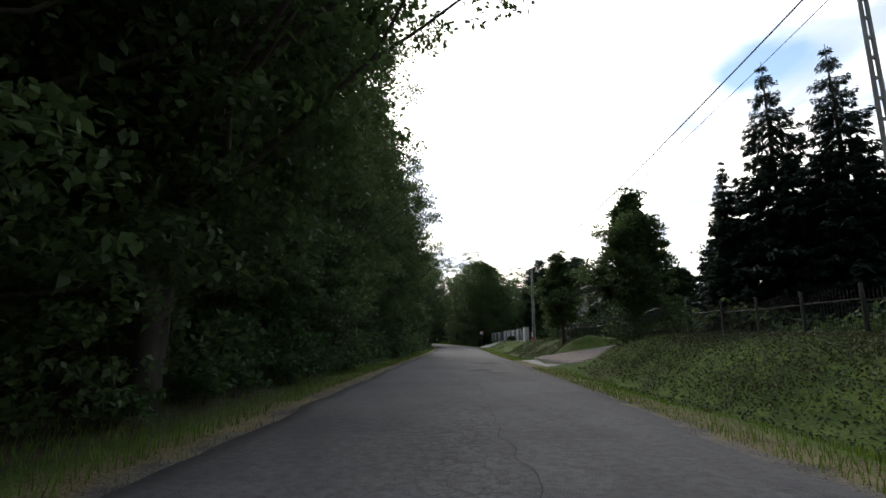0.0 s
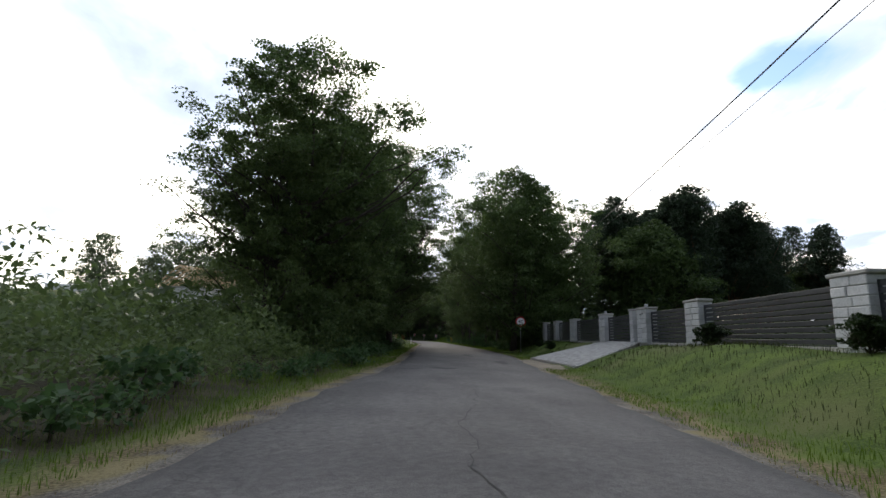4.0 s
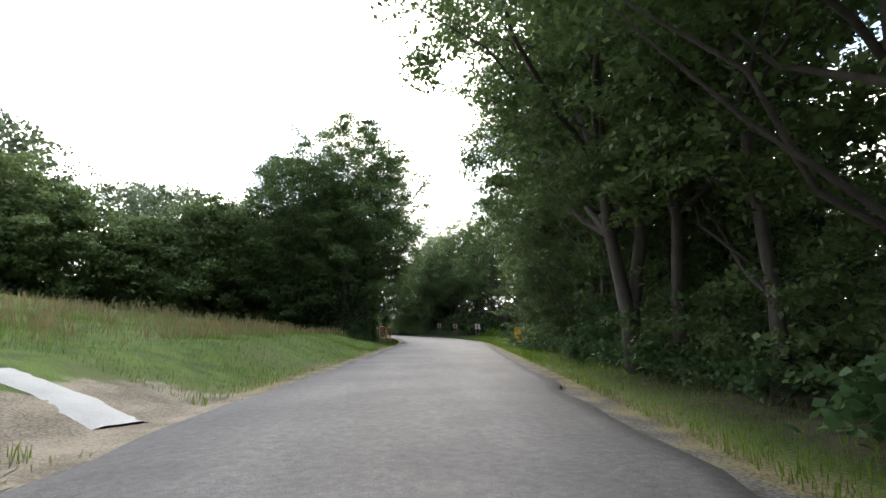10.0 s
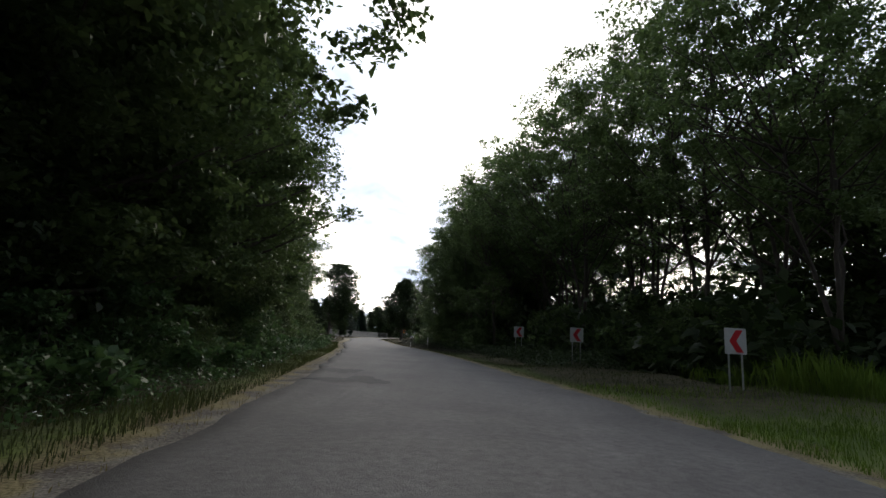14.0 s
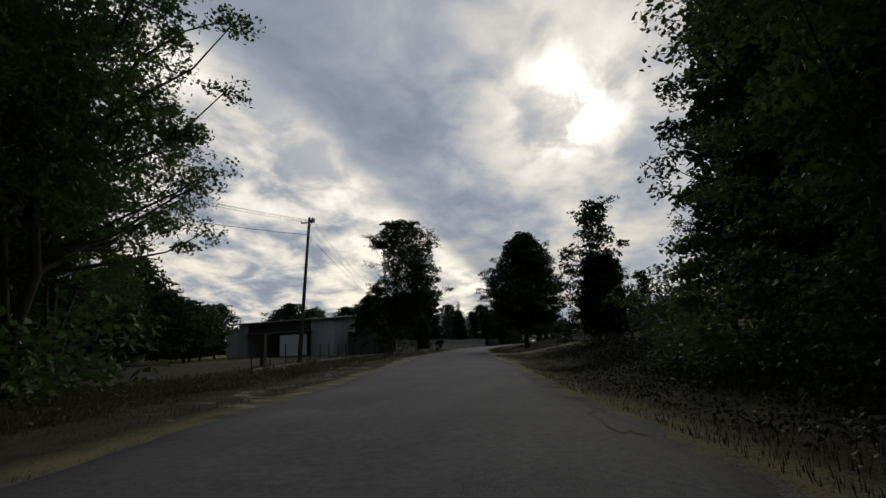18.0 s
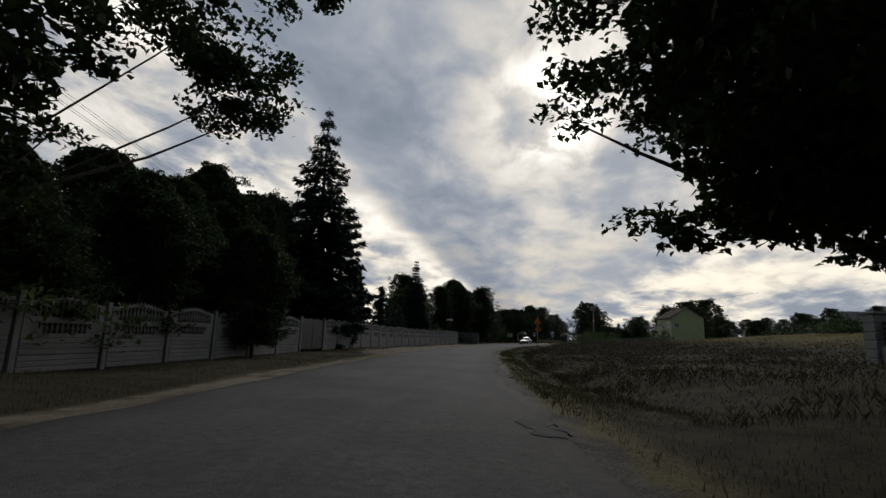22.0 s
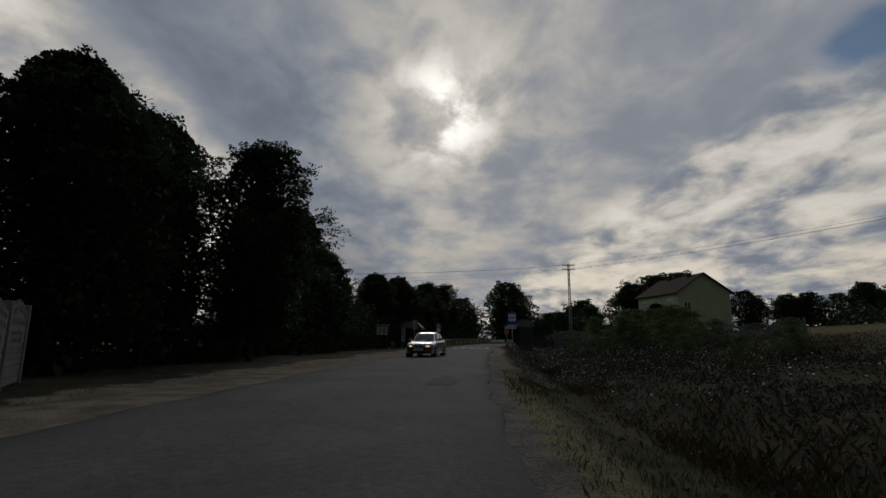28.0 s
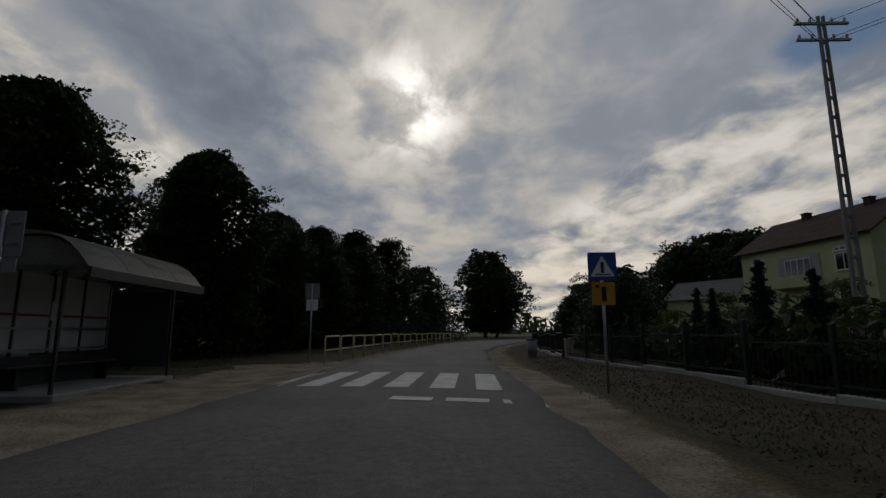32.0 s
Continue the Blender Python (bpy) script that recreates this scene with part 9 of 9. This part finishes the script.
    part("badge", on_nose([(0.028 * math.cos(t * 0.5), 0.725 + 0.02 * math.sin(t * 0.5)) for t in range(12)], 0.02, 0.02), SIGN_BLUE, root, "small round badge")
    plate_ob = part("number_plate", boxes(((-0.26, 2.235, 0.38), (0.26, 2.252, 0.49)), bevel=0.004), SIGN_WHITE, root, "white number plate with plain dark bars")
    bars = bmesh.new()
    for k in range(7):
        box(bars, (-0.20 + k * 0.06, 2.252, 0.405), (-0.20 + k * 0.06 + 0.035, 2.256, 0.465))
    part("plate_bars", bars, SIGN_BLACK, plate_ob)
    part("wiper", tubes(([(-0.55, 1.0, 0.945), (0.1, 0.93, 0.965)], 0.010), seg=5), PLASTIC_BLACK, root)
    for s in (-1, 1):
        for y in (1.38, -1.345):
            arch = part("wheel_arch", tubes(([(0.60 * s, y, 0.32), (0.878 * s, y, 0.32)], 0.36), seg=24), PLASTIC_BLACK, root, "black wheel housing")
            wheel = part("wheel", tubes(([(0.66 * s, y, 0.315), (0.68 * s, y, 0.315), (0.86 * s, y, 0.315), (0.88 * s, y, 0.315)], [0.28, 0.315, 0.315, 0.285]), seg=28), RUBBER, root, "black tyre", True)
            part("rim", tubes(([(0.84 * s, y, 0.315), (0.884 * s, y, 0.315)], [0.252, 0.235]), seg=24), PLASTIC_BLACK, wheel, "dark wheel well")
            star = [(q * math.cos(math.pi * k / 40), q * math.sin(math.pi * k / 40)) for k, q in ((k, 0.248 if k % 8 in (0, 1, 2, 6, 7) else 0.13) for k in range(80))]
            part("wheel_cover", prism(star, -0.012, 0.012), ALLOY, wheel, "silver ten-spoke wheel cover").matrix_basis = pose(0.888 * s, y, 0.315, 0, 0, 90)
            part("hub", tubes(([(0.87 * s, y, 0.315), (0.91 * s, y, 0.315)], [0.07, 0.06]), seg=12), ALLOY, wheel)
    return root


silver_car = saloon()
keep_car = silver_car.matrix_basis.copy()
silver_car.matrix_basis = Matrix.Identity(4)
yard_car = copy_thing(silver_car, pose(5.6, -50.6, land_z(5.6, -50.6), 0, 0, 100))
silver_car.matrix_basis = keep_car
yard_car.matrix_basis = pose(5.6, -50.6, land_z(5.6, -50.6), 0, 0, 100) @ Matrix.Diagonal((1.1, 1.1, 1.2, 1))
for ob in yard_car.children_recursive:
    if ob.name.startswith("lamp_bulb"):
        bpy.data.objects.remove(ob)
tagged(yard_car, "silver car parked in the yard behind the iron fence", "car")

# repairs and cracks in the asphalt
for i, (x, y, rx, ry) in enumerate(((-14.9, -58.7, 0.75, 0.8), (-16.8, -64.4, 0.35, 0.8), (-16.6, -65.9, 0.6, 0.3), (-16.1, -50.6, 0.6, 0.5), (-2.1, -7.3, 0.3, 1.3), (-5.7, -12.0, 0.42, 0.55), (-7.1, -12.1, 0.6, 0.3), (-1.75, 0.6, 0.3, 1.6), (2.3, 33.4, 0.5, 0.35), (4.8, 26.0, 0.2, 1.5),
                                      (6.3, 36.3, 0.42, 0.22), (10.8, 78.7, 0.42, 0.3), (7.8, 88.3, 0.45, 0.35), (7.8, 89.3, 0.4, 0.3), (7.0, 111.2, 0.5, 0.9), (6.2, 110.8, 0.5, 0.5), (5.9, 113.7, 0.5, 0.9), (-8.7, 214.5, 0.35, 0.5), (7.7, 99.5, 0.4, 0.6), (1.9, 160.9, 0.3, 1.3), (-10.0, 225.6, 0.32, 2.2), (-10.5, 230.4, 0.25, 1.8), (-13.9, 225.8, 0.3, 0.12),
                                      (-14.2, 232.2, 0.4, 0.2), (-12.0, 250.5, 0.35, 1.8), (-9.6, 297.0, 0.3, 1.6))):
    blot("asphalt_patch", x, y, rx, ry, 20 + i, ASPHALT_PATCH, "dark irregular repair patch in the old asphalt", -math.radians(road_yaw(y)) * -1)


def seam(y0, y1, f, width, seed, label="dark wandering crack along the lane"):
    pts = []
    rnd = random.Random(seed)
    y = y0
    w = 0.0
    while y < y1:
        a, b = float(road_left(y)), float(road_right(y))
        w += rnd.uniform(-0.07, 0.07)
        w *= 0.93
        pts.append((a + (b - a) * f + w, y))
        y += 0.22
    strip("road_crack", pts, width, CRACK, label, seed)


seam(-90, -36, 0.56, 0.016, 1), seam(-30, -10, 0.5, 0.014, 2), seam(-12, 22, 0.46, 0.016, 3), seam(-14, 4, 0.66, 0.016, 4), seam(18, 44, 0.52, 0.014, 5), seam(226, 262, 0.88, 0.018, 6), seam(224, 268, 0.93, 0.018, 7), seam(246, 282, 0.90, 0.018, 8)
plant("small_lime", -9.3, -62.6, 1.15, 0)
plant("small_lime", -7.1, -51.1, 1.02, 120)
plant("spruce", 0.2, -50.0, 0.5, 0, "blue-grey spruce behind the iron fence")
plant("spruce", -2.3, -60.4, 0.60, 40, "tall blue-grey spruce behind the iron fence")
plant("spruce", -2.1, -63.8, 0.97, 80, "tall blue-grey spruce behind the iron fence")
plant("spruce", -1.4, -66.4, 0.92, 10, "tall blue-grey spruce behind the iron fence")
plant("spruce_thin", -3.6, -62.2, 0.88, 0, "slim spruce behind the iron fence")
plant("spruce", 3.6, -45.6, 0.58, 0, "broad garden spruce behind the iron fence")
plant("spruce", 6.4, -43.4, 0.66, 60, "broad garden spruce behind the iron fence")
plant("spruce", 8.4, -47.0, 0.6, 130, "broad garden spruce behind the iron fence")
plant("dark_a", 5.4, -46.6, 0.4, 20, "dark dense garden tree behind the iron fence")
plant("dark_a", 2.6, -40.6, 0.3, 70, "dark dense garden tree behind the iron fence")
for x, y, k, s in ((3.8, -26.7, "small_lime", 1.0), (4.2, -35.4, "spruce", 0.34), (2.2, -41.8, "spruce", 0.36), (4.6, -39.0, "spruce", 0.30), (1.0, -45.0, "shrub_dark", 0.9), (3.0, -37.0, "shrub_dark", 0.8), (4.0, -33.0, "shrub_dark", 0.8), (3.4, -38.8, "dark_a", 0.26), (5.6, -37.0, "dark_a", 0.27), (1.6, -39.4, "dark_a", 0.22), (4.4, -35.6, "dark_b", 0.24), (7.0, -39.5, "dark_a", 0.3), (9, -58, "maple_far", 0.6), (12, -66, "maple_far", 0.7),
                   (2.5, -70, "spruce", 0.8), (6.2, -22, "shrub_dark", 1.0), (20, -38, "maple_far", 0.8), (24, -50, "maple_far", 0.8), (28, -28, "maple_far", 0.7), (16, -48, "maple_far", 0.7), (-9.7, -63.6, "shrub_dark", 0.5), (-10.4, -62.9, "shrub_dark", 0.4), (-9.0, -65.0, "shrub_dark", 0.55)):
    plant(k, x, y, s, PR.uniform(0, 360), group="garden trees round the villa")
for x, y, s in ((6.2, 9.0, 0.7), (5.0, 5.6, 0.6), (4.3, 2.0, 0.7), (1.4, -16.4, 0.8), (-0.4, -22.4, 0.8)):
    plant("box_bush", x, y, s, PR.uniform(0, 360), group="box bushes on the bank")


def thicket(name, label, side, y0, y1, s0, s1, count, high, seed, leaf=0.6, mat=None, patchy=0.0):
    """Undergrowth that closes a wood near the ground; patchy: how far it thins out between its clumps."""
    rng = np.random.default_rng(seed)
    y = rng.uniform(y0, y1, count)
    s = rng.uniform(s0, s1, count)
    x = road_right(y) + s if side > 0 else road_left(y) - s
    lush = 0.5 + 0.25 * np.sin(x * 1.1 + 1.7 * np.sin(y * 0.31)) + 0.25 * np.sin(y * 0.83 + 2.1 * np.sin(x * 0.47))
    side_fade = np.minimum(1, np.minimum(s - s0, s1 - s) / (0.25 * (s1 - s0)))
    keep = rng.uniform(0, 1, count) > patchy * (1.25 - 1.25 * lush * side_fade)
    x, y, lush, count = x[keep], y[keep], lush[keep], int(keep.sum())
    z = land(x, y) + high * rng.uniform(0, 1, count) ** 1.3 * (0.6 + 0.4 * np.sin(x * 0.8) * np.cos(y * 0.6)) * (1 - patchy + patchy * 1.6 * lush)
    v, f = leaves_at(np.stack([x, y, z], 1), 1.0, leaf, leaf * 0.6, rng)
    tagged(new(name, mesh_from(name, v, f, mat or LEAF_DARK)), label, "undergrowth", kind="stuff")


# thickets in the darker leaf green carry the woods' inner shade in their colour
thicket("undergrowth", "dark undergrowth deep in the first wood", -1, -98, -31, 5.5, 30, 26000, 4.2, 1)
thicket("undergrowth", "dark undergrowth before the meadow", -1, -8, 21, 5.0, 26, 13000, 4.2, 2)
thicket("undergrowth", "dark undergrowth of the right-hand wood", 1, 15, 80, 5.5, 26, 22000, 6.0, 3, mat=LEAF_SHADED)
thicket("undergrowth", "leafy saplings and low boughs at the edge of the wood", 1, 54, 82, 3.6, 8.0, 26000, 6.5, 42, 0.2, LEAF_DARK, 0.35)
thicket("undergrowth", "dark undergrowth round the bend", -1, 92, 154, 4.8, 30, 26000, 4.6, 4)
thicket("undergrowth", "dark undergrowth outside the bend", 1, 114, 172, 6.5, 30, 38000, 5.2, 5, mat=LEAF_SHADED)
thicket("undergrowth", "leafy maple saplings at the edge of the clearing", -1, -30, -2, 2.6, 9.0, 36000, 2.6, 44, 0.15, LEAF_WILLOW_LIT, 0.5)
thicket("undergrowth", "dark leafy edge of the wood above the meadow", -1, 18.5, 26.5, 4.2, 11, 16000, 4.6, 45, 0.18, LEAF_DARK, 0.25)
thicket("undergrowth", "dark hedge behind the bus stop", -1, 316, 400, 7.0, 16, 56000, 6.2, 6, 0.3, mat=LEAF_SHADED)
thicket("undergrowth", "dark hedge behind the concrete fence", -1, 262, 322, 7.5, 14, 9000, 4.5, 7, mat=LEAF_SHADED)
thicket("undergrowth", "garden hedge behind the bar fence", 1, 334, 362, 5.6, 9, 6000, 2.2, 8, 0.4, LEAF_SHADED)
thicket("undergrowth", "dark undergrowth behind the slatted fence", 1, 13, 44, 8.5, 56, 16000, 4.0, 9)
thicket("undergrowth", "dark undergrowth before the farmyard", -1, 150, 168, 6.5, 26, 12000, 3.6, 10, 0.4)
thicket("undergrowth", "dark thicket behind the meadow", -1, 66, 90, 26, 60, 9000, 5.0, 11, 0.9, LEAF_GREY)
thicket("undergrowth", "dark thicket behind the cottage", 1, 84, 120, 18, 40, 9000, 4.5, 12, 0.8)
thicket("garden_hedge", "dark garden hedge behind the iron fence", 1, -98, -52, 9.2, 11.5, 9000, 1.9, 13, 0.28)
thicket("garden_hedge", "dark garden hedge behind the iron fence", 1, -52, -33, 9.2, 11.4, 14000, 3.0, 14, 0.22, LEAF_SHADED)
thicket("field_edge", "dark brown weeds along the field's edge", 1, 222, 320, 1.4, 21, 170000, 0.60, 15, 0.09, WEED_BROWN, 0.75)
# these near-black leaves hold the weeds' own shade in their colour
thicket("field_edge", "tall dark weeds below the field", 1, 232, 304, 2.2, 13, 70000, 0.55, 46, 0.085, WEED_SHADED, 0.75)
thicket("field_edge", "dark weeds beside the bus stop", 1, 300, 326, 1.2, 12, 70000, 1.1, 16, 0.07, WEED_SHADED, 0.6)
thicket("rough_weeds", "low dark weeds on the verge beside the sandy track", 1, 172, 190, 1.4, 10, 16000, 0.26, 27, 0.05, WEED_BROWN)
thicket("rough_weeds", "low dark weeds on the verge behind the shelter", 1, 326, 350, 1.5, 4.0, 7000, 0.2, 28, 0.05, WEED_BROWN)
thicket("undergrowth", "dark brambles along the shaded verge", 1, 122, 170, 3.2, 8.0, 30000, 1.0, 33, 0.14, LEAF_SHADED)
thicket("undergrowth", "dark brambles on the bank below the picket fence", 1, 168, 189, 2.4, 7.4, 32000, 0.75, 34, 0.09, WEED_SHADED, 0.8)
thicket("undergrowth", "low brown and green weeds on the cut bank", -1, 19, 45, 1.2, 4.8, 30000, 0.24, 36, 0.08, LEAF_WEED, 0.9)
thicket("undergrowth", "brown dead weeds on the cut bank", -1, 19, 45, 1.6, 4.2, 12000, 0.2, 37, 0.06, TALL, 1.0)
thicket("undergrowth", "dark leafy thicket under the big maple", 1, 11, 32, 3.4, 9.0, 14000, 3.4, 38, 0.22, LEAF_SHADED, 0.4)
thicket("undergrowth", "dark leafy thicket behind the rusty barriers", -1, 89, 108, 3.0, 10.0, 34000, 8.0, 39, 0.2, LEAF_SHADED, 0.3)
thicket("undergrowth", "leafy low boughs and saplings before the meadow", -1, -3, 21, 3.0, 7.5, 22000, 4.2, 40, 0.19, LEAF_DARK, 0.4)
# near-black leaves added to paint the trees' shadow along the road edge
thicket("undergrowth", "low near-black weeds that paint tree shade beside the asphalt", 1, 138, 174, 1.3, 5.0, 32000, 0.5, 41, 0.08, WEED_SHADED, 0.6)
thicket("skyline_hedge", "dark hedge along the top of the field", 1, 200, 372, 52, 66, 12000, 4.0, 17, 0.8, LEAF_SHADED)
thicket("farm_edge", "dark low weeds before the farmyard", -1, 160, 214, 3.2, 7.5, 8000, 0.55, 18, 0.12, TALL)
thicket("undergrowth", "dark growth among the locust trees", 1, 116, 172, 12.5, 22, 12000, 6.0, 25, 0.6, LEAF_SHADED)
thicket("undergrowth", "rank weeds on the bank below the iron fence", 1, -90, -63.5, 2.0, 5.8, 52000, 0.24, 26, 0.075, WEED_BANK, 0.55)
thicket("undergrowth", "rank weeds on the bank beside the brown drive", 1, -53.5, -33, 2.0, 5.8, 34000, 0.18, 29, 0.075, DULL_SHADED_GRASS, 0.6)
thicket("undergrowth", "low nettles along the shaded verge", -1, 98, 150, 1.5, 6.5, 34000, 0.42, 30, 0.10, LEAF_WEED)
thicket("undergrowth", "tall dark growth behind the locust trees", 1, 112, 176, 20, 38, 22000, 7.6, 19, 0.9, LEAF_SHADED)


def meadow_flowers(name, label, side, y0, y1, s0, s1, count, high, seed, mat):
    """Small flower heads on thin stalks."""
    rng = np.random.default_rng(seed)
    y, s = rng.uniform(y0, y1, count), rng.uniform(s0, s1, count)
    x = road_right(y) + s if side > 0 else road_left(y) - s
    z = land(x, y) + high * rng.uniform(0.5, 1.1, count)
    v, f = leaves_at(np.stack([x, y, z], 1), 2.0, 0.045, 0.045, rng, 0.0)
    tagged(new(name, mesh_from(name, v, f, mat)), label, "flowers", kind="stuff")


meadow_flowers("wild_flowers", "small white flowers among the field's weeds", 1, 292, 318, 1.8, 8, 700, 0.62, 21, PAINT_WHITE)
meadow_flowers("wild_flowers", "small white flowers before the farmyard", -1, 176, 204, 2.4, 4.6, 260, 0.22, 22, PAINT_WHITE)
meadow_flowers("wild_flowers", "small white flowers on the verge", -1, 100, 120, 1.2, 2.6, 90, 0.2, 23, PAINT_WHITE)
